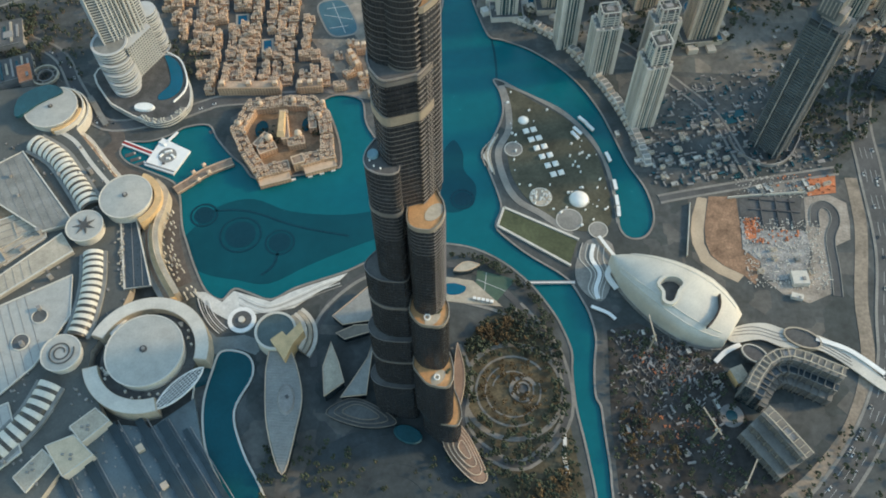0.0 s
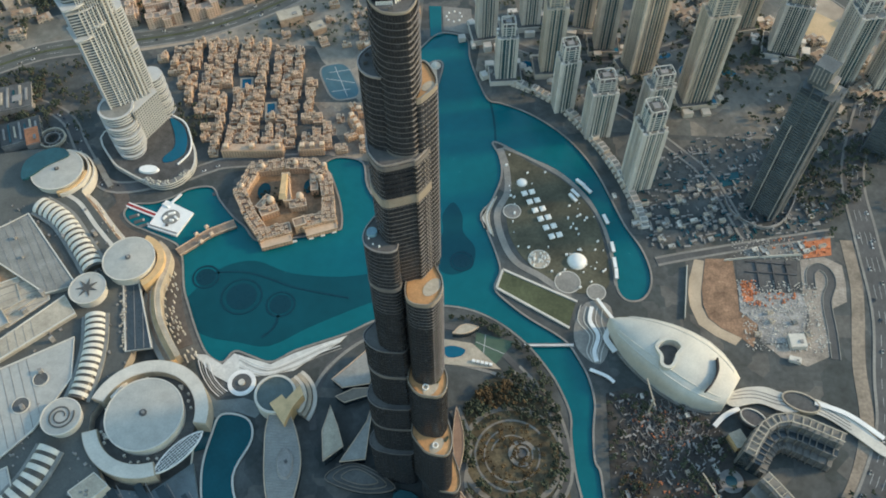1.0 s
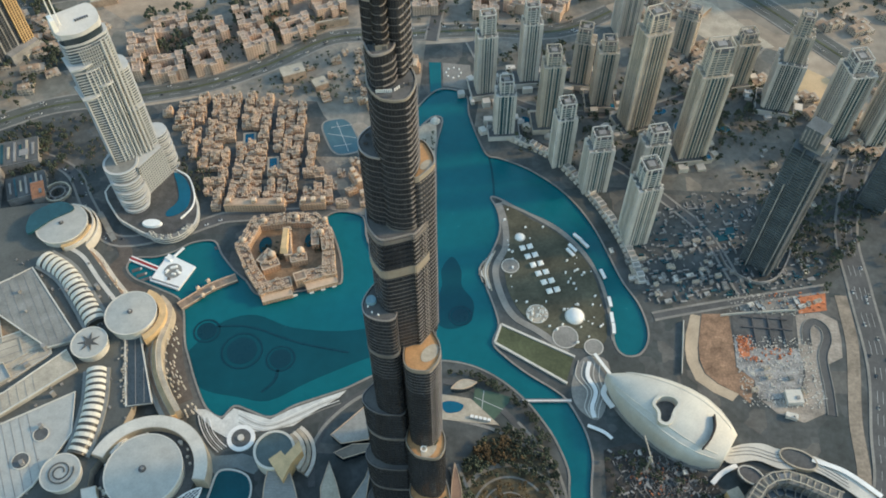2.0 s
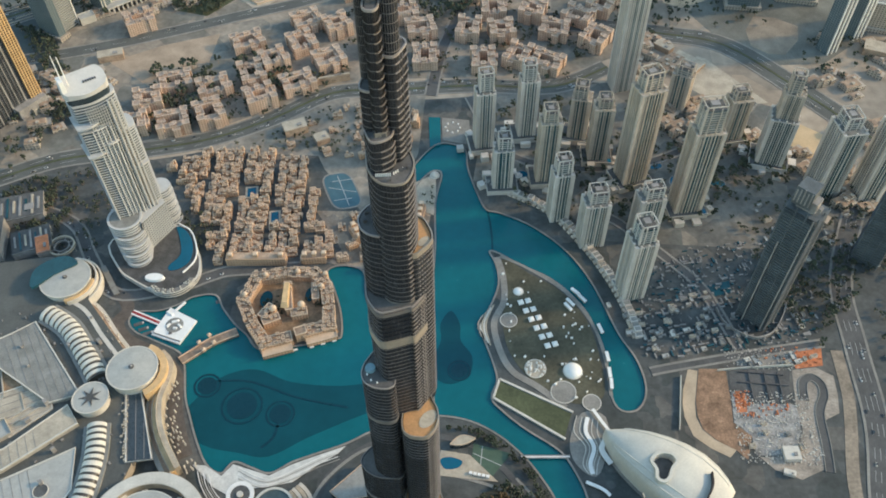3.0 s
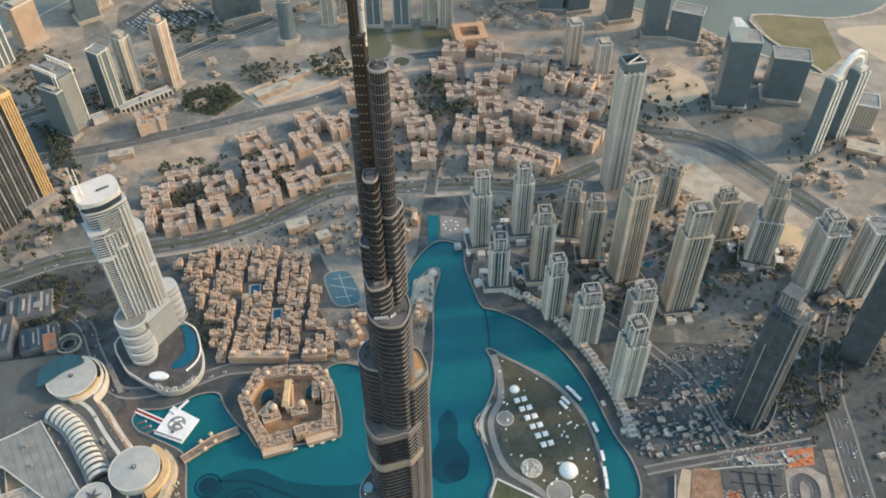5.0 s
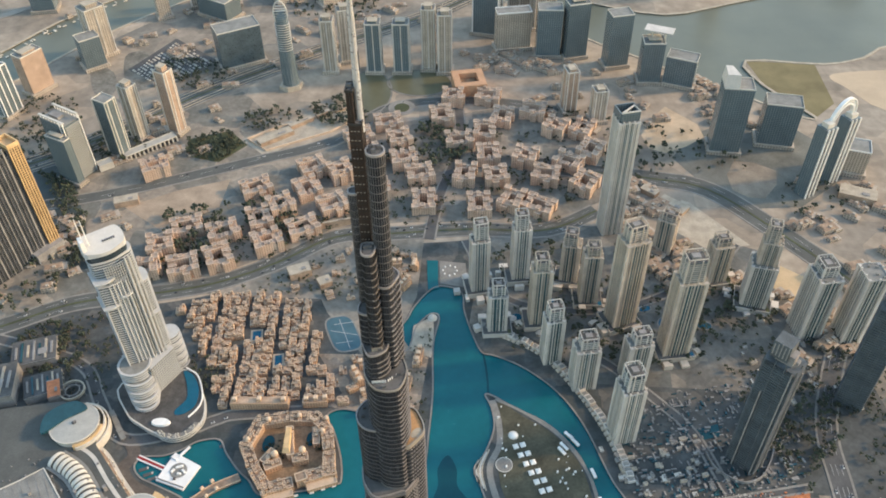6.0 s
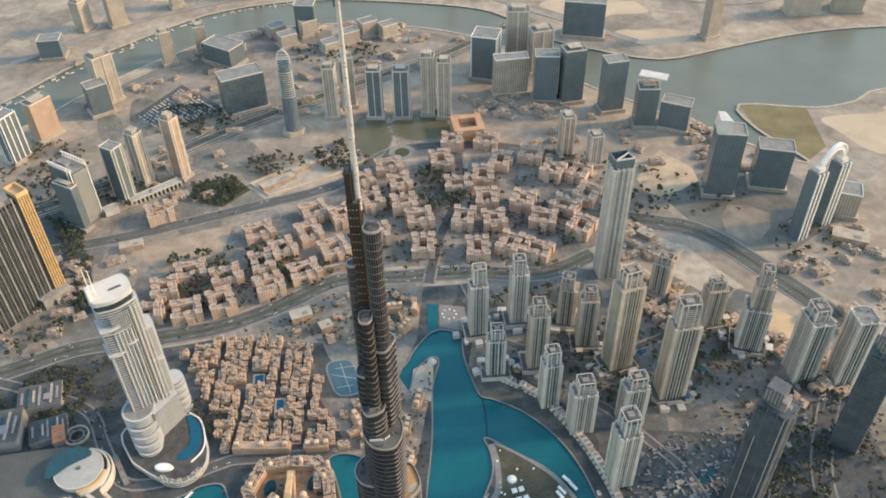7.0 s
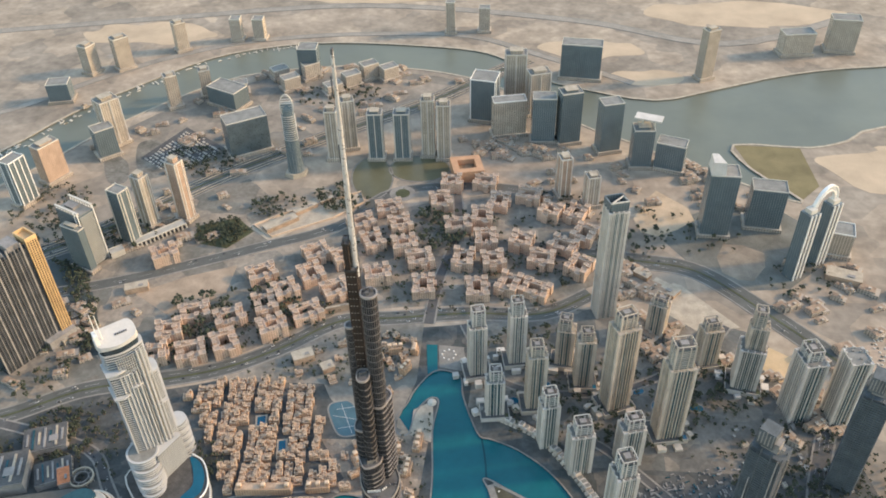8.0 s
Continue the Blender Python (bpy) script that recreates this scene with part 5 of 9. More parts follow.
for x, y, w, h in ((-262, -116, 7, 9), (-231, -150, 6, 8), (-238, -172, 5, 8)):
    t = thing("stair_hut", "small pale stair hut on the car deck", "hut")
    part("wall", box(BM(), x, y, 6, h + 2, w, 6, -50), ROOFTAN, t)
    part("roof", box(BM(), x, y, h + 2, h + 2.5, w + 0.6, 6.6, -50), COPING, t)
rq = random.Random(44)
bm = BM()
for k in range(90):
    p = Vector((rq.uniform(-330, -215), rq.uniform(-180, -95)))
    box(bm, p.x, p.y, 6, rq.uniform(6.6, 7.6), rq.uniform(0.8, 4), rq.uniform(0.8, 2), -50)
tagged(part("deck_gear", bm, CONC), "small pale plant gear and parked cars on the car deck", "gear", kind="stuff")
for pts, z, m, lab in (([(-350, -121), (-326, -109), (-302, -127), (-325, -149)], 18, mat("warm_box_roof", (0.58, 0.46, 0.32), 0.8, var=0.12, scale=0.08), "warm beige flat-roofed plant building"),
                       ([(-332, -101), (-312, -81), (-295, -93), (-316, -116)], 18, ROOFTAN, "tan flat-roofed plant building with rim"),
                       ([(-372, -152), (-352, -124), (-338, -134), (-356, -165)], 17, ROOFTAN, "tan flat-roofed plant building")):
    t = thing("plant_building", lab, "building")
    part("wall", prism(BM(), pts, 0, z), CREAM, t)
    part("roof", prism(BM(), pts, z, z + 0.5, 0.03), m, t)
    cx, cy = sum(p[0] for p in pts) / 4, sum(p[1] for p in pts) / 4
    for i in range(4):
        part("parapet", ribbon(BM(), [pts[i], pts[(i + 1) % 4]], 0.9, z, z + 1.3), CREAM, t)
    for k in range(3):
        part("roof_unit", box(BM(), cx + rnd.uniform(-6, 6), cy + rnd.uniform(-6, 6), z + 0.5, z + 2.2, 3, 2), CONC, t)

# curved lagoon with white rim
lag = curve_through([(-205, -8), (-178, -11), (-169, -33), (-181, -72), (-165, -112), (-138, -153), (-120, -200), (-150, -205), (-174, -155), (-201, -113), (-213, -68), (-211, -30)], 5, True)
tagged(part("lagoon", prism(BM(), lag, 0, 1.0), mat("dark_pool_water", (0.005, 0.075, 0.092), 0.2, var=0.12, scale=0.03, spec=0.3)), "dark teal curved ornamental pool", "pool", kind="structure")
tagged(part("pool_rim", ribbon(BM(), lag + lag[:1], 2.0, 0.02, 1.8), CREAM), "pale stone rim of the curved pool", "rim", kind="structure")
out = curve_through([(-228, -20), (-224, -70), (-214, -116), (-186, -165), (-160, -220)], 6)
tagged(part("garden_wall", ribbon(BM(), out, 1.4, 0.02, 2.4), CREAM), "pale curved garden wall", "wall", kind="structure")
tagged(part("reflecting_pool", prism(BM(), [(-226, -18), (-207, -12), (-213, -44), (-228, -50)], 0, 0.9), TEALGLASS), "dark teal reflecting pool", "pool", kind="structure")

# white stone plaza at the lake
t = thing("lake_steps", "white stone steps and zigzag terraces at the lake", "plaza", kind="structure")
pl = [(-250, 60), (-236, 60), (-216, 49), (-206, 63), (-187, 58), (-164, 52), (-142, 66), (-118, 77), (-86, 91), (-93, 82), (-115, 66), (-138, 46), (-160, 40), (-185, 36), (-205, 28), (-222, 36)]
part("paving", prism(BM(), pl, 0, 0.9), mat("white_stone_paving", (0.60, 0.585, 0.54), 0.75, var=0.16, scale=0.09, fine=0.5), t)
# darker stone colour on every second step edge, imitating riser shade
STEPSHADE = mat("step_shade_stone", (0.33, 0.315, 0.285), 0.8, var=0.15, scale=0.1)
for k in range(5):
    part("step", ribbon(BM(), curve_through([(-243 + k * 3.4, 53 - k * 1.0), (-236 + k * 3.2, 38 - k * 0.6), (-224 + k * 2.8, 22 + k * 0.6), (-212 + k * 2.0, 12 + k * 1.5)], 5), 0.8, 0.9, 1.5 + 0.3 * (k % 2), 0), STEPSHADE if k % 2 else WHITE, t)
for k in range(4):
    part("terrace_line", ribbon(BM(), curve_through([(-200 + k, 60 - k * 4.4), (-178, 50 - k * 3.6), (-160 - k, 48 - k * 3.0), (-138, 60 - k * 3.6), (-112, 76 - k * 3.8), (-96 + k * 2, 84 - k * 3)], 5), 0.7, 0.9, 1.3), STEPSHADE if k % 2 else WHITE, t)
low = [(-238, 6), (-226, -4), (-210, -12), (-190, -4), (-170, -10), (-166, -4), (-170, 8), (-186, 12), (-204, 9), (-214, 8), (-226, 18)]
tagged(part("lower_plaza", prism(BM(), low, 0, 0.6), mat("teal_grey_paving", (0.17, 0.19, 0.185), 0.8, var=0.2, scale=0.07, fine=0.5)), "teal grey paved court between mall and lagoon", "pavement", kind="structure")
t = thing("fountain_circle", "round dark planter in a white ring", "planter")
part("ring", ring(BM(), -191, 29, 10.5, 15, 0, 1.5), WHITE, t)
part("bed", prism(BM(), circle(-191, 29, 10.5, 24), 0, 1.2), DARKPAVE, t)
part("centre", prism(BM(), circle(-191, 29, 3.5, 16), 1.2, 3.0), CREAM, t)


# ---- base of the great tower: pavilions, garden, courts ----
def leaf_roof(a, b, bulge, z0, z1, m, label, lean=0.0):
    """A pointed leaf-shaped roof from a to b."""
    a, b = Vector(a), Vector(b)
    d = b - a
    q = Vector((-d.y, d.x)).normalized()
    left = [a + d * s + q * bulge * math.sin(math.pi * s) for s in np.linspace(0, 1, 11)]
    right = [a + d * s - q * (bulge * 0.55) * math.sin(math.pi * s) for s in np.linspace(1, 0, 11)][1:-1]
    t = thing("leaf_pavilion", label, "pavilion")
    pts = [tuple(p) for p in left + right]
    part("wall", prism(BM(), pts, 0, z0, 0.04), GLASS, t)
    part("roof", prism(BM(), [(p[0] + lean, p[1]) for p in pts], z0, z1, 0.08), m, t)
    part("rim", ribbon(BM(), pts + pts[:1], 0.6, z0, z1 + 0.5), COPING, t)
    return t


LEAFBROWN = mat("brown_zinc_roof", (0.20, 0.165, 0.13), 0.6, var=0.2, scale=0.08, fine=0.5)
SAILGREY = mat("pale_zinc_sail", (0.30, 0.29, 0.265), 0.6, var=0.18, scale=0.08, fine=0.5)
COPPER = mat("copper_pavilion", (0.34, 0.21, 0.14), 0.5, metal=0.3, var=0.2, scale=0.1)


def sail_roof(pts, z, m, label, nested=0, rimm=None, soft=True):
    """A smooth sail-shaped roof with a pale rim and, where asked, shells nested inside it."""
    pts = curve_through(pts, 5, True) if soft else list(pts)
    pts = pts if area(pts) > 0 else pts[::-1]
    t = thing("sail_pavilion", label, "pavilion")
    part("wall", prism(BM(), grow(pts, -0.8), 0, z), GLASS, t)
    cx, cy = sum(p[0] for p in pts) / len(pts), sum(p[1] for p in pts) / len(pts)
    for k in range(nested + 1):
        q = [(cx + (p[0] - cx) * (1 - 0.24 * k), cy + (p[1] - cy) * (1 - 0.24 * k)) for p in pts]
        part("shell", prism(BM(), q, z + 1.6 * k, z + 1.4 + 1.6 * k, 0.05), m, t)
        part("rim", rim(BM(), q, 0.3, 0.5, z + 1.0 + 1.6 * k, z + 1.9 + 1.6 * k), rimm or COPING, t)
    return t


sail_roof([(-148, 13), (-153, -18), (-151, -47), (-142, -92), (-121, -136), (-114, -92), (-113, -57), (-125, -21), (-140, 3)], 14, SAILGREY, "long grey crescent roof with fine seams")
t = thing("roof_pod", "grey oval roof island on the leaf roof", "roof")
part("shell", prism(BM(), circle(-128, -62, 9, 24, ry=17, turn=10), 15.3, 17.4, 0.2), CONC, t)
part("vent", box(BM(), -127, -60, 17.4, 18.9, 3, 3, 40), DARKCONC, t)
t = thing("roof_seams", "thin seams across the long grey roof", "roof", kind="stuff")
bm = BM()
crescent = grow(curve_through([(-140, 3), (-125, -21), (-113, -57), (-114, -92), (-121, -136), (-142, -92), (-151, -47), (-153, -18), (-148, 13)][::-1], 5, True), -1.5)
for k in range(48):
    y = 4 - k * 2.8
    xs = [x * 0.5 for x in range(-320, -210) if inside((x * 0.5, y), crescent)]
    if len(xs) > 3:
        box(bm, (xs[0] + xs[-1]) / 2, y, 15.4, 16.0, xs[-1] - xs[0], 0.45)
part("seam", bm, STEPSHADE, t)
sail_roof([(-91, 2), (-96, -26), (-91, -57), (-73, -41), (-81, -20)], 14, ROOFTAN, "pale pointed sail pavilion beside the great tower", soft=False)
sail_roof([(-75, -56), (-63, -34), (-52, -12), (-48, 12), (-50, -52)], 11, SAILGREY, "grey sail roof leaning on the great tower", soft=False)
sail_roof([(-94, 33), (-76, 52), (-60, 70), (-50, 52), (-54, 30), (-82, 24)], 10, SAILGREY, "grey sail roof behind the great tower", soft=False)
sail_roof([(-88, 14), (-70, 24), (-50, 26), (-52, 18), (-78, 8)], 9, LEAFBROWN, "brown sail roof behind the great tower", soft=False)
sail_roof([(-88, -72), (-68, -56), (-44, -60), (-18, -78), (-50, -84)], 7, DARKPAVE, "dark low leaf pavilion with nested bronze rims", 2, LEAFBROWN)
sail_roof([(36, -72), (50, -84), (62, -104), (72, -128), (60, -132), (38, -112), (28, -92)], 8, COPPER, "copper leaf entrance pavilion with nested shells", 3)
leaf_roof((38, 8), (42, -66), 7, 12, 14, COPPER, "copper leaf pavilion along the tower foot")
leaf_roof((30, 95), (58, 104), 7, 8, 9.5, ROOFTAN, "tan sail roof at the pool")
t = thing("round_hall", "round hall with dark glass roof and stone wall", "building")
part("wall", ring(BM(), -149, 10, 19, 21.5, 0, 20), CREAM, t)
part("roof", prism(BM(), circle(-149, 10, 19, 28), 0, 18.5), mat("grey_green_glass", (0.09, 0.12, 0.12), 0.4, var=0.2, scale=0.06), t)
part("stone_fin", prism(BM(), [(-152, -2), (-141, 8), (-136, 3), (-124, 20), (-119, 9), (-128, -5), (-134, -24)], 0, 23), SUNGOLD, t, "sunlit tan stone fin")
for k in range(4):
    part("terrace_step", ring(BM(), -149, 10, 22 + k * 5, 26 + k * 5, 0, 12 - 3 * k, -30, 60), CREAM if k % 2 else ROOFTAN, t)
t = thing("drop_off", "round teal glass canopy at the tower entrance", "canopy")
part("canopy", prism(BM(), circle(-6, -88, 15, 26, ry=9, turn=-20), 5, 6.5, 0.1), TEALGLASS, t)
for k in (-1, 0, 1):
    part("post", box(BM(), -6 + k * 9, -88, 0, 5, 1, 1), STEEL, t)
FORE = mat("dark_forecourt_stone", (0.045, 0.054, 0.056), 0.6, var=0.35, scale=0.03, fine=0.2)
tagged(part("forecourt", prism(BM(), circle(-10, -140, 95, 44, ry=62), 0.0, 0.3), FORE), "dark round paved forecourt", "pavement", kind="structure")
for r, w in ((30, 2.2), (42, 2.0), (56, 1.8), (70, 1.6)):
    tagged(part("paving_ring", ring(BM(), -14, -158, r, r + w, 0.3, 0.55, 10, 170), FORE), "curved paving band of the forecourt", "pavement", kind="structure")
# curved drives round the tower
arcs = [curve_through([(-108, -20), (-112, 20), (-95, 62), (-62, 92), (-20, 106), (22, 108), (62, 96), (95, 68), (118, 38)], 6),
        curve_through([(-118, 10), (-104, 48), (-70, 84), (-30, 100)], 6), curve_through([(20, 64), (48, 60), (80, 52), (112, 36)], 6)]
for k, a in enumerate(arcs):
    tagged(part("drive", ribbon(BM(), a, 7 if k == 0 else 3.5, 0.02, 0.4 + 0.06 * k), ASPH if k == 0 else PAVE), "curved drive round the tower foot", "road", kind="structure")
t = thing("tennis_court", "green tennis courts in a walled corner", "court", kind="structure")
part("surface", prism(BM(), [(54, 78), (56, 102), (98, 92), (76, 62)], 0, 0.5), mat("court_green", (0.075, 0.12, 0.085), 0.9, var=0.12, scale=0.1), t)
part("line", ribbon(BM(), [(56, 90), (87, 77)], 0.7, 0.5, 0.6), LINE, t)
part("line", ribbon(BM(), [(66, 99), (64, 72)], 0.7, 0.5, 0.6), LINE, t)
t = thing("swimming_pool", "bright blue rounded pool with pale deck", "pool")
part("deck", prism(BM(), [(18, 62), (20, 92), (52, 88), (84, 58), (50, 60)], 0, 0.8), ROOFTAN, t)
part("water", prism(BM(), curve_through([(20, 80), (30, 84), (44, 80), (40, 72), (26, 70)], 5, True), 0.8, 1.0), POOL, t)
for k in range(5):
    part("cabana", box(BM(), 54 + k * 4.6, 66 - k * 0.8, 0.8, 3.4, 3.6, 3.2, -8), WHITE, t)

# round garden
gx, gy = 96, -36
t = thing("round_garden", "round sunken garden with curved paths and a small tower", "garden", kind="structure")
part("lawn", prism(BM(), circle(gx, gy, 50, 40), 0, 0.37), mat("garden_soil", (0.11, 0.09, 0.055), 0.95, var=0.5, scale=0.06, fine=0.4), t)
for r, w, a0, a1 in ((48, 5, 0, 360), (36, 2.2, 40, 300), (27, 1.6, 120, 380), (20, 1.4, -40, 170)):
    part("path", ring(BM(), gx, gy, r, r + w, 0.35, 0.6, a0, a1), PAVE, t)
part("swirl", ring(BM(), gx + 10, gy + 2, 10, 14, 0.35, 1.4, 20, 300), PAVE, t)
part("swirl", ring(BM(), gx + 10, gy + 2, 5.5, 7.5, 0.35, 2.2, -60, 230), PAVE, t)
part("dark_pool", prism(BM(), circle(gx + 10, gy + 2, 4.5, 18), 0.35, 0.8), DARKPAVE, t)
tagged(part("park_ground", prism(BM(), [(46, 14), (66, 44), (100, 58), (126, 46), (146, 12), (148, -40), (156, -90), (168, -150), (172, -230), (60, -240), (70, -140), (44, -80), (50, -40)], 0.0, 0.25), mat("park_soil", (0.10, 0.085, 0.055), 0.95, var=0.45, scale=0.04, fine=0.3)), "dark planted park ground", "park", kind="structure")
tagged(part("white_path", ribbon(BM(), curve_through([(145, -70), (147, -85), (146, -100), (149, -118)], 5), 3.6, 0.25, 0.7), WHITE), "white curved park path", "path", kind="structure")
road("street", [(36, 10), (50, -25), (46, -70), (70, -100), (110, -110), (150, -60), (140, 10), (100, 60)], 6, "narrow garden drive", dashes=False)


# ---- trees ----
def clump(bm, x, y, z, r, rnd):
    """A ragged ball of foliage with six to eight uneven corners."""
    top = bm.verts.new((x + rnd.uniform(-0.3, 0.3) * r, y + rnd.uniform(-0.3, 0.3) * r, z + r * rnd.uniform(0.7, 1.1)))
    low = bm.verts.new((x, y, z - r * 0.7))
    n = 5
    mid = [bm.verts.new((x + r * rnd.uniform(0.7, 1.25) * math.cos(2 * math.pi * i / n + rnd.random()), y + r * rnd.uniform(0.7, 1.25) * math.sin(2 * math.pi * i / n + rnd.random() * 0.6), z + r * rnd.uniform(-0.35, 0.35))) for i in range(n)]
    for i in range(n):
        bm.faces.new((mid[i], mid[(i + 1) % n], top))
        bm.faces.new((mid[(i + 1) % n], mid[i], low))


def grove(poly, n, label, seed, material, size=(2.2, 4.2), holes=()):
    rnd = random.Random(seed)
    t = thing("trees", label, "trees", kind="stuff")
    crown, trunk = BM(), BM()
    xs, ys = [p[0] for p in poly], [p[1] for p in poly]
    made = 0
    for _ in range(n * 8):
        p = (rnd.uniform(min(xs), max(xs)), rnd.uniform(min(ys), max(ys)))
        if not inside(p, poly) or any((p[0] - hx) ** 2 + (p[1] - hy) ** 2 < hr * hr for hx, hy, hr in holes):
            continue
        r = rnd.uniform(*size)
        h = r * rnd.uniform(1.2, 1.7)
        box(trunk, p[0], p[1], 0, h, 0.5, 0.5, 0, 0.4)
        for k in range(6):
            a = rnd.uniform(0, 6.28)
            clump(crown, p[0] + r * 0.6 * math.cos(a), p[1] + r * 0.6 * math.sin(a), h + r * rnd.uniform(0, 0.8), r * rnd.uniform(0.35, 0.6), rnd)
        made += 1
        if made >= n:
            break
    tagged(part("crowns", crown, material, t), kind="stuff")
    tagged(part("trunks", trunk, BROWN, t), kind="stuff")


RUST = mat("rusty_foliage", (0.105, 0.068, 0.032), 0.95, var=0.5, scale=0.06, fine=0.4)
grove([(46, 10), (66, 44), (100, 58), (126, 46), (146, 12), (150, -60), (60, -70), (40, -30)], 230, "dense dark green park trees", 1, TREE, holes=((gx, gy, 40), ))
grove([(50, -75), (150, -60), (168, -150), (172, -230), (60, -240), (72, -140)], 330, "dense dark green park trees", 2, TREE)
grove([(54, 30), (90, 44), (110, 20), (70, 10)], 60, "rust-tinted park trees", 3, RUST)
grove([(95, -150), (150, -110), (150, -220), (90, -220)], 90, "rust-tinted park trees", 4, RUST)
grove(circle(gx, gy, 34, 20), 110, "low shrubs in the round garden", 5, RUST, (1.2, 2.4))
grove([(192, -40), (196, 30), (228, 40), (300, 10), (340, -60), (330, -230), (200, -230)], 360, "dark trees among low site buildings", 6, TREE, (1.8, 3.6))
grove([(200, -60), (230, -40), (260, -100), (210, -110)], 70, "brown shrubs on a dark plot", 7, RUST, (1.5, 3.0))
grove([(-150, -95), (-60, -95), (-70, -220), (-140, -220)], 120, "dark trees beside the forecourt", 8, TREE)
grove([(20, 118), (52, 122), (84, 106), (112, 84), (140, 42), (134, 40), (106, 80), (80, 98), (50, 114)], 110, "row of dark waterside trees", 9, TREE, (1.8, 3.0))
grove([(-320, 330), (-300, 400), (-350, 440), (-400, 420), (-360, 400)], 60, "dark trees beside the hotel", 10, TREE)
grove([(-505, 951), (-433, 982), (-389, 937), (-430, 882), (-495, 898)], 150, "dark garden trees", 11, TREE, (3, 5))
grove([(-460, 570), (-260, 640), (-180, 705), (-150, 760), (-300, 720), (-460, 640)], 170, "scattered dark street trees", 12, TREE, (2.5, 5))
grove([(-60, 700), (180, 735), (230, 830), (200, 1000), (-100, 1000), (-260, 860)], 330, "scattered dark street trees between low blocks", 13, TREE, (2.5, 5))
grove([(100, 460), (200, 420), (460, 430), (470, 640), (300, 700), (120, 650)], 260, "dark trees between tower blocks", 14, TREE, (2.2, 4.5))
grove([(-60, 280), (-12, 280), (-12, 500), (-60, 440)], 80, "palms and shrubs on the peninsula", 15, TREE, (1.6, 3))

grove([(-330, 700), (-260, 690), (-220, 730), (-300, 790), (-360, 760)], 60, "large dark tree clumps between low blocks", 16, TREE, (4, 8))
grove([(-120, 900), (-60, 880), (60, 890), (40, 1000), (-60, 1010)], 90, "large dark tree clumps between low blocks", 17, TREE, (4, 8))
grove([(-480, 570), (-360, 610), (-380, 760), (-480, 730)], 80, "large dark tree clumps between low blocks", 18, TREE, (4, 8))
grove([(-900, 480), (-620, 500), (-560, 560), (-620, 760), (-900, 760)], 260, "dark scrub and trees on sandy plots", 19, TREE, (3, 6))

for k, (x, y, r, ry, n) in enumerate(((-560, 430, 60, 50, 120), (-700, 380, 90, 50, 120), (-360, 1020, 60, 40, 70), (-560, 1180, 90, 60, 120), (-300, 1480, 110, 70, 120), (330, 900, 60, 60, 40), (620, 820, 60, 60, 40), (300, 520, 120, 90, 160), (420, 560, 80, 60, 90), (-820, 1000, 90, 80, 120), (150, 640, 80, 50, 70), (480, 360, 60, 70, 80))):
    grove(circle(x, y, r, 16, ry=ry), n, "scattered dark trees and scrub on city plots", 40 + k, TREE, (2.5, 5.5))

grove([(-330, 560), (-262, 596), (-180, 655), (-62, 672), (-50, 600), (-160, 548)], 150, "garden trees between sandstone houses", 60, TREE, (2, 3.6))
grove([(-760, 840), (-679, 818), (-637, 750), (-570, 610), (-600, 600), (-650, 710), (-726, 816)], 130, "dark trees beside the ribbed tower", 61, TREE, (3, 6))

# ---- park island ----
t = thing("island_lawn", "brown green lawn of the lake park", "lawn", kind="structure")
lawn = curve_through([(84, 366), (120, 345), (160, 318), (190, 276), (202, 230), (207, 182), (196, 162), (160, 160), (115, 193), (90, 240), (86, 309)], 4, True)
part("grass", prism(BM(), lawn, 0, 0.35), mat("dry_lawn", (0.088, 0.082, 0.055), 0.95, var=0.4, scale=0.03, fine=0.25), t)
part("promenade", ribbon(BM(), curve_through([(78, 370), (86, 340), (88, 300), (76, 265), (84, 225), (100, 196), (128, 178), (160, 152)], 6), 8, 0.02, 0.5), PAVE, t)
part("path", ribbon(BM(), curve_through([(82, 372), (120, 352), (165, 318), (196, 272), (209, 225), (213, 170)], 6), 4, 0.02, 0.5), PAVE, t)
for k in range(5):
    part("stair", ribbon(BM(), curve_through([(75 - k * 3.2, 292 - k * 4), (66 - k * 2.4, 262), (72 - k * 2.6, 232 + k * 3)], 5), 1.8, 0.02, 0.9 - k * 0.1), CREAM if k % 2 else ROOFTAN, t)
for k in range(6):
    for c in (0, 1):
        x, y = 109 + k * 6.4 + c * 9, 297 - k * 12.6 + c * 3
        tt = thing("market_tent", "small white square tent on the lawn", "tent", group="white tents in the park")
        part("frame", box(BM(), x, y, 0.35, 2.4, 6.0, 6.0, 20), CREAM, tt)
        part("canopy", box(BM(), x, y, 2.4, 4.2, 7.2, 7.2, 20, 0.55), WHITE, tt)
def dome(x, y, r, h, m, label, name="dome", ry=None):
    t = thing(name, label, "dome")
    bm = BM()
    rows = []
    for a in np.linspace(0, 85, 8):
        rr = math.cos(radians(a))
        rows.append([bm.verts.new((px, py, 0.3 + h * math.sin(radians(a)))) for px, py in circle(x, y, r * rr, 28, ry=(ry or r) * rr)])
    for p, q in zip(rows, rows[1:]):
        for i in range(28):
            bm.faces.new((p[i], p[(i + 1) % 28], q[(i + 1) % 28], q[i]))
    bm.faces.new(rows[-1])
    part("shell", bm, m, t, smooth=True)
    part("plinth", ring(BM(), x, y, r - 0.5, r + 1.2, 0.2, 0.9), CREAM, t)
    return t


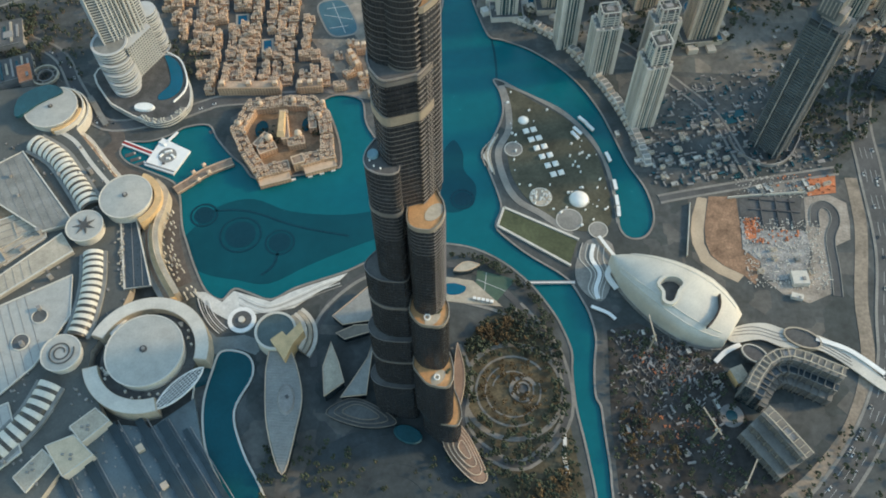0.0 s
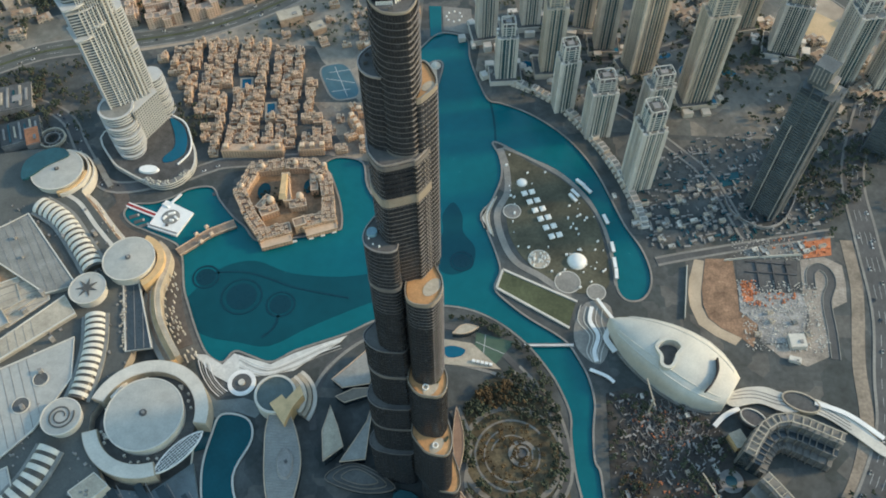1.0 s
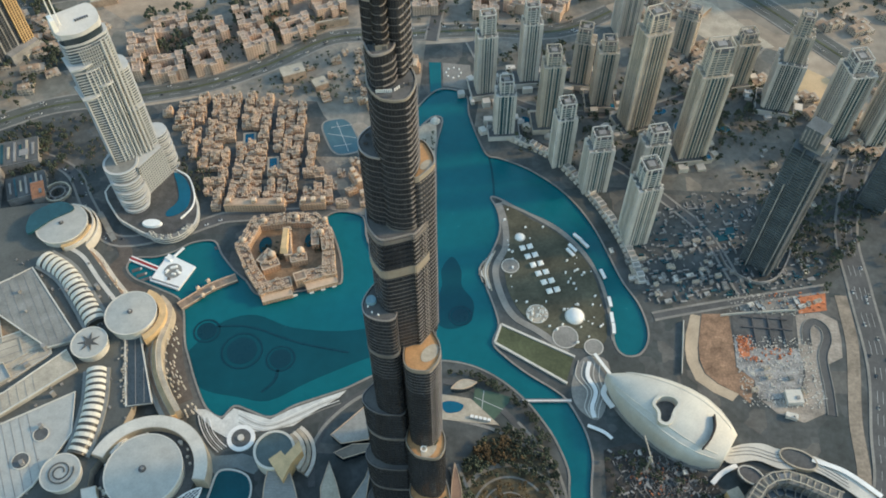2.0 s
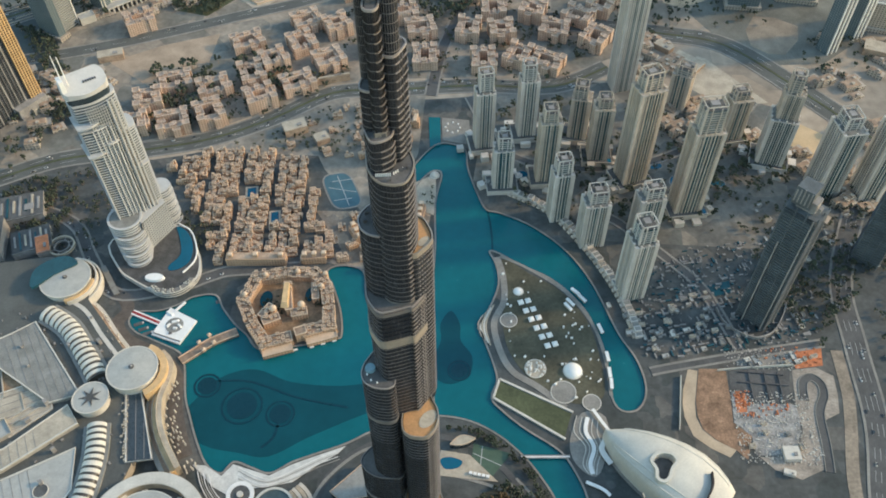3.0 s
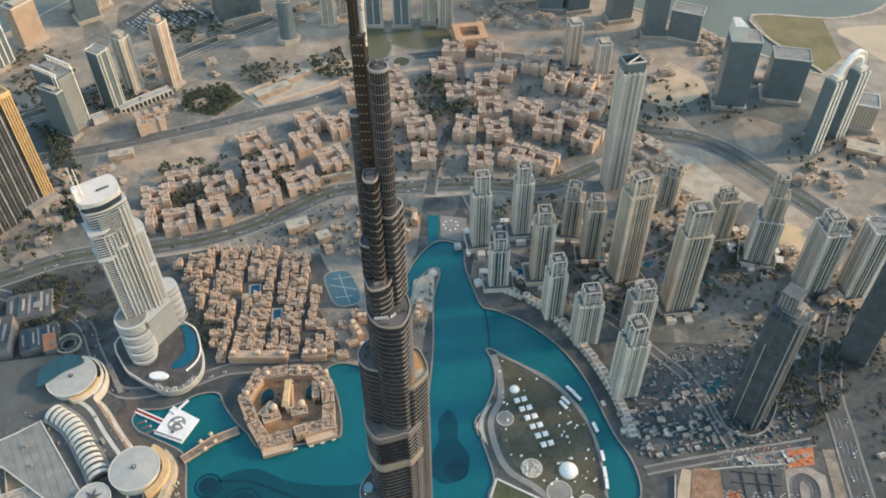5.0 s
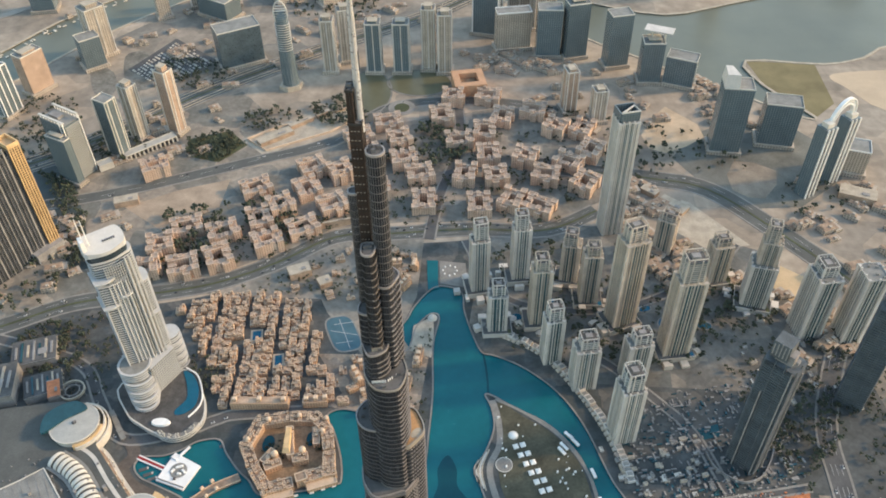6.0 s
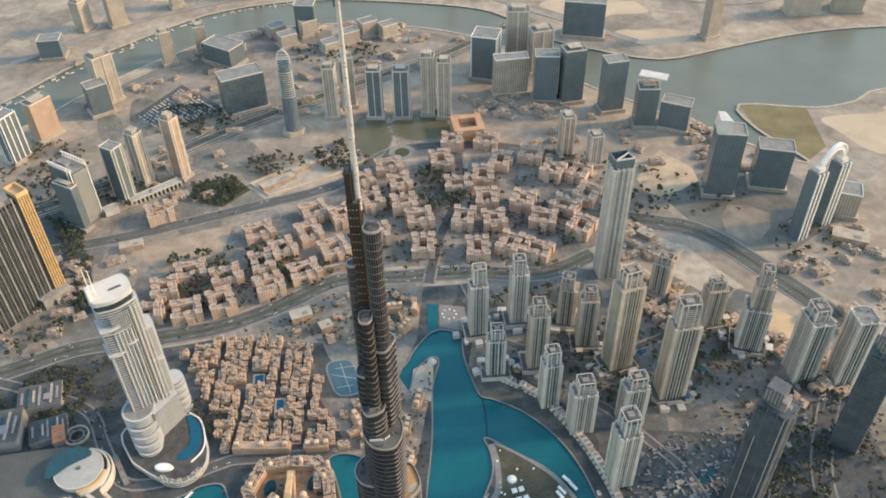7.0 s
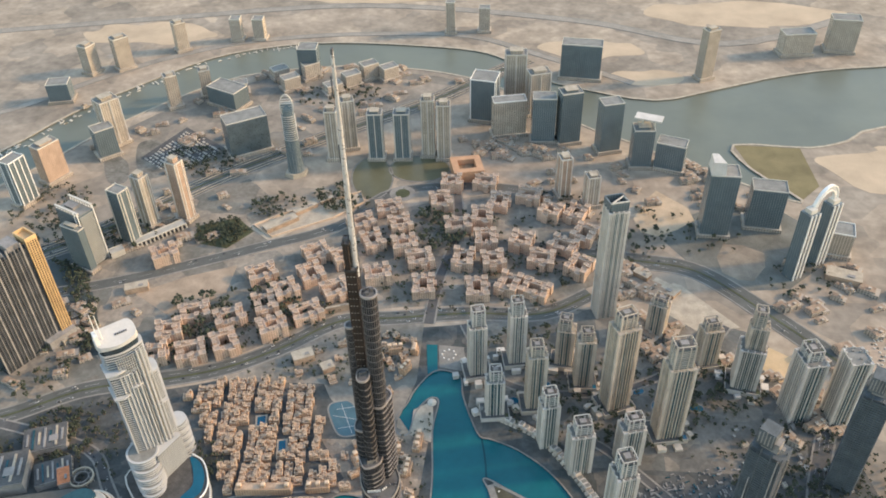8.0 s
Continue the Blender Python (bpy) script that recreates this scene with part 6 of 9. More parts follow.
dome(170, 201, 10.5, 7, WHITE, "smooth white event dome on the lawn")
dome(106, 315, 5.5, 3.5, WHITE, "small white dome tent")
for x, y, r, m, lab in ((94, 270, 11, PAVE, "round paved circle with lines"), (126, 202, 13, ROOFTAN, "round terrace with small parasols"), (158, 172, 15, PAVE, "round paved circle by the park gate"), (190, 160, 11, PAVE, "round paved circle by the park gate")):
    t = thing("round_terrace", lab, "terrace", kind="structure")
    part("paving", prism(BM(), circle(x, y, r, 28), 0, 0.6), m, t)
    part("rim", ring(BM(), x, y, r - 1, r, 0.6, 0.9), CREAM, t)
um = BM()
for k in range(40):
    a, r = rnd.uniform(0, 6.28), 12 * math.sqrt(rnd.random())
    box(um, 126 + r * math.cos(a), 202 + r * math.sin(a), 0.6, 3, 1.7, 1.7, rnd.uniform(0, 90), 0.6)
for k in range(90):
    p = (rnd.uniform(84, 205), rnd.uniform(165, 365))
    if inside(p, lawn) and not (100 < p[0] < 160 and 220 < p[1] < 310):
        s = rnd.uniform(0.8, 2.4)
        box(um, *p, 0.3, 0.5 + s, s * 1.5, s, rnd.uniform(0, 90), 0.2)
tagged(part("event_clutter", um, WHITE), "small white parasols and event gear in the park", "clutter", kind="stuff")
for x, y, a in ((186, 307, -50), (178, 317, -45), (171, 300, -50), (168, 293, -52), (206, 262, -70), (212, 222, -82), (213, 200, -86), (214, 185, -90)):
    t = thing("kiosk", "long white kiosk along the water", "kiosk", group="white waterside kiosks")
    part("body", box(BM(), x, y, 0.2, 3, 13, 3.2, a), CREAM, t)
    part("roof", box(BM(), x, y, 3, 3.5, 14, 4, a), WHITE, t)
t = thing("terrace_garden", "long dark green lawn terrace with white edge", "lawn", kind="structure")
part("lawn", prism(BM(), [(79, 161), (84, 183), (166, 144), (157, 114)], 0, 1.2), LAWN, t)
for a, b in (((77, 160), (84, 185)), ((84, 185), (168, 146)), ((77, 160), (158, 112))):
    part("edge", ribbon(BM(), [a, b], 2.6, 0, 2.2), CREAM, t)
part("water_basin", prism(BM(), [(162, 210), (168, 214), (172, 208), (166, 204)], 0.3, 0.8), POOL, t)
t = thing("footbridge", "thin white footbridge over the canal", "bridge")
part("deck", ribbon(BM(), [(108, 88), (162, 91)], 3.2, 0.4, 1.4), WHITE, t)
for s in (-1, 1):
    part("rail", ribbon(BM(), [(108, 88), (162, 91)], 0.4, 1.4, 2.5, s * 1.5), STEEL, t)
tagged(part("dark_plot", prism(BM(), [(194, 36), (226, 46), (306, 10), (330, -60), (400, -140), (380, -300), (206, -300), (193, -60)], 0.0, 0.12), mat("dark_soil", (0.055, 0.05, 0.045), 0.95, var=0.5, scale=0.04, fine=0.2)), "dark planted soil around low site buildings", "plot", kind="structure")
grove([(330, -130), (420, -60), (470, -40), (460, -200), (340, -260)], 160, "dark trees beside the boulevard", 31, TREE, (1.8, 3.6))
grove([(40, -90), (72, -140), (60, -230), (-60, -230), (-60, -110), (0, -120)], 90, "dark trees round the forecourt", 32, TREE, (1.6, 3.2))
grove([(470, 250), (600, 420), (580, 500), (480, 500), (420, 430), (400, 330)], 260, "dark trees between roads and towers", 33, TREE, (2.0, 4.0))
grove([(560, 560), (640, 420), (700, 300), (640, 100), (560, 100), (540, 300)], 220, "dark trees along the ring road", 34, TREE, (2.0, 4.0))
grove([(-560, 500), (-440, 520), (-440, 380), (-480, 330), (-600, 400)], 160, "dark trees around the western streets", 35, TREE, (2.0, 3.8))
grove([(160, 1080), (300, 1060), (480, 1000), (560, 930), (540, 900), (440, 890), (300, 900)], 110, "far dark trees below office towers", 36, TREE, (3, 6))
grove([(-300, 1060), (-230, 1110), (-215, 1060), (-160, 1040), (-200, 1000), (-250, 1000)], 90, "far dark trees round the pond", 37, TREE, (3, 6))
grove([(-820, 880), (-640, 860), (-560, 900), (-620, 960), (-800, 960)], 120, "far dark trees round western towers", 38, TREE, (3, 6))


# ---- hotel tower on the west side ----
HX, HY = -393.0, 387.0


def slab_plan(u0, u1, v0, v1, ang, round_l=0.0, round_r=0.0, bow=0.0):
    """Plan of a slab with bowed front and rounded ends, about the hotel's middle."""
    c, s = math.cos(radians(ang)), math.sin(radians(ang))
    pts = []
    for k in range(9):
        u = u0 + (u1 - u0) * k / 8
        pts.append((u, v0 - bow * math.sin(math.pi * k / 8)))
    if round_r:
        m, r = (v0 + v1) / 2, (v1 - v0) / 2
        pts += [(u1 + round_r * math.sin(radians(a)), m - r * math.cos(radians(a))) for a in range(20, 180, 20)]
    pts.append((u1, v1))
    pts.append((u0, v1))
    if round_l:
        m, r = (v0 + v1) / 2, (v1 - v0) / 2
        pts += [(u0 - round_l * math.sin(radians(a)), m + r * math.cos(radians(a))) for a in range(20, 180, 20)]
    return [(HX + c * u - s * v, HY + s * u + c * v) for u, v in pts]


HW = mat("hotel_white", (0.49, 0.485, 0.47), 0.6, var=0.08, scale=0.06)
HG = mat("hotel_glass", (0.07, 0.09, 0.10), 0.3, var=0.2, scale=0.08)


def hotel():
    t = thing("hotel_tower", "tall white balconied hotel tower with a sloped white crown", "building")
    A = 38.0

    def block(name, pts, z0, z1, floors=True, step=3.9):
        b = part(name, prism(BM(), grow(pts, -1.0), z0, z1), HG, t)
        if floors:
            bm = BM()
            prism(bm, pts, -0.5, 0.55)
            me = bpy.data.meshes.new("balcony_slab")
            bm.normal_update()
            bm.to_mesh(me)
            bm.free()
            me.materials.append(HW)
            z = z0 + step
            while z < z1 - 1:
                place("balcony_slab", me, b, pose(0, 0, z))
                z += step
        part("roof", prism(BM(), pts, z1, z1 + 1.2), HW, b)
        return b

    main = slab_plan(-21, 20, -12, 11, A, 5, 8, 4)
    block("main_slab", main, 40, 240)
    block("shoulder", slab_plan(-27, 10, -17, 10, A, 0, 0, 4), 50, 206)
    block("east_slab", slab_plan(14, 30, -12, 16, A, 0, 6, 2), 20, 186)
    # upright white piers
    c, s = math.cos(radians(A)), math.sin(radians(A))
    for u in (-26, -14, -9, -4, 1, 6, 14, 19, 24):
        v = -18.5 - 2.2 * math.sin(math.pi * min(1, max(0, (u + 24) / 48)))
        part("pier", box(BM(), HX + c * u - s * v, HY + s * u + c * v, 50, (172 if u < -20 else 206) if u < 10 else 240, 1.5, 2.4, A), HW, t)
    # dense lattice of piers on the middle of the front and on the east slab
    lat = BM()
    box(lat, 0, 0, 50, 236, 0.9, 1.6, A)
    me = bpy.data.meshes.new("lattice_pier")
    lat.to_mesh(me)
    lat.free()
    me.materials.append(HW)
    for u in np.arange(-12, 23, 2.7):
        v = -17.4 - 2.2 * math.sin(math.pi * min(1, max(0, (u + 24) / 48)))
        m = pose(HX + c * u - s * v, HY + s * u + c * v, 0)
        place("lattice_pier", me, t, m)
    # stepping white plates that cross the front
    for u0, u1, v0, z in ((-30, -8, -21, 172), (-29, -4, -20, 214), (-8, 10, -20.5, 182), (8, 34, -16, 130), (-30, 12, -22, 58)):
        part("cross_plate", prism(BM(), slab_plan(u0, u1, v0, 8, A, 0, 0, 3), z, z + 2.2), HW, t)
    # drum of stacked rounded balconies on the east side, with a lattice block in front
    dx, dy = -368.0, 414.0
    drum = part("balcony_drum", prism(BM(), circle(dx, dy, 14, 26), 0, 66), HG, t)
    for z in np.arange(4, 66, 4.2):
        part("balcony_ring", ring(BM(), dx, dy, 12.5, 15.5 + 0.8 * math.sin(z * 0.5), z - 0.7, z + 0.9, n=26), HW, drum)
    part("drum_roof", prism(BM(), circle(dx, dy, 14.5, 26), 66, 67.2), HW, drum)
    low = [(-398, 374), (-375, 353), (-355, 391), (-378, 411)]
    b = part("lattice_block", prism(BM(), grow(low, -0.8), 0, 60), HG, t)
    for z in np.arange(4, 60, 4.0):
        part("lattice_slab", rim(BM(), low, 2.0, 0.2, z - 0.6, z + 0.6), HW, b)
    part("lattice_roof", prism(BM(), low, 60, 61.2), HW, b)
    for (ax, ay), (bx, by) in zip(low[:2], low[1:3]):
        n = int(math.hypot(bx - ax, by - ay) / 3.4)
        for k in range(n + 1):
            part("lattice_post", box(BM(), ax + (bx - ax) * k / n, ay + (by - ay) * k / n, 0, 61, 1.3, 1.3, A), HW, b)
    # crown: dark band and sloped white cap
    part("crown_band", prism(BM(), slab_plan(-19, 17, -11.5, 10, A, 6, 7, 4), 241.2, 250), GLASS, t, "dark glazed crown band")
    top = slab_plan(-20, 17, -12.5, 11, A, 7, 8, 4)
    bm = BM()
    lo = [bm.verts.new((x, y, 250)) for x, y in top]
    hi = [bm.verts.new((x, y, 253 + 17 * ((y - HY) * c - (x - HX) * s + 20) / 34)) for x, y in top]
    n = len(top)
    for i in range(n):
        bm.faces.new((lo[i], lo[(i + 1) % n], hi[(i + 1) % n], hi[i]))
    bm.faces.new(hi)
    bm.faces.new(lo[::-1])
    bmesh.ops.recalc_face_normals(bm, faces=bm.faces)
    part("crown_cap", bm, HW, t, "sloped white crown roof")
    bars = BM()
    for k in range(6):
        u, v = 0 + k * 2.6, -3
        box(bars, HX + c * u - s * v, HY + s * u + c * v, 261, 262.6, 1.5, 2.6, A)
    part("sign_bars", bars, DARKCONC, t, "row of small dark sign bars")
    for k in (0, 1):
        u = -21 + k * 5
        part("mast", box(BM(), HX + c * u + s * 2, HY + s * u - c * 2, 246, 305 - 4 * k, 1.7, 1.7, A, 0.5), WHITE, t, "white twin mast")
    part("mast_base", box(BM(), HX + c * -23 + s * 2, HY + s * -23 - c * 2, 248, 274, 5, 12, A), WHITE, t)
    # stacked round balconies at the foot
    for k, (d, r, z0, z1) in enumerate(((0, 22, 0, 63), (10, 21, 0, 48), (19, 20, 0, 36), (28, 19, 0, 25), (38, 17, 0, 14))):
        x, y = -398 + d * 0.3, 360 - d * 0.6
        b = part("round_terrace", prism(BM(), circle(x, y, r - 1.2, 30), z0, z1), HG, t)
        for z in range(int(z1), 2, -4):
            part("terrace_edge", ring(BM(), x, y, r - 3, r, z - 0.8, z + 0.9, n=30), HW, b)
        part("terrace_roof", prism(BM(), circle(x, y, r - 3, 30), z1 - 0.5, z1 + 0.2), ROOFGREY, b)
    # podium with pool
    pod = curve_through([(-432, 366), (-410, 320), (-386, 302), (-355, 287), (-328, 284), (-308, 302), (-305, 326), (-317, 358), (-347, 395)], 4, True)
    pb = part("podium", prism(BM(), pod, 0, 10), HG, t)
    for z in (2.6, 6.0, 9.4):
        part("podium_edge", rim(BM(), pod, 1.4, 0.9, z, z + 1.0), CREAM, pb)
    part("podium_deck", prism(BM(), pod, 10, 10.5, 0.03), mat("podium_paving", (0.085, 0.08, 0.075), 0.9, var=0.35, scale=0.08), t)
    part("pool", prism(BM(), curve_through([(-352, 392), (-336, 384), (-323, 362), (-320, 336), (-330, 322), (-342, 318), (-345, 326), (-335, 345), (-342, 370)], 4, True), 10.5, 11.2), POOL, t, "crescent blue pool")
    part("pool_rim", ribbon(BM(), curve_through([(-350, 397), (-330, 384), (-316, 356), (-314, 334), (-324, 315)], 6), 1.6, 10.5, 12.5), WHITE, t)
    part("pod_roof", prism(BM(), circle(-358, 305, 13, 24, ry=6.5), 10.5, 13.5, 0.1), WHITE, t, "white oval pod roof")
    part("terrace_arc", ring(BM(), -338, 312, 24, 31, 0, 12, 225, 350), HG, t)
    for z in (3.5, 7.5, 11.2):
        part("terrace_arc_edge", ring(BM(), -338, 312, 30, 32, z, z + 1.0, 225, 350), CREAM, t)
    part("terrace_arc_deck", ring(BM(), -338, 312, 25, 31, 12, 12.6, 226, 349), PAVE, t)
    bm = BM()
    for k in range(40):
        a, r = radians(rnd.uniform(228, 346)), rnd.uniform(25, 32)
        box(bm, -338 + r * math.cos(a), 312 + r * math.sin(a), 12.6, 14.5, 1.6, 1.6, rnd.uniform(0, 90), 0.4)
    tagged(part("deck_furniture", bm, CREAM, t), kind="stuff")


hotel()

# ---- island souk ----
def souk():
    t = thing("souk", "sandstone souk with domes, turrets and two courtyards", "building")
    A = 13.0
    c, s = math.cos(radians(A)), math.sin(radians(A))
    X, Y = -172.0, 272.0

    def P(u, v):
        return (X + c * u - s * v, Y + s * u + c * v)

    def wing(u, v, w, d, h, ang=0.0):
        x, y = P(u, v)
        b = part("wing", box(BM(), x, y, 0, h, w, d, A + ang), SANDSTONE, t)
        part("wing_roof", box(BM(), x, y, h, h + 0.4, w - 1, d - 1, A + ang), SANDROOF, b)
        for k in range(max(2, int(w * d / 70))):
            uu, vv = rnd.uniform(-w / 2 + 2, w / 2 - 2), rnd.uniform(-d / 2 + 2, d / 2 - 2)
            a = radians(A + ang)
            part("roof_turret", box(BM(), x + math.cos(a) * uu - math.sin(a) * vv, y + math.sin(a) * uu + math.cos(a) * vv, h, h + rnd.uniform(2, 6), rnd.uniform(3, 6), rnd.uniform(3, 6), A + ang), SANDSTONE, b)
        return b

    # ring of wings along the outline of the island
    ringp = [(-202, 206), (-167, 219), (-152, 226), (-116, 240), (-122, 275), (-130, 308), (-152, 332), (-192, 330), (-233, 320), (-246, 274), (-228, 240)]
    cx, cy = -180, 272
    for k, (p, q) in enumerate(zip(ringp, ringp[1:] + ringp[:1])):
        if k == 1:
            continue
        a, b = Vector(p), Vector(q)
        d = (b - a).normalized()
        n = Vector((-d.y, d.x))
        L = (b - a).length
        ang = math.degrees(math.atan2(d.y, d.x))
        h = (11, 0, 12, 13, 13, 12, 12, 12, 12, 11, 11)[k]
        m = (a + b) / 2 + n * 8
        w_ = topped("wing", m.x, m.y, 0, h, L + 3, 15, ang, SANDSTONE, t)
        for j in range(int(L / 5.2)):
            for row in (2.0, 8.0, 13.5):
                if rnd.random() < 0.2:
                    continue
                z = a + d * (2.5 + j * 5.2 + rnd.uniform(-0.7, 0.7)) + n * (row + rnd.uniform(-0.8, 0.8))
                topped("roof_turret", z.x, z.y, h - 1, h + rnd.uniform(0.8, 4.0), rnd.uniform(2.4, 4.6), rnd.uniform(2.4, 4.2), ang, SANDSTONE, w_)
        if k in (0, 2):
            z = (a + b) / 2 - n * 4.5
            topped("quay_hall", z.x, z.y, 0, 7, L - 1, 9, ang, SANDSTONE, t, COPING)
    topped("gatehouse", -158, 232, 0, 16, 14, 12, 24, SANDSTONE, t)
    for x, y, w, d, h, ang in ((-182, 284, 9, 44, 15, 12), (-206, 262, 10, 22, 12, -30), (-165, 262, 20, 12, 12, 15), (-198, 250, 22, 11, 12, 28), (-150, 296, 9, 26, 11, 10)):
        b_ = topped("inner_wing", x, y, 0, h, w, d, ang, SANDSTONE, t)
        for j in range(5):
            topped("roof_turret", x + rnd.uniform(-w, w) * 0.4, y + rnd.uniform(-d, d) * 0.4, h - 1, h + rnd.uniform(1, 3.5), 3.2, 3.2, ang, SANDSTONE, b_)
    part("island_paving", prism(BM(), grow(ringp, -2), 0, 1.0), BROWN, t)
    for k in range(5):
        part("quay_boat", box(BM(), -176 + k * 13 + (6 if k > 1 else 0), 209 + k * 5.2, -1.4, 0.4, 5.5, 2.2, 21, 0.15), WHITE, t)
    part("spine_vault", prism(BM(), [(-188, 264), (-178, 264), (-182, 304), (-190, 304)], 15, 20, 0.25), SUNGOLD, t, "tan vaulted spine roof")
    for x, y, r in ((-197, 262, 4.6), (-163, 270, 4.6), (-142, 300, 3.4), (-216, 314, 3.6), (-176, 322, 3.4), (-140, 320, 3.2), (-236, 282, 3.2)):
        part("drum", prism(BM(), circle(x, y, r, 16), 0, 16), SANDSTONE, t)
        bm = BM()
        rows = [[bm.verts.new((px, py, 16 + r * math.sin(radians(a)))) for px, py in circle(x, y, r * math.cos(radians(a)), 16)] for a in (0, 25, 50, 75)]
        for p, q in zip(rows, rows[1:]):
            for i in range(16):
                bm.faces.new((p[i], p[(i + 1) % 16], q[(i + 1) % 16], q[i]))
        bm.faces.new(rows[-1])
        part("dome", bm, COPING, t)
    for x, y, r, ry in ((-212, 286, 8, 13), (-158, 296, 6, 11)):
        part("court_pool", prism(BM(), circle(x, y, r, 18, ry=ry), 1.0, 1.4), DEEP, t)


souk()
grove(circle(-200, 272, 18, 12), 40, "courtyard palms of the souk", 21, TREE, (1.4, 2.6))
grove(circle(-148, 284, 14, 12), 26, "courtyard palms of the souk", 22, TREE, (1.4, 2.6))


# ---- old town quarter ----
def masses(name, boxes, material, parent, roof, cap):
    """Several flat-roofed masses with copings, joined into one part."""
    bm = BM()
    for x, y, z0, z1, w, d in boxes:
        e = min(0.7, w * 0.16, d * 0.16)
        rows = [[bm.verts.new((x + u * (w / 2 - k), y + v * (d / 2 - k), z)) for u, v in ((-1, -1), (1, -1), (1, 1), (-1, 1))] for k, z in ((0, z0), (0, z1 - 0.6), (-0.2, z1 - 0.6), (-0.2, z1), (e, z1), (e, z1 - 0.9))]
        for k, (p, q) in enumerate(zip(rows, rows[1:])):
            for n in range(4):
                bm.faces.new((p[n], p[(n + 1) % 4], q[(n + 1) % 4], q[n])).material_index = 0 if k == 0 else 1
        bm.faces.new(rows[-1]).material_index = 2
    ob = part(name, bm, material, parent)
    ob.data.materials.append(cap)
    ob.data.materials.append(roof)
    return ob


def town_house(seed, w, d, h):
    """Flat-roofed house in two or three stepped wings with parapets, roof rooms and a wind tower."""
    rnd = random.Random(seed)
    t = thing("town_house", "sandstone flat-roofed town house with roof rooms", "house", group="old town houses")
    k = rnd.uniform(0.42, 0.58)
    masses("body", [(-w * (1 - k) / 2, 0, 0, h, w * k, d), (w * k / 2, -d * 0.14, 0, h - rnd.uniform(2, 3.5), w * (1 - k), d * 0.72), (w * k / 2, d * 0.36, 0, h - rnd.uniform(4, 5), w * (1 - k), d * 0.28)] + [(rnd.uniform(-0.42, 0.42) * w, rnd.uniform(-0.42, 0.42) * d, h - 3.4, h + rnd.uniform(0.4, 1.8), rnd.uniform(2.0, 3.6), rnd.uniform(1.8, 3.2)) for _ in range(4)], SANDSTONE, t, SANDROOF, COPING)
    for _ in range(2):
        masses("roof_room", [(rnd.uniform(-0.4, 0.4) * w, rnd.uniform(-0.4, 0.4) * d, h - 3.4, h + rnd.uniform(0.6, 2.6), rnd.uniform(2.6, 4.6), rnd.uniform(2.4, 4.0))], SANDSTONE, t, SANDROOF, COPING)
    masses("wind_tower", [(-w * 0.36, -d * 0.34, h - 1, h + 4.0, 2.8, 2.8)], SANDSTONE, t, COPING, COPING)
    return t


protos = [town_house(1, 13, 11, 8), town_house(2, 14, 12, 9.5), town_house(3, 11, 13, 7), town_house(4, 15, 10, 10.5), town_house(5, 10, 13, 6), town_house(6, 13, 9, 11.5)]
used = set()
QUARTER = [(-402, 520), (-345, 545), (-188, 545), (-172, 430), (-128, 372), (-148, 352), (-292, 342), (-318, 400)]
rh = random.Random(11)
k = 0
for i in range(-2, 20):
    for j in range(-1, 18):
        u, v = i * 14.2 + 6.5 * ((i + 2) // 3), j * 12.4 + 4.0 * ((j + 1) // 5)
        x, y = -382 + u * 0.97 - v * 0.06 + rh.uniform(-1.2, 1.2), 340 + v + u * 0.05 + rh.uniform(-1.2, 1.2)
        if not inside((x, y), QUARTER) or rh.random() < 0.05:
            continue
        if abs(x + 227) < 13 and abs(y - 425) < 17 or abs(x + 268) < 13 and abs(y - 470) < 15 or abs(x + 300) < 10 and abs(y - 400) < 10:
            continue
        src = rh.choice(protos)
        m = pose(x, y, 0, 0, 0, 8 + rh.choice((0, 90, 180, 270)) + rh.uniform(-3, 3))
        if src in used:
            copy_thing(src, m)
        else:
            src.matrix_basis = m
            used.add(src)
        k += 1
for x, y, w, d in ((-227, 425, 10, 18), (-268, 470, 12, 16)):
    t = thing("court_pool", "blue courtyard pool among sandstone houses", "pool")
    part("deck", box(BM(), x, y, 0, 0.8, w + 6, d + 6, 10), ROOFTAN, t)
    part("water", box(BM(), x, y, 0.8, 1.1, w, d, 10), POOL, t)
t = thing("sports_court", "blue green rounded sports court with white lines", "court", kind="structure")
court = circle(0, 0, 1, 40)
cp = [(-142 + 22 * math.copysign(abs(u) ** 0.55, u) * 0.87 + 34 * math.copysign(abs(v) ** 0.55, v) * -0.42, 480 + 22 * math.copysign(abs(u) ** 0.55, u) * 0.42 * 0.6 + 34 * math.copysign(abs(v) ** 0.55, v) * 0.92) for u, v in court]
part("surround", prism(BM(), grow(cp, 2.5), 0, 0.4), PAVE, t)
part("surface", prism(BM(), cp, 0, 0.5), mat("court_blue", (0.06, 0.13, 0.16), 0.85, var=0.15, scale=0.08), t)
for a, b in (((-152, 508), (-128, 452)), ((-161, 484), (-121, 478)), ((-158, 496), (-130, 503)), ((-150, 460), (-126, 466))):
    part("line", ribbon(BM(), [a, b], 0.7, 0.5, 0.62), LINE, t)
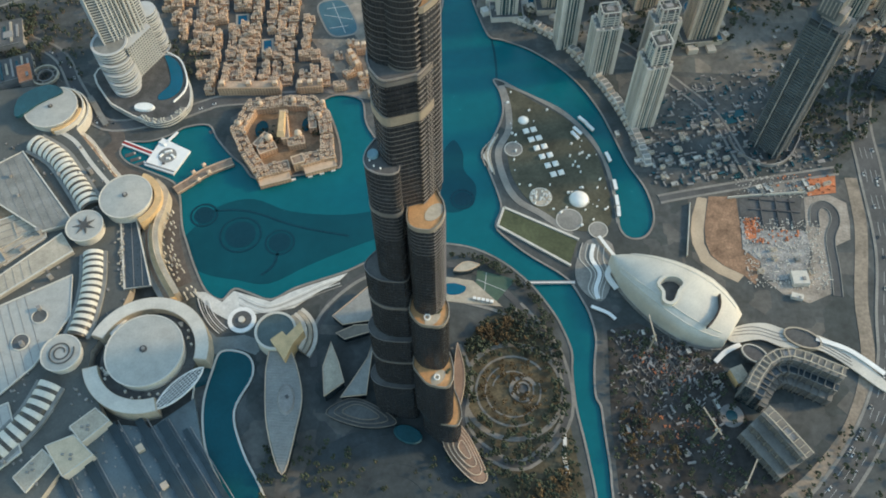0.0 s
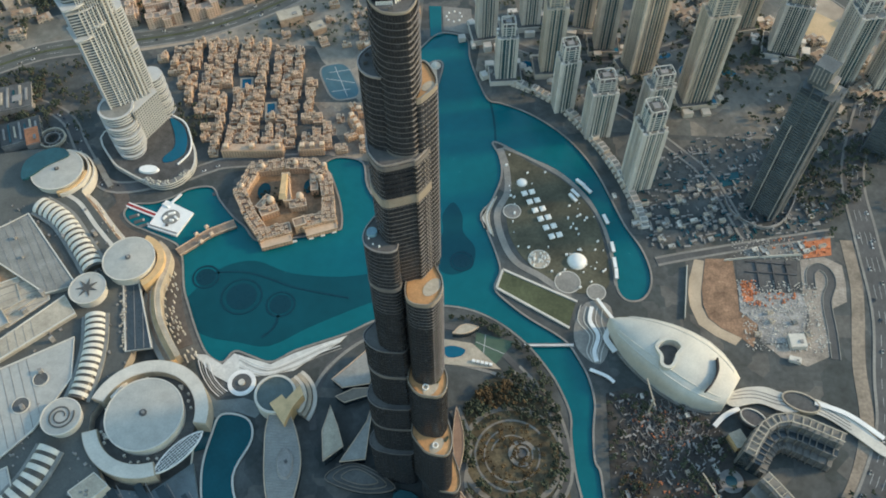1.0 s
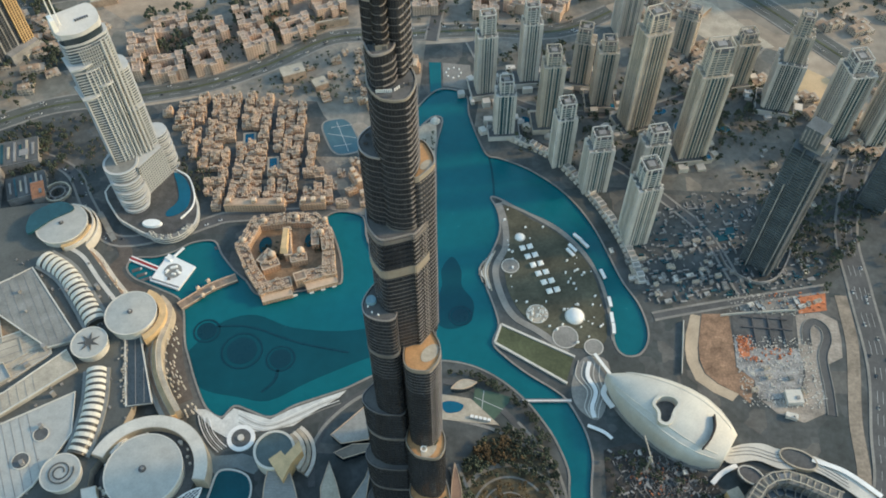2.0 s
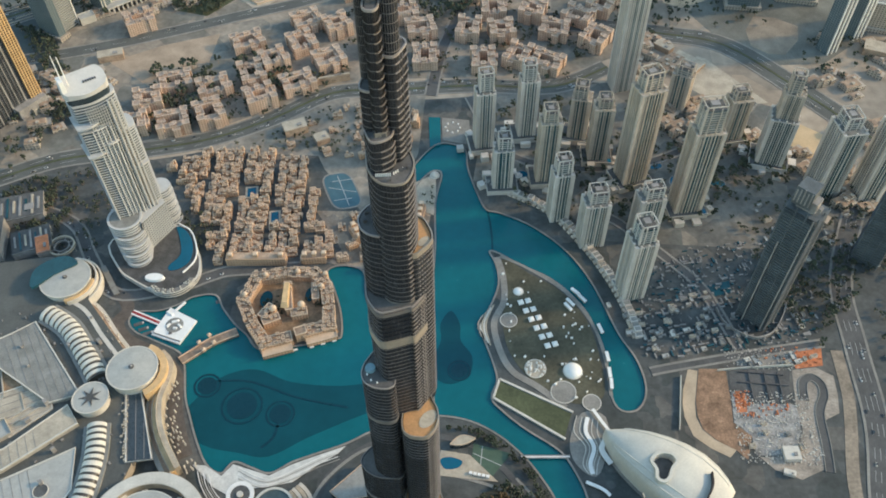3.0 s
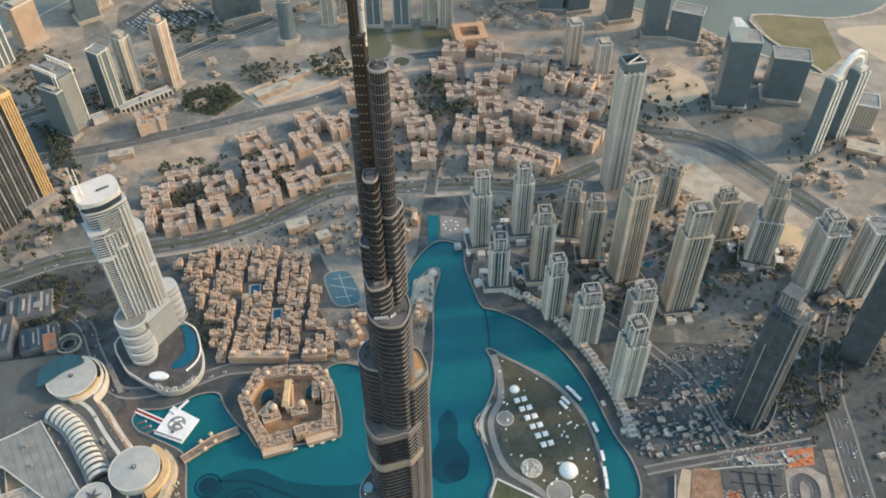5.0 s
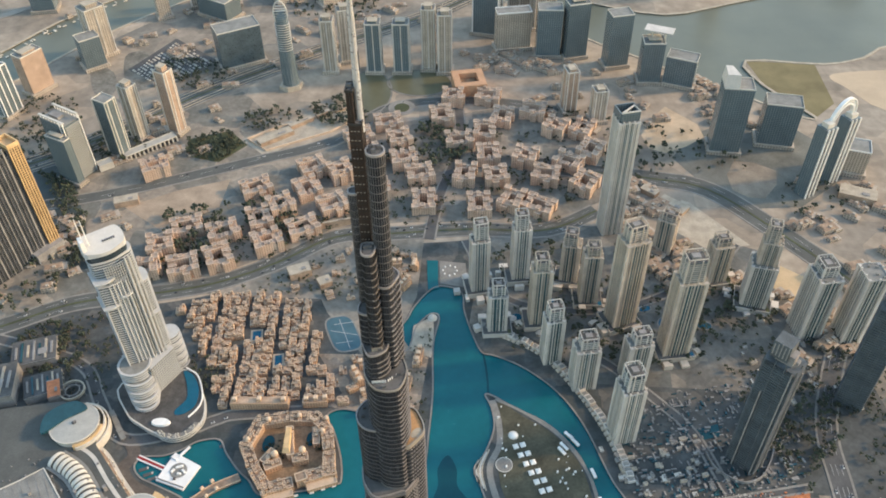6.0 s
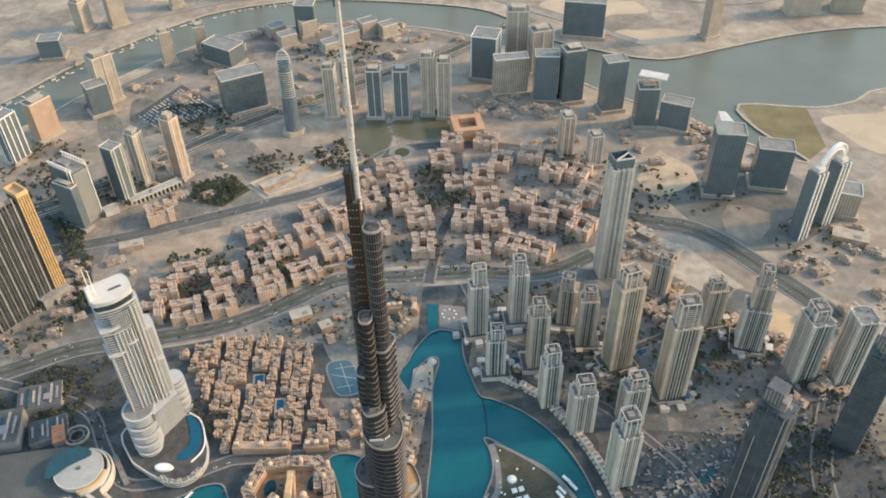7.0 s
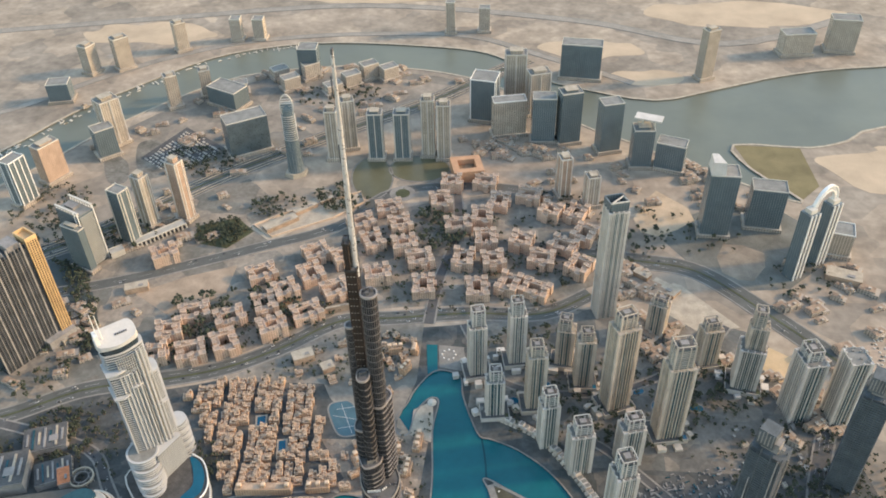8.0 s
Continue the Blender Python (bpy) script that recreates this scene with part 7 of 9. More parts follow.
# arcaded front of the quarter
for x, y, w, h, a in ((-235, 345, 78, 14, 3), (-160, 352, 30, 12, 8), (-110, 395, 26, 13, -60), (-90, 372, 22, 10, 20), (-100, 420, 20, 11, 10), (-78, 345, 16, 8, 30), (-40, 390, 22, 9, 85), (-30, 330, 16, 7, 80), (-28, 440, 26, 8, 85), (-62, 420, 18, 9, 10), (-80, 470, 20, 11, 15), (-100, 540, 24, 13, 20), (-60, 580, 20, 12, 60), (-80, 620, 22, 14, 10), (-48, 620, 12, 12, 85)):
    t = thing("town_hall", "long arcaded sandstone building", "building")
    part("body", box(BM(), x, y, 0, h, w, 12, a), SANDSTONE, t)
    part("roof", box(BM(), x, y, h, h + 0.4, w - 1.5, 10.5, a), SANDROOF, t)
    for q in (-0.42, 0.0, 0.42):
        part("turret", box(BM(), x + math.cos(radians(a)) * w * q, y + math.sin(radians(a)) * w * q, h, h + 5, 6, 6, a), SANDSTONE, t)
        part("turret_cap", box(BM(), x + math.cos(radians(a)) * w * q, y + math.sin(radians(a)) * w * q, h + 5, h + 6.2, 6.4, 6.4, a, 0.3), COPING, t)
dome(-13, 516, 6, 6, CREAM, "cream dome at the tip of the peninsula")
tagged(part("peninsula_deck", prism(BM(), [(-40, 500), (-12, 520), (-8, 470), (-10, 440), (-42, 452)], 0, 0.5), ROOFTAN), "tan peninsula terrace", "pavement", kind="structure")

rh = random.Random(19)
EAST = [(-330, 560), (-262, 596), (-180, 655), (-62, 672), (-50, 640), (-66, 560), (-74, 500), (-100, 500), (-104, 530), (-160, 548)]
for i in range(17):
    for j in range(10):
        x, y = -330 + i * 17.5 + rh.uniform(-4, 4), 500 + j * 17 + rh.uniform(-4, 4)
        if inside((x, y), EAST) and rh.random() < (0.85 if x > -150 else 0.4) and (x + 228) ** 2 + (y - 600) ** 2 > 700 and (x + 185) ** 2 + (y - 580) ** 2 > 400:
            copy_thing(rh.choice(protos), pose(x, y, -3, 0, 0, 20 + rh.choice((0, 90, 180, 270)) + rh.uniform(-12, 12)))
tagged(part("old_town_plaza", prism(BM(), [(-172, 440), (-128, 372), (-150, 350), (-60, 336), (-22, 336), (-14, 440), (-42, 456), (-60, 484), (-106, 442)], 0, 0.2), patchwork("tan_plaza", ((0.30, 0.235, 0.175), (0.24, 0.195, 0.15), (0.34, 0.26, 0.19), (0.20, 0.17, 0.14)), 0.05)), "tan paved plazas between old town and lake", "pavement", kind="structure")
tagged(part("garden_pond", prism(BM(), circle(-86, 410, 13, 22, ry=15), 0.0, 0.5), mat("grey_pond_water", (0.07, 0.10, 0.095), 0.3, var=0.15, scale=0.05)), "grey green round garden pond", "pond", kind="structure")
for x, y, a in ((-132, 410, 10), (-118, 432, 30), (-60, 440, 60), (-48, 412, 80), (-44, 384, 85), (-52, 362, 10), (-70, 354, 5), (-96, 360, 12), (-114, 378, 40), (-124, 356, 8), (-34, 352, 85), (-30, 428, 88), (-140, 388, 15)):
    copy_thing(rh.choice(protos[2:5]), pose(x, y, -1.5, 0, 0, a))
# low waterfront houses along the east quay
quay = curve_through([(62, 498), (102, 482), (149, 453), (187, 404), (216, 354), (238, 300), (250, 250)], 7)
for k, (p, q) in enumerate(zip(quay, quay[1:])):
    a = math.degrees(math.atan2(q[1] - p[1], q[0] - p[0]))
    t = thing("waterfront_house", "pale beige low waterfront house with flat roof terraces", "house", pose(p[0], p[1], 0, 0, 0, a), group="waterfront houses")
    h = rh.uniform(4.5, 8)
    part("body", box(BM(), 0, 3, 0, h, rh.uniform(6, 8.5), 9), PALE if k % 3 else BEIGE, t)
    part("terrace", box(BM(), 0, -3.2, 0, h * 0.5, 5.5, 4), BEIGE, t)
    part("roof", box(BM(), 0, 3.2, h, h + 0.3, 5, 7), ROOFGREY, t)

# ---- opera house ----
def opera():
    t = thing("opera_house", "smooth cream boat-shaped opera house with roof opening", "building")
    nose, stern = Vector((199, 116)), Vector((322, 38))
    ax = stern - nose
    L = ax.length
    d = ax / L
    q = Vector((-d.y, d.x))
    prof = [(0, 0.5), (0.06, 9), (0.15, 18), (0.28, 26), (0.42, 32), (0.56, 36), (0.7, 37), (0.82, 34), (0.92, 28), (1.0, 20)]

    def halfw(sv):
        for (a, b), (e, f) in zip(prof, prof[1:]):
            if a <= sv <= e:
                return b + (f - b) * (sv - a) / (e - a)
        return prof[-1][1]

    def P(sv, y, z):
        p = nose + d * (L * sv) + q * y
        return (p.x, p.y, z)

    bm = BM()
    S, V = 90, 56
    grid = []
    for i in range(S + 1):
        sv = i / S
        w = halfw(sv)
        H = 12 + 24 * math.sin(math.pi * (0.12 + 0.76 * sv))
        row = []
        for j in range(V + 1):
            a = math.pi * j / V
            y = -w * math.cos(a)
            row.append(bm.verts.new(P(sv, y, H * (math.sin(a) ** 0.35) if 0 < j < V else 0.0)))
        grid.append(row)
    for i in range(S):
        for j in range(V):
            f = bm.faces.new((grid[i][j], grid[i + 1][j], grid[i + 1][j + 1], grid[i][j + 1]))
    bm.faces.new(grid[-1])
    bean = curve_through([(243, 75), (252, 84), (264, 84), (270, 76), (264, 67), (260, 57), (254, 52), (247, 55), (247, 65)], 6, True)
    gone = [f for f in bm.faces if f.calc_center_median().z > 10 and inside(f.calc_center_median().xy[:], bean)]
    bmesh.ops.delete(bm, geom=gone, context="FACES")
    bmesh.ops.recalc_face_normals(bm, faces=[f for f in bm.faces])
    cream = mat("opera_cream", (0.56, 0.53, 0.46), 0.55, var=0.1, scale=0.05)
    part("shell", bm, cream, t, smooth=True)
    part("roof_collar", rim(BM(), bean, 1.6, 1.8, 24, 36.9), cream, t)
    part("roof_well_floor", prism(BM(), bean, 12, 25), DARKPAVE, t, "dark floor of the bean-shaped roof opening")
    slot = curve_through([(305, 66), (304, 52), (297, 38), (289, 29)], 6)
    part("roof_slot", ribbon(BM(), slot, 1.7, 28, 34.9), BRONZE, t, "long dark curved roof slot")
    # stepped ledges that run round the crown
    for k in (0.84, 0.66):
        rimline = [P(sv, halfw(sv) * k * e, 0) for e in (1, -1) for sv in (np.linspace(0.12, 0.94, 26) if e == 1 else np.linspace(0.94, 0.12, 26))]
        led = BM()
        vs = []
        for i, q0 in enumerate(rimline):
            sv = ((Vector(q0[:2]) - nose) @ d) / L
            zt = (12 + 24 * math.sin(math.pi * (0.12 + 0.76 * sv))) * (math.sin(math.acos(k)) ** 0.35)
            c1 = nose + d * (L * 0.55)
            o = (Vector(q0[:2]) - c1).normalized() * 0.7
            vs.append([led.verts.new((q0[0] + o.x * e, q0[1] + o.y * e, zt + zz)) for e, zz in ((1, -1.0), (1, 0.45), (-1, 0.6), (-1, -1.0))])
        for i in range(len(vs)):
            v0, v1 = vs[i], vs[(i + 1) % len(vs)]
            for j in range(4):
                led.faces.new((v0[j], v1[j], v1[(j + 1) % 4], v0[(j + 1) % 4]))
        bmesh.ops.recalc_face_normals(led, faces=led.faces)
        part("roof_ledge", led, cream, t)
    part("plinth", prism(BM(), [P(sv, halfw(sv) + 3, 0)[:2] for sv in np.linspace(0, 1, 16)] + [P(sv, -halfw(sv) - 3, 0)[:2] for sv in np.linspace(1, 0, 16)], 0, 1.0), PAVE, t)


opera()
t = thing("wave_plaza", "grey plaza with white wave-shaped seams and benches", "plaza", kind="structure")
part("paving", prism(BM(), curve_through([(163, 112), (178, 146), (205, 142), (203, 100), (190, 70), (168, 84)], 4, True), 0, 0.5), PAVE, t)
for k in range(5):
    part("wave", ribbon(BM(), curve_through([(172 + k * 6, 142 - k), (168 + k * 6.5, 122), (180 + k * 4.5, 104), (176 + k * 4, 84), (182 + k * 2, 72)], 5), 1.0 if k != 2 else 4.5, 0.5, 1.0 if k != 2 else 2.2), WHITE if k == 2 else CREAM, t)
part("canopy", ribbon(BM(), curve_through([(190, 150), (200, 134), (208, 122)], 5), 3.5, 3.0, 4.0), WHITE, t)
part("canopy", ribbon(BM(), curve_through([(202, 112), (197, 100), (206, 84)], 5), 6, 3.0, 4.5), WHITE, t)
part("canopy", ribbon(BM(), curve_through([(178, 62), (195, 55), (203, 48)], 5), 3.5, 2.0, 3.4), WHITE, t)
t = thing("white_walkway", "white winding elevated walkway beside the opera house", "walkway")
way = curve_through([(322, 50), (345, 44), (368, 34), (392, 24), (410, 32), (428, 18), (452, -4), (470, -16)], 6)
plate = curve_through([(316, 36), (335, 47), (359, 50), (378, 44), (412, 38), (440, 22), (462, 0), (474, -16), (466, -20), (442, 0), (418, 18), (398, 24), (374, 23), (351, 31), (324, 26)], 4, True)
part("deck", prism(BM(), plate, 3, 4.4), CREAM, t)
for k in range(3):
    part("deck_seam", ribbon(BM(), curve_through([(322 + k * 3, 34 + k * 4), (348, 37 + k * 4), (374, 30 + k * 4), (408, 26 + k * 4), (440, 6 + k * 4)], 6), 0.9, 4.4, 4.7), PAVE, t)
part("deck", ribbon(BM(), curve_through([(302, 4), (314, 16), (330, 25)], 6), 5, 2, 3.6), WHITE, t)
part("deck", ribbon(BM(), curve_through([(408, 34), (440, 22), (470, -2)], 6), 5, 5, 6.2), WHITE, t)
for i in range(2, len(way) - 1, 4):
    part("post", box(BM(), way[i][0], way[i][1], 0, 3, 1.4, 1.4), CREAM, t)
part("oval_garden_rim", ribbon(BM(), circle(394, 34, 19, 28, ry=10, turn=-20) + circle(394, 34, 19, 28, ry=10, turn=-20)[:1], 1.6, 0, 6.4), ROOFTAN, t)
part("oval_garden", prism(BM(), circle(394, 34, 18, 28, ry=9, turn=-20), 0, 5), DARKPAVE, t)
t = thing("oval_pavilion", "dark oval pavilion with cream rim", "pavilion")
part("body", prism(BM(), circle(341, 12, 13, 24, ry=8, turn=-30), 0, 9), DARKCONC, t)
part("rim", ribbon(BM(), circle(341, 12, 13.5, 24, ry=8.5, turn=-30) + circle(341, 12, 13.5, 24, ry=8.5, turn=-30)[:1], 1.2, 8, 10.5), CREAM, t)
t = thing("sand_box_hall", "small sunlit tan box hall", "building")
part("wall", box(BM(), 322, -12, 0, 12, 13, 16, 25), SUNGOLD, t)
part("roof", box(BM(), 322, -12, 12, 12.6, 14, 17, 25), ROOFTAN, t)


def bent_house(line, widths, heights, label):
    """Apartment house bent round a court: bars side by side, stepping down towards the court, with deep balconies and a roof frame."""
    t = thing("apartment_house", label, "building")
    off = 0.0
    for w, h in zip(widths, heights):
        o = off - w / 2
        part("body", ribbon(BM(), line, w - 2.6, 0, h, o), GLASS, t)
        for z in np.arange(3.6, h + 0.5, 3.6):
            part("balcony", ribbon(BM(), line, w, z - 0.35, z + 0.75, o), HOUSESTONE, t)
        off -= w
    spots = []
    for (ax, ay), (bx, by) in zip(line, line[1:]):
        L = math.hypot(bx - ax, by - ay)
        for k in range(max(1, int(L / 6.5))):
            f = (k + 0.5) / max(1, int(L / 6.5))
            spots.append((ax + (bx - ax) * f, ay + (by - ay) * f, math.atan2(by - ay, bx - ax)))
    for x, y, a in spots:
        at = 0.0
        for w, h in zip(widths, heights):
            cx, cy = x + math.sin(a) * (at + w / 2), y - math.cos(a) * (at + w / 2)
            part("party_wall", box(BM(), cx, cy, 0, h + 1.4, 1.0, w + 0.8, math.degrees(a)), HOUSESTONE, t)
            at += w
        w, h = widths[0], heights[0]
        part("roof_beam", box(BM(), x + math.sin(a) * w / 2, y - math.cos(a) * w / 2, h + 4.2, h + 4.9, 0.8, w * 0.72, math.degrees(a)), ROOFTAN, t)
        for e in (0.2, 0.8):
            part("roof_post", box(BM(), x + math.sin(a) * w * e, y - math.cos(a) * w * e, h, h + 4.2, 0.8, 0.8, math.degrees(a)), HOUSESTONE, t)
    for e in (0.16, 0.84):
        part("roof_rail", ribbon(BM(), line, 1.0, heights[0] + 4.6, heights[0] + 5.4, -widths[0] * e), ROOFTAN, t)
    x, y, a = spots[len(spots) // 2]
    part("roof_room", box(BM(), x + math.sin(a) * widths[0] * 0.5, y - math.cos(a) * widths[0] * 0.5, heights[0] + 0.7, heights[0] + 3.4, 12, widths[0] * 0.4, math.degrees(a)), CONC, t)
    return t


HOUSESTONE = mat("grey_house_stone", (0.205, 0.19, 0.168), 0.85, var=0.2, scale=0.06, fine=0.5)
bent_house([(316, -34), (324, -20), (336, -4), (350, 5), (366, 8), (384, 3), (402, -5), (418, -12)], (13, 9, 7), (36, 26, 15), "large bent dark apartment house with balconies and a roof frame")
bent_house([(337, -54), (345, -63), (354, -75), (363, -87), (371, -98)], (13, 10, 9), (36, 25, 14), "smaller bent dark apartment house stepping down with balconies")
t = thing("round_pool", "small dark ring-shaped garden pool", "pool")
part("rim", ring(BM(), 312, -52, 6, 12, 0, 1), CONC, t)
part("water", prism(BM(), circle(312, -52, 6, 20), 0, 0.6), TEALGLASS, t)


# ---- building site and low buildings ----
def low_building(x, y, w, d, h, ang, wall, roofm, label, group=""):
    t = thing("low_building", label, "building", pose(x, y, 0, 0, 0, ang), group=group)
    part("wall", box(BM(), 0, 0, 0, h, w, d), wall, t)
    part("roof", box(BM(), 0, 0, h, h + 0.4, w + 0.6, d + 0.6), roofm, t)
    part("roof_unit", box(BM(), w * 0.2, -d * 0.1, h + 0.4, h + 1.8, w * 0.2, d * 0.25), CONC, t)
    part("parapet", box(BM(), 0, -d / 2 + 0.2, h + 0.4, h + 1.2, w, 0.4), wall, t)
    return t


rs = random.Random(21)
SITES = [([(262, 230), (300, 330), (370, 320), (460, 300), (466, 262), (372, 246), (290, 216)], 46), ([(352, 150), (440, 150), (436, 98), (352, 96)], 5), ([(196, 30), (228, 42), (300, 8), (312, -60), (296, -200), (205, -200)], 8),
         ([(212, 300), (256, 290), (290, 250), (262, 215)], 16), ([(376, 232), (460, 244), (464, 230), (378, 218)], 14), ([(524, 240), (548, 250), (590, 120), (530, 60)], 14), ([(400, 430), (560, 330), (590, 470), (470, 520)], 26)]
LOWS = (("pale site hut with flat roof", CONC, ROOFPALE), ("grey flat-roofed site shed", CONC, ROOFGREY), ("tan low building with flat roof", BEIGE, ROOFTAN), ("white flat-roofed site cabin", CONC, CREAM))
for poly, n in SITES:
    xs, ys = [p[0] for p in poly], [p[1] for p in poly]
    for _ in range(n * 3):
        p = (rs.uniform(min(xs), max(xs)), rs.uniform(min(ys), max(ys)))
        if n <= 0:
            break
        if inside(p, poly):
            lab, a, b = rs.choice(LOWS)
            low_building(*p, rs.uniform(4, 10), rs.uniform(2.5, 5.5), rs.uniform(2.5, 5), rs.choice((14, 104, 20, 110)) + rs.uniform(-5, 5), a, b, lab, "site huts and sheds")
            n -= 1
t = thing("site_drive", "dark curved site drive with low kerbs", "road", kind="structure")
drive = curve_through([(434, 176), (437, 198), (447, 207), (457, 200), (458, 184), (448, 160), (446, 120), (443, 88)], 6)
part("carriageway", ribbon(BM(), drive, 9, 0.05, 0.5), ASPH, t)
for k in (-1, 1):
    part("kerb", ribbon(BM(), drive, 0.8, 0.05, 1.2, k * 4.9), PAVE, t)
t = thing("pit_wall", "low concrete cross walls in the excavation pit", "walls", kind="structure")
for a, b in (((364, 210), (416, 208)), ((362, 196), (420, 194)), ((376, 212), (376, 174)), ((394, 212), (394, 174)), ((410, 212), (410, 174))):
    part("wall", ribbon(BM(), [a, b], 1.2, 0.1, 2.2), DARKCONC, t)
low_building(404, 106, 17, 16, 6, 4, PALE, CREAM, "white flat-roofed hall on the building site")
low_building(398, 84, 12, 6, 4, -15, PALE, CREAM, "white flat-roofed hall on the building site")
bm = BM()
for k in range(900):
    p = (rs.uniform(350, 440), rs.uniform(95, 185) if k % 5 else rs.uniform(215, 245))
    s = rs.uniform(0.3, 0.9)
    box(bm, *p, 0.2, 0.4 + s, s * rs.uniform(1, 4), s, rs.choice((8, 98)) + rs.uniform(-20, 20))
tagged(part("site_materials", bm, CREAM), "scattered pale building materials on the site", "materials", kind="stuff")
bm = BM()
for k in range(120):
    p = (rs.uniform(354, 372), rs.uniform(152, 184)) if k < 60 else (rs.uniform(372, 414), rs.uniform(150, 170)) if k < 90 else (rs.uniform(400, 468), rs.uniform(224, 248))
    s = rs.uniform(0.5, 1.6)
    box(bm, *p, 0.2, 0.4 + s, s * rs.uniform(1, 3), s, rs.uniform(0, 180))
tagged(part("site_materials", bm, ORANGE), "orange formwork and soil heaps on the site", "materials", kind="stuff")
bm = BM()
for k in range(340):
    p = (rs.uniform(196, 310), rs.uniform(-200, 36))
    s = rs.uniform(0.6, 2.2)
    box(bm, *p, 0.2, 0.4 + s, s * rs.uniform(1, 4), s, rs.uniform(0, 180))
tagged(part("site_materials", bm, CONC), "scattered rubble on the dark plot", "materials", kind="stuff")
bm, bm2, bm3 = BM(), BM(), BM()
for k in range(2600):
    p = (rs.uniform(205, 300), rs.uniform(-100, 32))
    dense = inside(p, [(216, 26), (277, 26), (284, -6), (252, -36), (219, 0)])
    if not dense and k % 5:
        continue
    s = rs.uniform(0.25, 0.8)
    a = rs.choice((25, 115, 60)) + rs.uniform(-14, 14)
    if k % 7 == 0 and dense or (k % 10 == 0 and -84 < p[1] < -56):
        box(bm3, *p, 0.1, 0.6 + s, s * rs.uniform(2, 5), s * 1.4, a)
    else:
        box(bm if k % 2 else bm2, *p, 0.1, 0.4 + s * rs.uniform(0.6, 2.4), s * rs.uniform(3, 11), s, a)
tagged(part("site_materials", bm, DARKCONC), "dark heaps of timbers on the dark plot", "materials", kind="stuff")
tagged(part("site_materials", bm2, PAVE), "grey scaffold and timbers on the dark plot", "materials", kind="stuff")
tagged(part("site_materials", bm3, ORANGE), "orange formwork on the dark plot", "materials", kind="stuff")


def crane(x, y, h, reach, ang):
    """Slim tower crane with a short counter-jib."""
    t = thing("tower_crane", "slim pale tower crane on the dark plot", "crane", pose(x, y, 0, 0, 0, ang), group="cranes on the dark plot")
    part("base", box(BM(), 0, 0, 0, 1.4, 6, 6, 0, 0.1), CONC, t)
    part("mast", box(BM(), 0, 0, 1.2, h, 1.5, 1.5), ROOFTAN, t)
    part("jib", box(BM(), reach * 0.5 - 5, 0, h, h + 1.3, reach, 1.2), ROOFTAN, t)
    part("cab", box(BM(), 1.4, 1.2, h - 2.4, h, 1.8, 1.8), CREAM, t)
    part("counterweight", box(BM(), -8, 0, h - 1.6, h + 0.4, 3, 2), DARKCONC, t)
    part("apex", box(BM(), 0, 0, h + 1.2, h + 6, 1.2, 1.2, 0, 0.5), ROOFTAN, t)


crane(236, 16, 30, 30, 100)
crane(288, -78, 30, 30, 118)
crane(308, -128, 30, 32, 62)
bm, bm2 = BM(), BM()
for k in range(1500):
    p = (rs.uniform(205, 480), rs.uniform(200, 420))
    if inside(p, [(256, 225), (290, 225), (470, 262), (480, 330), (440, 420), (330, 400), (240, 330)]):
        s = rs.uniform(0.5, 2.0)
        box(bm if k % 3 else bm2, *p, 0.1, 0.4 + s, s * rs.uniform(1, 5), s * rs.uniform(0.8, 1.6), rs.choice((14, 104)) + rs.uniform(-8, 8))
tagged(part("site_materials", bm, CONC), "scattered grey building materials round the tower sites", "materials", kind="stuff")
tagged(part("site_materials", bm2, TEALGLASS), "scattered dark sheeting round the tower sites", "materials", kind="stuff")
tagged(part("excavation", prism(BM(), [(331, 331), (376, 346), (376, 327), (333, 314)], 0, 0.35), DEEP), "teal flooded excavation pit", "pit", kind="structure")
for x0, y0, x1, y1 in ((296, 200, 286, 130), (366, 214, 430, 222), (340, 210, 366, 214)):
    t = thing("hoarding", "pale site hoarding wall", "fence")
    part("panel", ribbon(BM(), [(x0, y0), (x1, y1)], 0.8, 0, 4), CREAM, t)


# ---- low-rise quarters ----
def courtyard_block(seed, w, d, h, wall):
    rnd = random.Random(seed)
    t = thing("apartment_block", "rose-beige low apartment block round a courtyard", "building", group="low apartment blocks")
    e = 11
    for k, (u, v, a, b) in enumerate(((0, -d / 2 + e / 2, w, e), (0, d / 2 - e / 2, w, e), (-w / 2 + e / 2, 0, e, d - 2 * e), (w / 2 - e / 2, 0, e, d - 2 * e))):
        hh = h + rnd.choice((-3, 0, 0, 2))
        b_ = topped("wing", u, v, 0, hh, a, b, 0, wall, t, ROSEROOF, ROSECOPING)
        for q in range(2):
            uu, vv = u + rnd.uniform(-a, a) * 0.38, v + rnd.uniform(-b, b) * 0.3
            topped("roof_room", uu, vv, hh - 1, hh + rnd.uniform(2, 4), rnd.uniform(5, 9), rnd.uniform(4, 7), 0, wall, b_, ROSEROOF, ROSECOPING)
    for u in (-1, 1):
        for v in (-1, 1):
            topped("corner_tower", u * (w / 2 - 3), v * (d / 2 - 3), 0, h + 3.5, 10.5, 10.5, 0, wall, t, ROSEROOF, ROSECOPING)
    topped("bay", rnd.uniform(-8, 8), -d / 2 - 2.5, 0, h - 2, 11, 6, 0, wall, t, ROSEROOF, ROSECOPING)
    part("courtyard", box(BM(), 0, 0, 0, 0.5, w - 2 * e, d - 2 * e), BROWN, t)
    return t


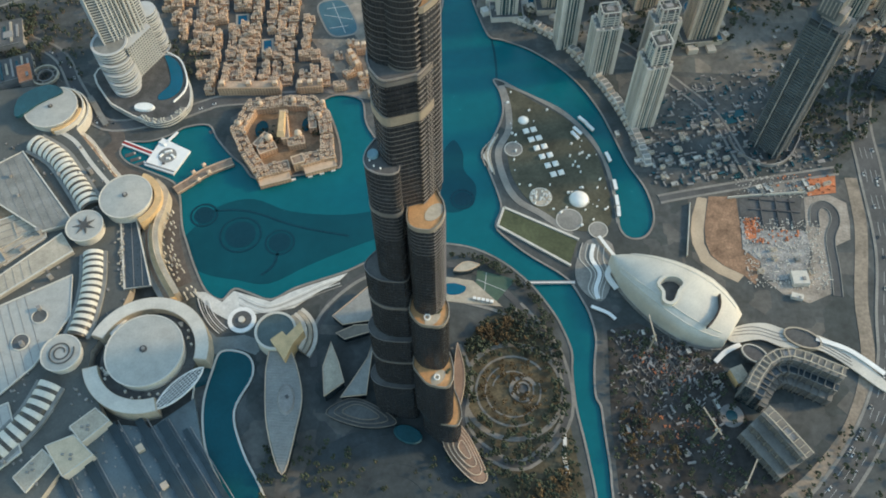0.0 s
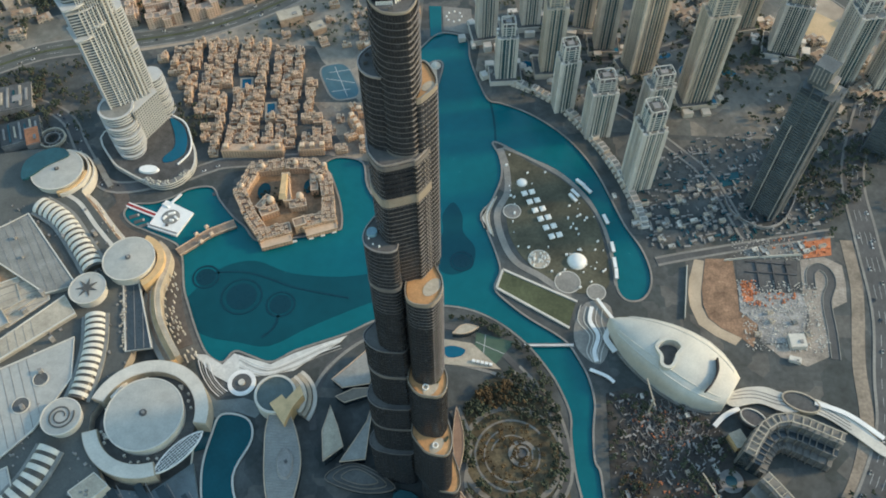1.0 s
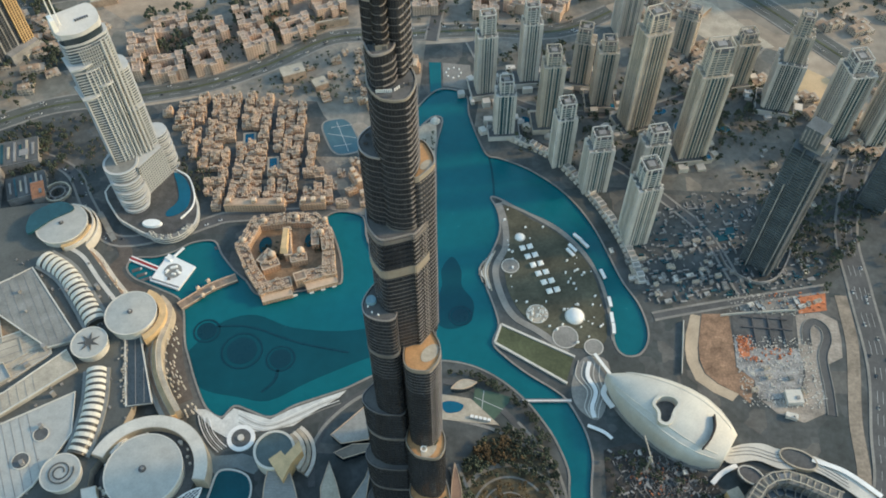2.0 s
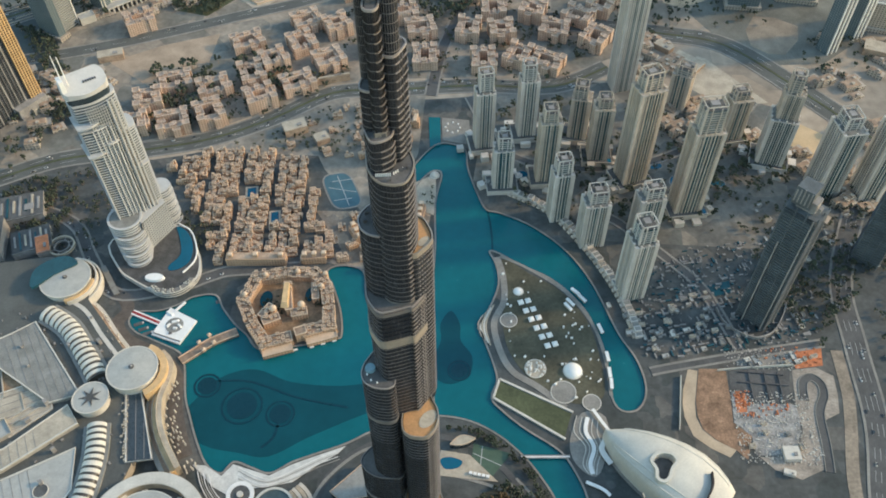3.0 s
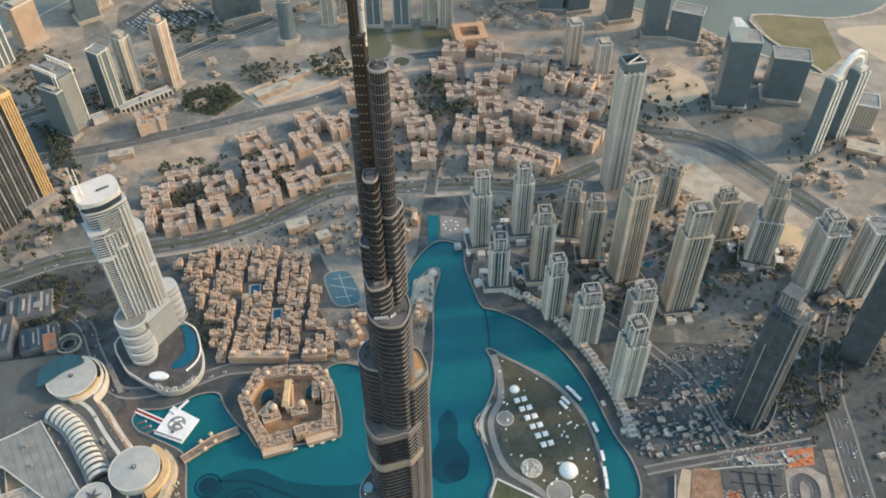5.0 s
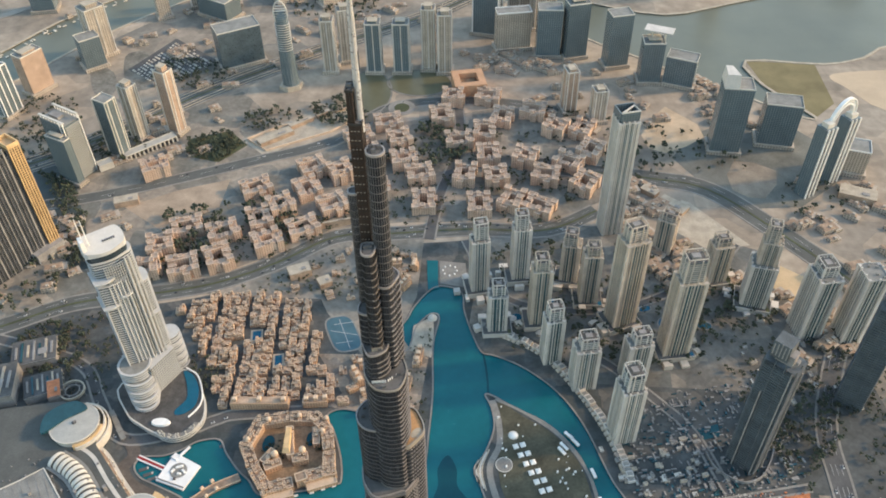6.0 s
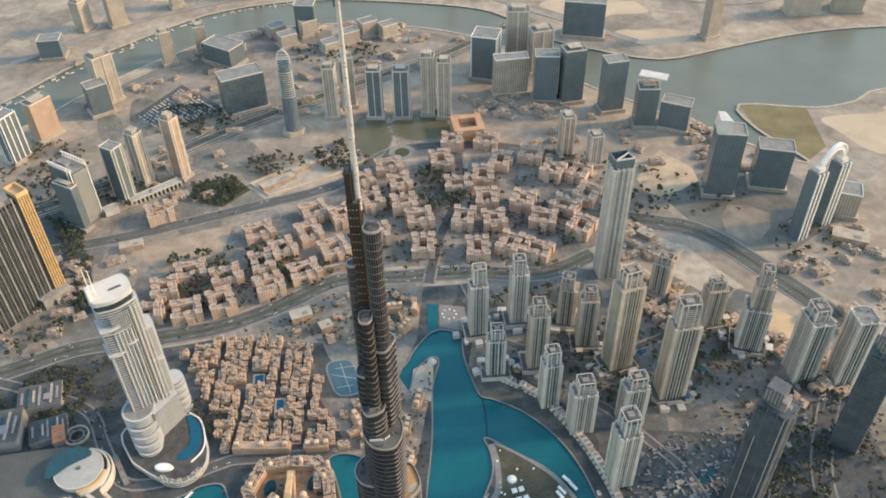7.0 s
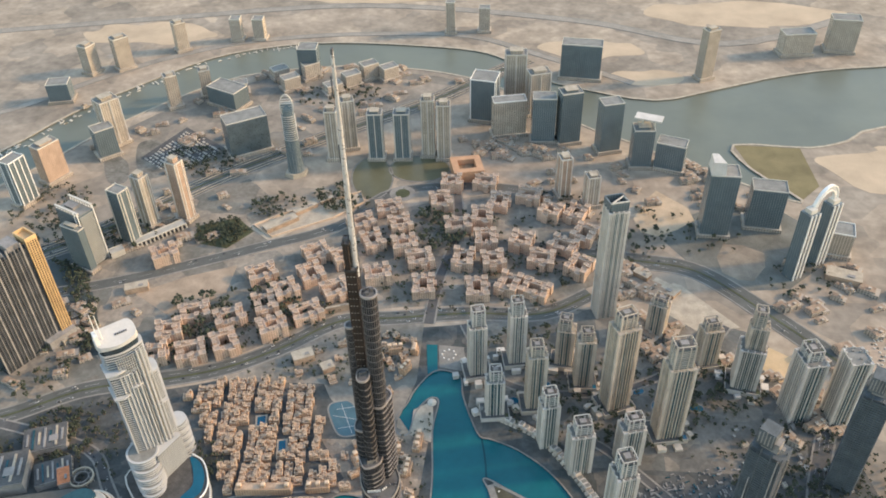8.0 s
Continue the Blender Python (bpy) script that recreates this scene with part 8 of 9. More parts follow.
blocks = [courtyard_block(1, 44, 38, 18, FARROSE), courtyard_block(2, 38, 42, 21, FARROSE), courtyard_block(3, 48, 36, 16, FARROSE), courtyard_block(4, 38, 38, 23, FARROSE), courtyard_block(5, 35, 46, 19, FARROSE)]
spots = [(-57, 849, 15), (-45, 775, 5), (23, 852, -5), (55, 982, 0), (8, 954, 8), (-29, 1031, 12), (78, 844, 10), (63, 913, 5), (131, 904, -15), (166, 856, -10), (50, 771, 5), (106, 784, -20), (152, 771, -25), (208, 896, -28), (233, 834, -30), (-102, 949, 20), (-89, 888, 15),
         (-198, 848, 30), (-199, 759, 30), (88, 1036, -10), (149, 1059, -12), (-433, 692, 20), (-369, 680, 25), (-361, 619, 28), (-316, 717, 25), (-291, 659, 28), (-461, 642, 18), (-412, 598, 20), (-286, 749, 30)]
spots += [(-251, 861, 30), (-240, 700, 28), (-475, 590, 15), (-130, 1010, 15), (-150, 900, 25), (-130, 800, 15), (190, 1000, -25), (250, 930, -28), (-10, 1095, 0), (60, 1105, -8), (-180, 960, 25), (-250, 800, 30), (-340, 800, 28), (240, 1000, -25), (-535, 845, 30)]
used = set()
for i, (x, y, a) in enumerate(spots):
    src = blocks[(i * 7 + i // 4) % 5]
    m = pose(x, y, 0, 0, 0, a + (90 if i % 3 == 1 else 0))
    if src in used:
        copy_thing(src, m)
    else:
        src.matrix_basis = m
        used.add(src)
t = thing("orange_hall", "square terracotta hall with sunken roof court", "building", pose(20, 1150, 0, 0, 0, 12))
for u, v, a, b in ((0, -24, 64, 14), (0, 24, 64, 14), (-25, 0, 14, 34), (25, 0, 14, 34)):
    part("wing", box(BM(), u, v, 0, 26, a, b), mat("terracotta", (0.52, 0.30, 0.18), 0.85, var=0.15, scale=0.05) if "terracotta" not in bpy.data.materials else bpy.data.materials["terracotta"], t)
part("court", box(BM(), 0, 0, 0, 14, 38, 36), BROWN, t)
for x, y, w, d, h, a, lab in ((-228, 600, 34, 22, 12, 25, "sunlit sand building with flat roof beside the boulevard"), (-185, 580, 20, 18, 9, 30, "pale flat-roofed building beside the boulevard"), (-560, 760, 40, 20, 10, 20, "tan low hall on a sand plot"), (380, 790, 50, 26, 7, -40, "low hall with tan flat roof"), (345, 826, 30, 16, 8.5, -40, "low hall with tan flat roof"), (700, 830, 60, 30, 12, -20, "sunlit sand coloured low hall"), (-340, 960, 70, 20, 8, 40, "sand low hall in a walled yard"), (-300, 1010, 50, 12, 7, 40, "sand low hall in a walled yard"), (-262, 1040, 30, 10, 8, 40, "small low hall with white roof"), (-190, 715, 60, 4, 12, 18, "long white wall beside the boulevard")):
    low_building(x, y, w, d, h, a, SANDROOF, ROOFTAN, lab)
rs = random.Random(33)
FREE = [([(-760, 540), (-560, 560), (-470, 600), (-560, 740), (-800, 700)], 26), ([(-640, 800), (-520, 860), (-420, 1000), (-560, 1060), (-760, 900)], 10), ([(640, 500), (760, 480), (980, 640), (900, 860), (720, 860), (640, 720)], 26), ([(-420, 1240), (-330, 1200), (-150, 1330), (0, 1480), (-120, 1600), (-420, 1560)], 12), ([(240, 900), (360, 960), (440, 1060), (300, 1240), (180, 1180), (120, 1090)], 16), ([(-1100, 700), (-860, 860), (-960, 1050), (-1200, 900)], 26),
        ([(560, 640), (660, 620), (640, 560), (580, 560)], 14), ([(330, 590), (460, 600), (440, 680), (340, 640)], 16), ([(-480, 1200), (-400, 1300), (-560, 1420), (-700, 1350)], 5)]
FREE += [([(-1000, 420), (-700, 480), (-560, 560), (-640, 760), (-1000, 640)], 44), ([(-620, 1030), (-440, 1150), (-300, 1290), (-420, 1400), (-760, 1200)], 14), ([(-900, 1150), (-760, 1200), (-600, 1420), (-700, 1560), (-950, 1420)], 10), ([(-330, 1330), (-100, 1460), (0, 1540), (-60, 1720), (-400, 1720), (-560, 1600)], 26),
         ([(280, 740), (370, 760), (350, 850), (290, 860)], 22), ([(560, 740), (660, 640), (760, 720), (700, 880), (600, 880)], 18), ([(430, 1080), (560, 1000), (640, 1040), (600, 1160), (470, 1220)], 30), ([(-560, 860), (-400, 930), (-470, 1080), (-640, 960)], 10), ([(-20, 1230), (180, 1200), (250, 1250), (120, 1290), (0, 1300)], 30), ([(320, 720), (420, 690), (360, 620), (300, 640)], 26), ([(500, 440), (600, 480), (580, 560), (500, 600)], 26)]
walls, roofs = BM(), BM()
for poly, n in FREE:
    xs, ys = [p[0] for p in poly], [p[1] for p in poly]
    for _ in range(n * 4):
        p = (rs.uniform(min(xs), max(xs)), rs.uniform(min(ys), max(ys)))
        if n <= 0:
            break
        if inside(p, poly) and not inside(p, CREEKL):
            w, d, h, a = rs.uniform(10, 30), rs.uniform(9, 19), rs.uniform(4, 12), rs.choice((20, 35, -30)) + rs.uniform(-6, 6)
            box(walls, *p, 0, h, w, d, a)
            box(roofs, *p, h, h + 0.5, w - 1, d - 1, a)
            box(walls, p[0] + 3, p[1] - 2, h, h + 3, 5, 5, a)
            b = radians(a)
            box(walls, p[0] + math.cos(b) * w * 0.5, p[1] + math.sin(b) * w * 0.5, 0, h * 0.7, w * 0.5, d * 1.3, a)
            box(roofs, p[0] - math.cos(b) * w * 0.3, p[1] - math.sin(b) * w * 0.3, h, h + 1.4, w * 0.25, d * 0.5, a)
            n -= 1
t = thing("far_houses", "far beige low houses with flat roofs", "houses", kind="stuff")
tagged(part("walls", walls, FARWALL, t), kind="stuff")
tagged(part("roofs", roofs, SANDROOF, t), kind="stuff")


tagged(part("car_park", prism(BM(), [(-705, 1195), (-640, 1330), (-525, 1240), (-600, 1130)], 0.06, 0.2), ASPH), "large grey car park near the office cube", "car park", kind="structure")
bm = BM()
rp = random.Random(71)
for k in range(900):
    p = (rp.uniform(-700, -525), rp.uniform(1130, 1330))
    if inside(p, [(-700, 1195), (-640, 1322), (-530, 1238), (-600, 1136)]):
        u = round((p[0] * 0.62 + p[1] * 0.78) / 9) * 9
        v = -p[0] * 0.78 + p[1] * 0.62
        box(bm, u * 0.62 - v * 0.78, u * 0.78 + v * 0.62, 0.2, 1.7, 4.4, 2, 52, 0.1)
tagged(part("parked_cars", bm, CREAM), "rows of far parked cars", "cars", kind="stuff")


# ---- far towers ----
def far_tower(ax, ay, bx, by, depth, h, wall, label, crown=0, piers=0, pm=None, floors=0):
    """Distant tower from the two ends of its front."""
    w = math.hypot(bx - ax, by - ay)
    ang = math.degrees(math.atan2(by - ay, bx - ax))
    nx, ny = -(by - ay) / w, (bx - ax) / w
    t = thing("far_tower", label, "building", pose((ax + bx) / 2 + nx * depth / 2, (ay + by) / 2 + ny * depth / 2, 0, 0, 0, ang))
    b = part("body", box(BM(), 0, 0, 0, h, w, depth), wall, t)
    part("roof", box(BM(), 0, 0, h, h + 0.8, w - 2, depth - 2), ROOFGREY, b)
    part("parapet", rim(BM(), rect(w, depth), 1.0, 0.2, h, h + 2.4), pm or CREAM, b)
    if crown:
        part("crown", box(BM(), 0, 0, h, h + crown, w * 0.55, depth * 0.6), wall, t)
        part("crown_cap", box(BM(), 0, 0, h + crown, h + crown + 1.5, w * 0.62, depth * 0.66), ROOFTAN, t)
    for k in range(piers):
        u = (k / max(1, piers - 1) - 0.5) * (w - 2)
        part("pier", box(BM(), u, -depth / 2 - 0.4, 0, h + 3, 2.0, 1.6), pm or PALE, t)
        part("pier", box(BM(), u, depth / 2 + 0.4, 0, h + 3, 2.0, 1.6), pm or PALE, t)
    for k in range(piers and 2):
        for v in (-0.3, 0.3):
            part("pier", box(BM(), (k * 2 - 1) * (w / 2 + 0.4), v * depth, 0, h + 3, 1.6, 2.0), pm or PALE, t)
    part("podium", box(BM(), 0, 0, 0, 8, w + 9, depth + 8), FARWALL, t)
    return t


def framed_tower():
    """Dark glass slab tower with white balconies on its sunny end and an open white roof frame."""
    t = thing("framed_tower", "dark glass tower with white end balconies and an open roof frame", "building", pose(-680, 851, 0, 0, 0, -28))
    h = 112
    part("body", box(BM(), 0, 0, 0, h, 60, 36), FARGLASS, t)
    me = shared("balcony", box(BM(), 0, 0, -0.4, 0.5, 3.0, 30), ROOFPALE)
    me2 = shared("floor_slab", box(BM(), 0, 0, -0.3, 0.35, 60.6, 36.6), DARKCONC)
    for k in range(1, 28):
        place("balcony", me, t, pose(31, 0, k * 4))
        place("floor_slab", me2, t, pose(0, 0, k * 4))
    for u, v in ((30, -18.2), (22, -18.6), (32, 15)):
        part("corner_fin", box(BM(), u, v, 0, h + 8, 1.4, 1.4), WHITE, t)
    for v, top in ((-16, 8), (15, 11)):
        part("roof_beam", box(BM(), 0, v, h + top - 2, h + top, 62, 4), CREAM, t)
        for u in np.linspace(-28, 28, 9):
            part("roof_post", box(BM(), u, v, h, h + top - 2, 1.2, 1.2), WHITE, t)
    part("roof", box(BM(), 0, 0, h, h + 0.8, 58, 34), ROOFGREY, t)
    part("plant_room", box(BM(), -6, 0, h + 0.8, h + 6, 24, 14), CONC, t)


def arcade(ax, ay, bx, by):
    """Long low pale building with a row of bays."""
    L = math.hypot(bx - ax, by - ay)
    t = thing("arcade", "long pale arcaded building with a flat roof", "building", pose((ax + bx) / 2, (ay + by) / 2, 0, 0, 0, math.degrees(math.atan2(by - ay, bx - ax))))
    part("body", box(BM(), 0, 2, 0, 11, L - 1, 12), DARKCONC, t)
    part("roof", box(BM(), 0, 0, 11, 12, L, 18), ROOFPALE, t)
    for k in range(13):
        part("bay", box(BM(), -L / 2 + 1 + k * (L - 2) / 12, -6, 0, 11, 2.4, 4.5), CREAM, t)
    part("parapet", rim(BM(), rect(L, 18), 0.8, 0.3, 11.4, 13.2), CREAM, t)


DKG = "dark glass office tower by the creek"
PLT = "pale slender apartment tower"
far_tower(468, 946, 520, 942, 40, 138, FARGLASS, "dark glass office tower with a slanted white roof", crown=0)
far_tower(559, 974, 621, 964, 40, 90, FARGLASS, "dark glass office slab with a pale rim")
far_tower(366, 1177, 408, 1178, 36, 92, FARGLASS, DKG, crown=6)
far_tower(414, 1179, 470, 1158, 36, 64, FARGLASS, DKG)
far_tower(306, 1232, 350, 1244, 34, 120, FARGLASS, DKG)
far_tower(222, 1265, 266, 1278, 34, 126, FARGLASS, DKG, crown=6)
far_tower(159, 1275, 210, 1276, 36, 110, FARGLASS, DKG)
far_tower(20, 1372, 77, 1360, 52, 106, FARGLASS, "square blue glass office block with white frame", piers=2, pm=WHITE)
far_tower(75, 1297, 148, 1311, 30, 88, FARWALL, "pale slab with fine horizontal floors", pm=WHITE)
far_tower(100, 1440, 149, 1441, 34, 133, FARWALL, PLT, crown=8, piers=3)
far_tower(158, 1395, 205, 1410, 34, 105, FARWALL, PLT, crown=6, piers=3)
far_tower(239, 1589, 337, 1575, 40, 92, FARGLASS, DKG)
far_tower(-79, 1211, -52, 1211, 26, 138, FARWALL, PLT, crown=8, piers=3)
far_tower(-45, 1200, -17, 1201, 26, 132, FARWALL, PLT, crown=8, piers=3)
far_tower(-193, 1196, -162, 1197, 28, 112, FARGLASS, PLT, crown=6, piers=3)
far_tower(-137, 1198, -104, 1199, 28, 112, FARGLASS, PLT, crown=6, piers=3)
far_tower(-252, 1234, -225, 1242, 26, 120, FARWALL, PLT, crown=8, piers=3)
far_tower(-283, 1194, -257, 1195, 26, 118, FARWALL, PLT, crown=8, piers=3)
far_tower(-496, 1192, -418, 1238, 48, 86, OFFICEGLASS, "dark blue glass office cube with a pale roof")
far_tower(-616, 1440, -540, 1400, 50, 48, FARGLASS, DKG)
far_tower(-780, 1228, -750, 1262, 36, 112, FARWALL, "beige tower with curved white rooftop", crown=8, piers=3)
far_tower(-785, 1180, -752, 1208, 36, 70, FARGLASS, DKG)
far_tower(-859, 1080, -834, 1124, 30, 88, FARBROWN, "sunlit tan tower with banded crown", crown=4)
far_tower(-877, 998, -862, 1035, 30, 105, FARGLASS, "teal glass tower with white vertical stripes", piers=4, pm=WHITE)
arcade(-604, 882, -529, 950)
arcade(-642, 850, -622, 866)
framed_tower()
far_tower(-699, 818, -658, 800, 14, 96, FARGLASS, "dark brown mid-rise tower with stepped roof", crown=5)
# cream piers stand for the narrow sunlit edge
far_tower(-636, 893, -608, 880, 24, 122, FARGLASS, "slender dark tower with cream piers for its sunlit edge", piers=2, pm=CREAM)
far_tower(-612, 947, -590, 936, 22, 116, FARWALL, PLT, crown=8, piers=3)
far_tower(-548, 970, -525, 960, 22, 134, FARBROWN, "slender rose tower with stepped top", crown=10, piers=2)
far_tower(-701, 1410, -677, 1425, 26, 84, FARWALL, PLT, crown=5)
far_tower(-640, 1470, -615, 1480, 26, 70, FARWALL, PLT, crown=5)
far_tower(-964, 1583, -951, 1615, 30, 76, FARWALL, PLT, crown=5)
far_tower(-898, 1606, -869, 1633, 30, 86, FARWALL, PLT, crown=5)
far_tower(-1010, 1430, -960, 1440, 40, 50, FARGLASS, DKG)
far_tower(-777, 1719, -752, 1738, 28, 80, FARWALL, PLT, crown=5)
far_tower(-650, 1791, -621, 1792, 28, 64, FARWALL, PLT)
far_tower(-590, 1800, -560, 1800, 28, 60, FARWALL, PLT)
far_tower(588, 1580, 619, 1596, 26, 130, FARWALL, PLT, crown=5)
far_tower(-420, 1580, -372, 1580, 40, 78, FARGLASS, "square glass block with a framed opening")
far_tower(-60, 1850, -36, 1850, 24, 90, FARWALL, PLT)
far_tower(30, 1860, 60, 1860, 24, 70, FARWALL, PLT)
far_tower(820, 1720, 900, 1730, 40, 60, FARWALL, PLT)
far_tower(940, 1750, 1010, 1740, 40, 90, FARWALL, PLT)
far_tower(690, 895, 726, 885, 40, 52, FARWALL, "pale low office block with white roof frame", pm=WHITE)
far_tower(210, 1060, 232, 1066, 30, 92, FARBROWN, "rose tower with dark crown", crown=4, piers=3)
far_tower(262, 1030, 286, 1036, 26, 70, FARWALL, PLT, crown=4, piers=3)
far_tower(-560, 1480, -530, 1490, 30, 30, FARWALL, "pale low tower beside the motorway")
for x, y, a in ((-330, 1480, 40), (-290, 1520, 40), (-250, 1560, 40), (-200, 1560, 30), (-440, 1500, 40), (-400, 1560, 40), (-480, 1560, 40)):
    far_tower(x, y, x + 34, y + 24, 30, 26 + (x % 3) * 8, FARWALL, "pale mid-rise housing block behind the motorway")

# slanted white roof, canopy and arch of three far towers
t = thing("rooftop_sail", "slanted white roof sail on a dark tower", "roof")
bm = BM()
prism(bm, [(468, 948), (494, 946), (484, 984), (470, 985)], 138.9, 164, 0.15)
part("sail", bm, PALE, t)
t = thing("roof_canopy", "white flat roof canopy on posts", "roof")
part("slab", box(BM(), 395, 1200, 112, 114.5, 56, 26, -20), PALE, t)
for s in (-1, 1):
    part("post", box(BM(), 395 + s * 12, 1196 - s * 4, 92, 112, 3, 3), CREAM, t)


def arch_towers():
    t = thing("arch_towers", "twin slender towers joined by a white roof arch", "building")
    for x, y, h in ((612, 838, 140), (664, 880, 132)):
        b = part("tower", box(BM(), x, y, 0, h, 24, 22, 30), FARGLASS, t)
        for k in (-1, 0, 1):
            part("stripe", box(BM(), x + 9 * k * math.cos(radians(30)) + 6, y + 9 * k * math.sin(radians(30)) - 11, 0, h + 2, 2.2, 2.2, 30), WHITE, b)
        part("roof_cube", box(BM(), x, y, h, h + 8, 14, 14, 30), CREAM, b)
    a, b = Vector((615, 842)), Vector((668, 884))
    for ins, nm in ((0, "arch_outer"), (9, "arch_inner")):
        bm = BM()
        rows = []
        for k in range(21):
            th = math.pi * k / 20
            m = (a + b) / 2 + (b - a).normalized() * (34 - ins) * math.cos(th) * -1
            z = 138 + (38 - ins) * math.sin(th)
            rows.append([bm.verts.new((m.x + ox, m.y + oy, z + oz)) for ox, oy, oz in ((-2, 2, -1.3), (2, -2, -1.3), (2, -2, 1.3), (-2, 2, 1.3))])
        for p, q in zip(rows, rows[1:]):
            for i in range(4):
                bm.faces.new((p[i], p[(i + 1) % 4], q[(i + 1) % 4], q[i]))
        bm.faces.new(rows[0])
        bm.faces.new(rows[-1])
        bmesh.ops.recalc_face_normals(bm, faces=bm.faces)
        part(nm, bm, WHITE, t)
    for k in range(1, 20):
        th = math.pi * k / 20
        m = (a + b) / 2 - (b - a).normalized() * 29.5 * math.cos(th)
        part("arch_rib", box(BM(), m.x, m.y, 136 + 29 * math.sin(th), 138 + 38 * math.sin(th), 1.0, 3.5, 38), WHITE, t)


arch_towers()


# needle tower with an oval cage top
def cage_tower(x, y, h):
    t = thing("cage_tower", "slim grey tower with an oval lattice top", "building", pose(x, y, 0, 0, 0, 8))
    neck = h * 0.78
    bm = BM()
    prof = [(0, 17, 15), (30, 16, 14), (80, 14.5, 12), (neck, 13, 9), (h * 0.88, 12, 5)]
    rows = [[bm.verts.new((px, py, z)) for px, py in circle(0, 0, rx, 28, ry=ry)] for z, rx, ry in prof]
    for p, q in zip(rows, rows[1:]):
        for i in range(28):
            bm.faces.new((p[i], p[(i + 1) % 28], q[(i + 1) % 28], q[i]))
    bm.faces.new(rows[-1])
    part("shaft", bm, FARGLASS, t, smooth=True)
    bands = shared("floor_band", ring(BM(), 0, 0, 12.6, 13.6, 0, 0.9, n=28), PALE)
    for k in range(12):
        place("floor_band", bands, t, pose(0, 0, 88 + k * 5) @ Matrix.Diagonal((1.08, 0.9, 1, 1)))
    bm = BM()
    rows = []
    for k in range(28):
        a = 2 * math.pi * k / 28
        u, z = math.cos(a), math.sin(a)
        rows.append([bm.verts.new((u * (14 - e), f, h * 0.86 + z * (h * 0.14 - e))) for e, f in ((0, -6), (2, -6), (2, -3), (0, -3))])
    for p, q in zip(rows, rows[1:] + rows[:1]):
        for i in range(4):
            bm.faces.new((p[i], p[(i + 1) % 4], q[(i + 1) % 4], q[i]))
    bmesh.ops.recalc_face_normals(bm, faces=bm.faces)
    part("oval_frame", bm, PALE, t, "pale oval frame")
    for k in range(-4, 5):
        z = k / 5 * h * 0.14
        w = 2 * 13 * math.sqrt(1 - (k / 5) ** 2)
        part("lattice_bar", box(BM(), 0, -4.5, h * 0.86 + z - 0.5, h * 0.86 + z + 0.5, w, 2), PALE, t)
    part("podium", prism(BM(), circle(0, 0, 26, 6, ry=22, turn=20), 0, 9, 0.06), ROOFTAN, t)
    return t


cage_tower(-344, 1142, 192)


# twin-slab tower with a sunlit golden face
def gold_tower():
    t = thing("ribbed_tower", "tall dark ribbed tower with one sunlit golden end", "building", pose(-682, 610, 0, 0, 0, 58))
    h = 196
    part("body", box(BM(), -10, 0, 0, h, 104, 40), GLASS, t)
    for k in range(18):
        part("rib", box(BM(), -60 + k * 5.9, -20.6, 0, h + (6 if k % 4 else 12), 2.4 if k % 4 == 0 else 1.2, 2.0), (CONC, DARKCONC, CONC, DARKCONC)[k % 4], t)
    me = shared("spandrel", box(BM(), -10, -20.2, -0.6, 0.6, 103, 0.8), DARKCONC)
    for k in range(1, 49):
        place("spandrel", me, t, pose(0, 0, k * 4))
    gold = part("golden_end", box(BM(), 51, -8, 0, 204, 17, 30), BRONZE, t)
    me = shared("golden_slab", box(BM(), 51, -8, -0.55, 0.55, 18, 31), SUNGOLD)
    for k in range(1, 52):
        place("golden_slab", me, gold, pose(0, 0, k * 4))
    for u in np.linspace(42.6, 59.4, 5):
        part("golden_pier", box(BM(), u, -23.6, 0, 207, 1.5, 1.8), SUNGOLD, gold)
    for v in np.linspace(-22, 6, 6):
        part("golden_pier", box(BM(), 60.2, v, 0, 207, 1.8, 1.5), SUNGOLD, gold)
    part("golden_crown", rim(BM(), [(42, -24), (61, -24), (61, 8), (42, 8)], 2.0, 0.2, 203, 211), SUNGOLD, gold)
    for u, w in ((-40, 24), (-8, 30), (26, 20)):
        part("roof_step", box(BM(), u, 0, h, h + 5 + abs(u) * 0.2, w, 28), CONC, t)
    part("foot", box(BM(), 36, -27, 0, 18, 50, 14), CONC, t)
    part("foot", box(BM(), 48, -34, 0, 10, 36, 12), ROOFTAN, t)


gold_tower()
# slanted top of the striped tower
t = thing("rooftop_pavilion", "slanted open frame on top of the striped tower", "pavilion")
for a, b in (((256, 718), (284, 726)), ((284, 726), (276, 750)), ((276, 750), (248, 742)), ((248, 742), (256, 718))):
    part("frame", ribbon(BM(), [a, b], 2.0, 218, 234), FARGLASS, t)
part("frame_top", ribbon(BM(), [(256, 718), (276, 740), (284, 726), (256, 718)], 2.0, 234, 236), CREAM, t)

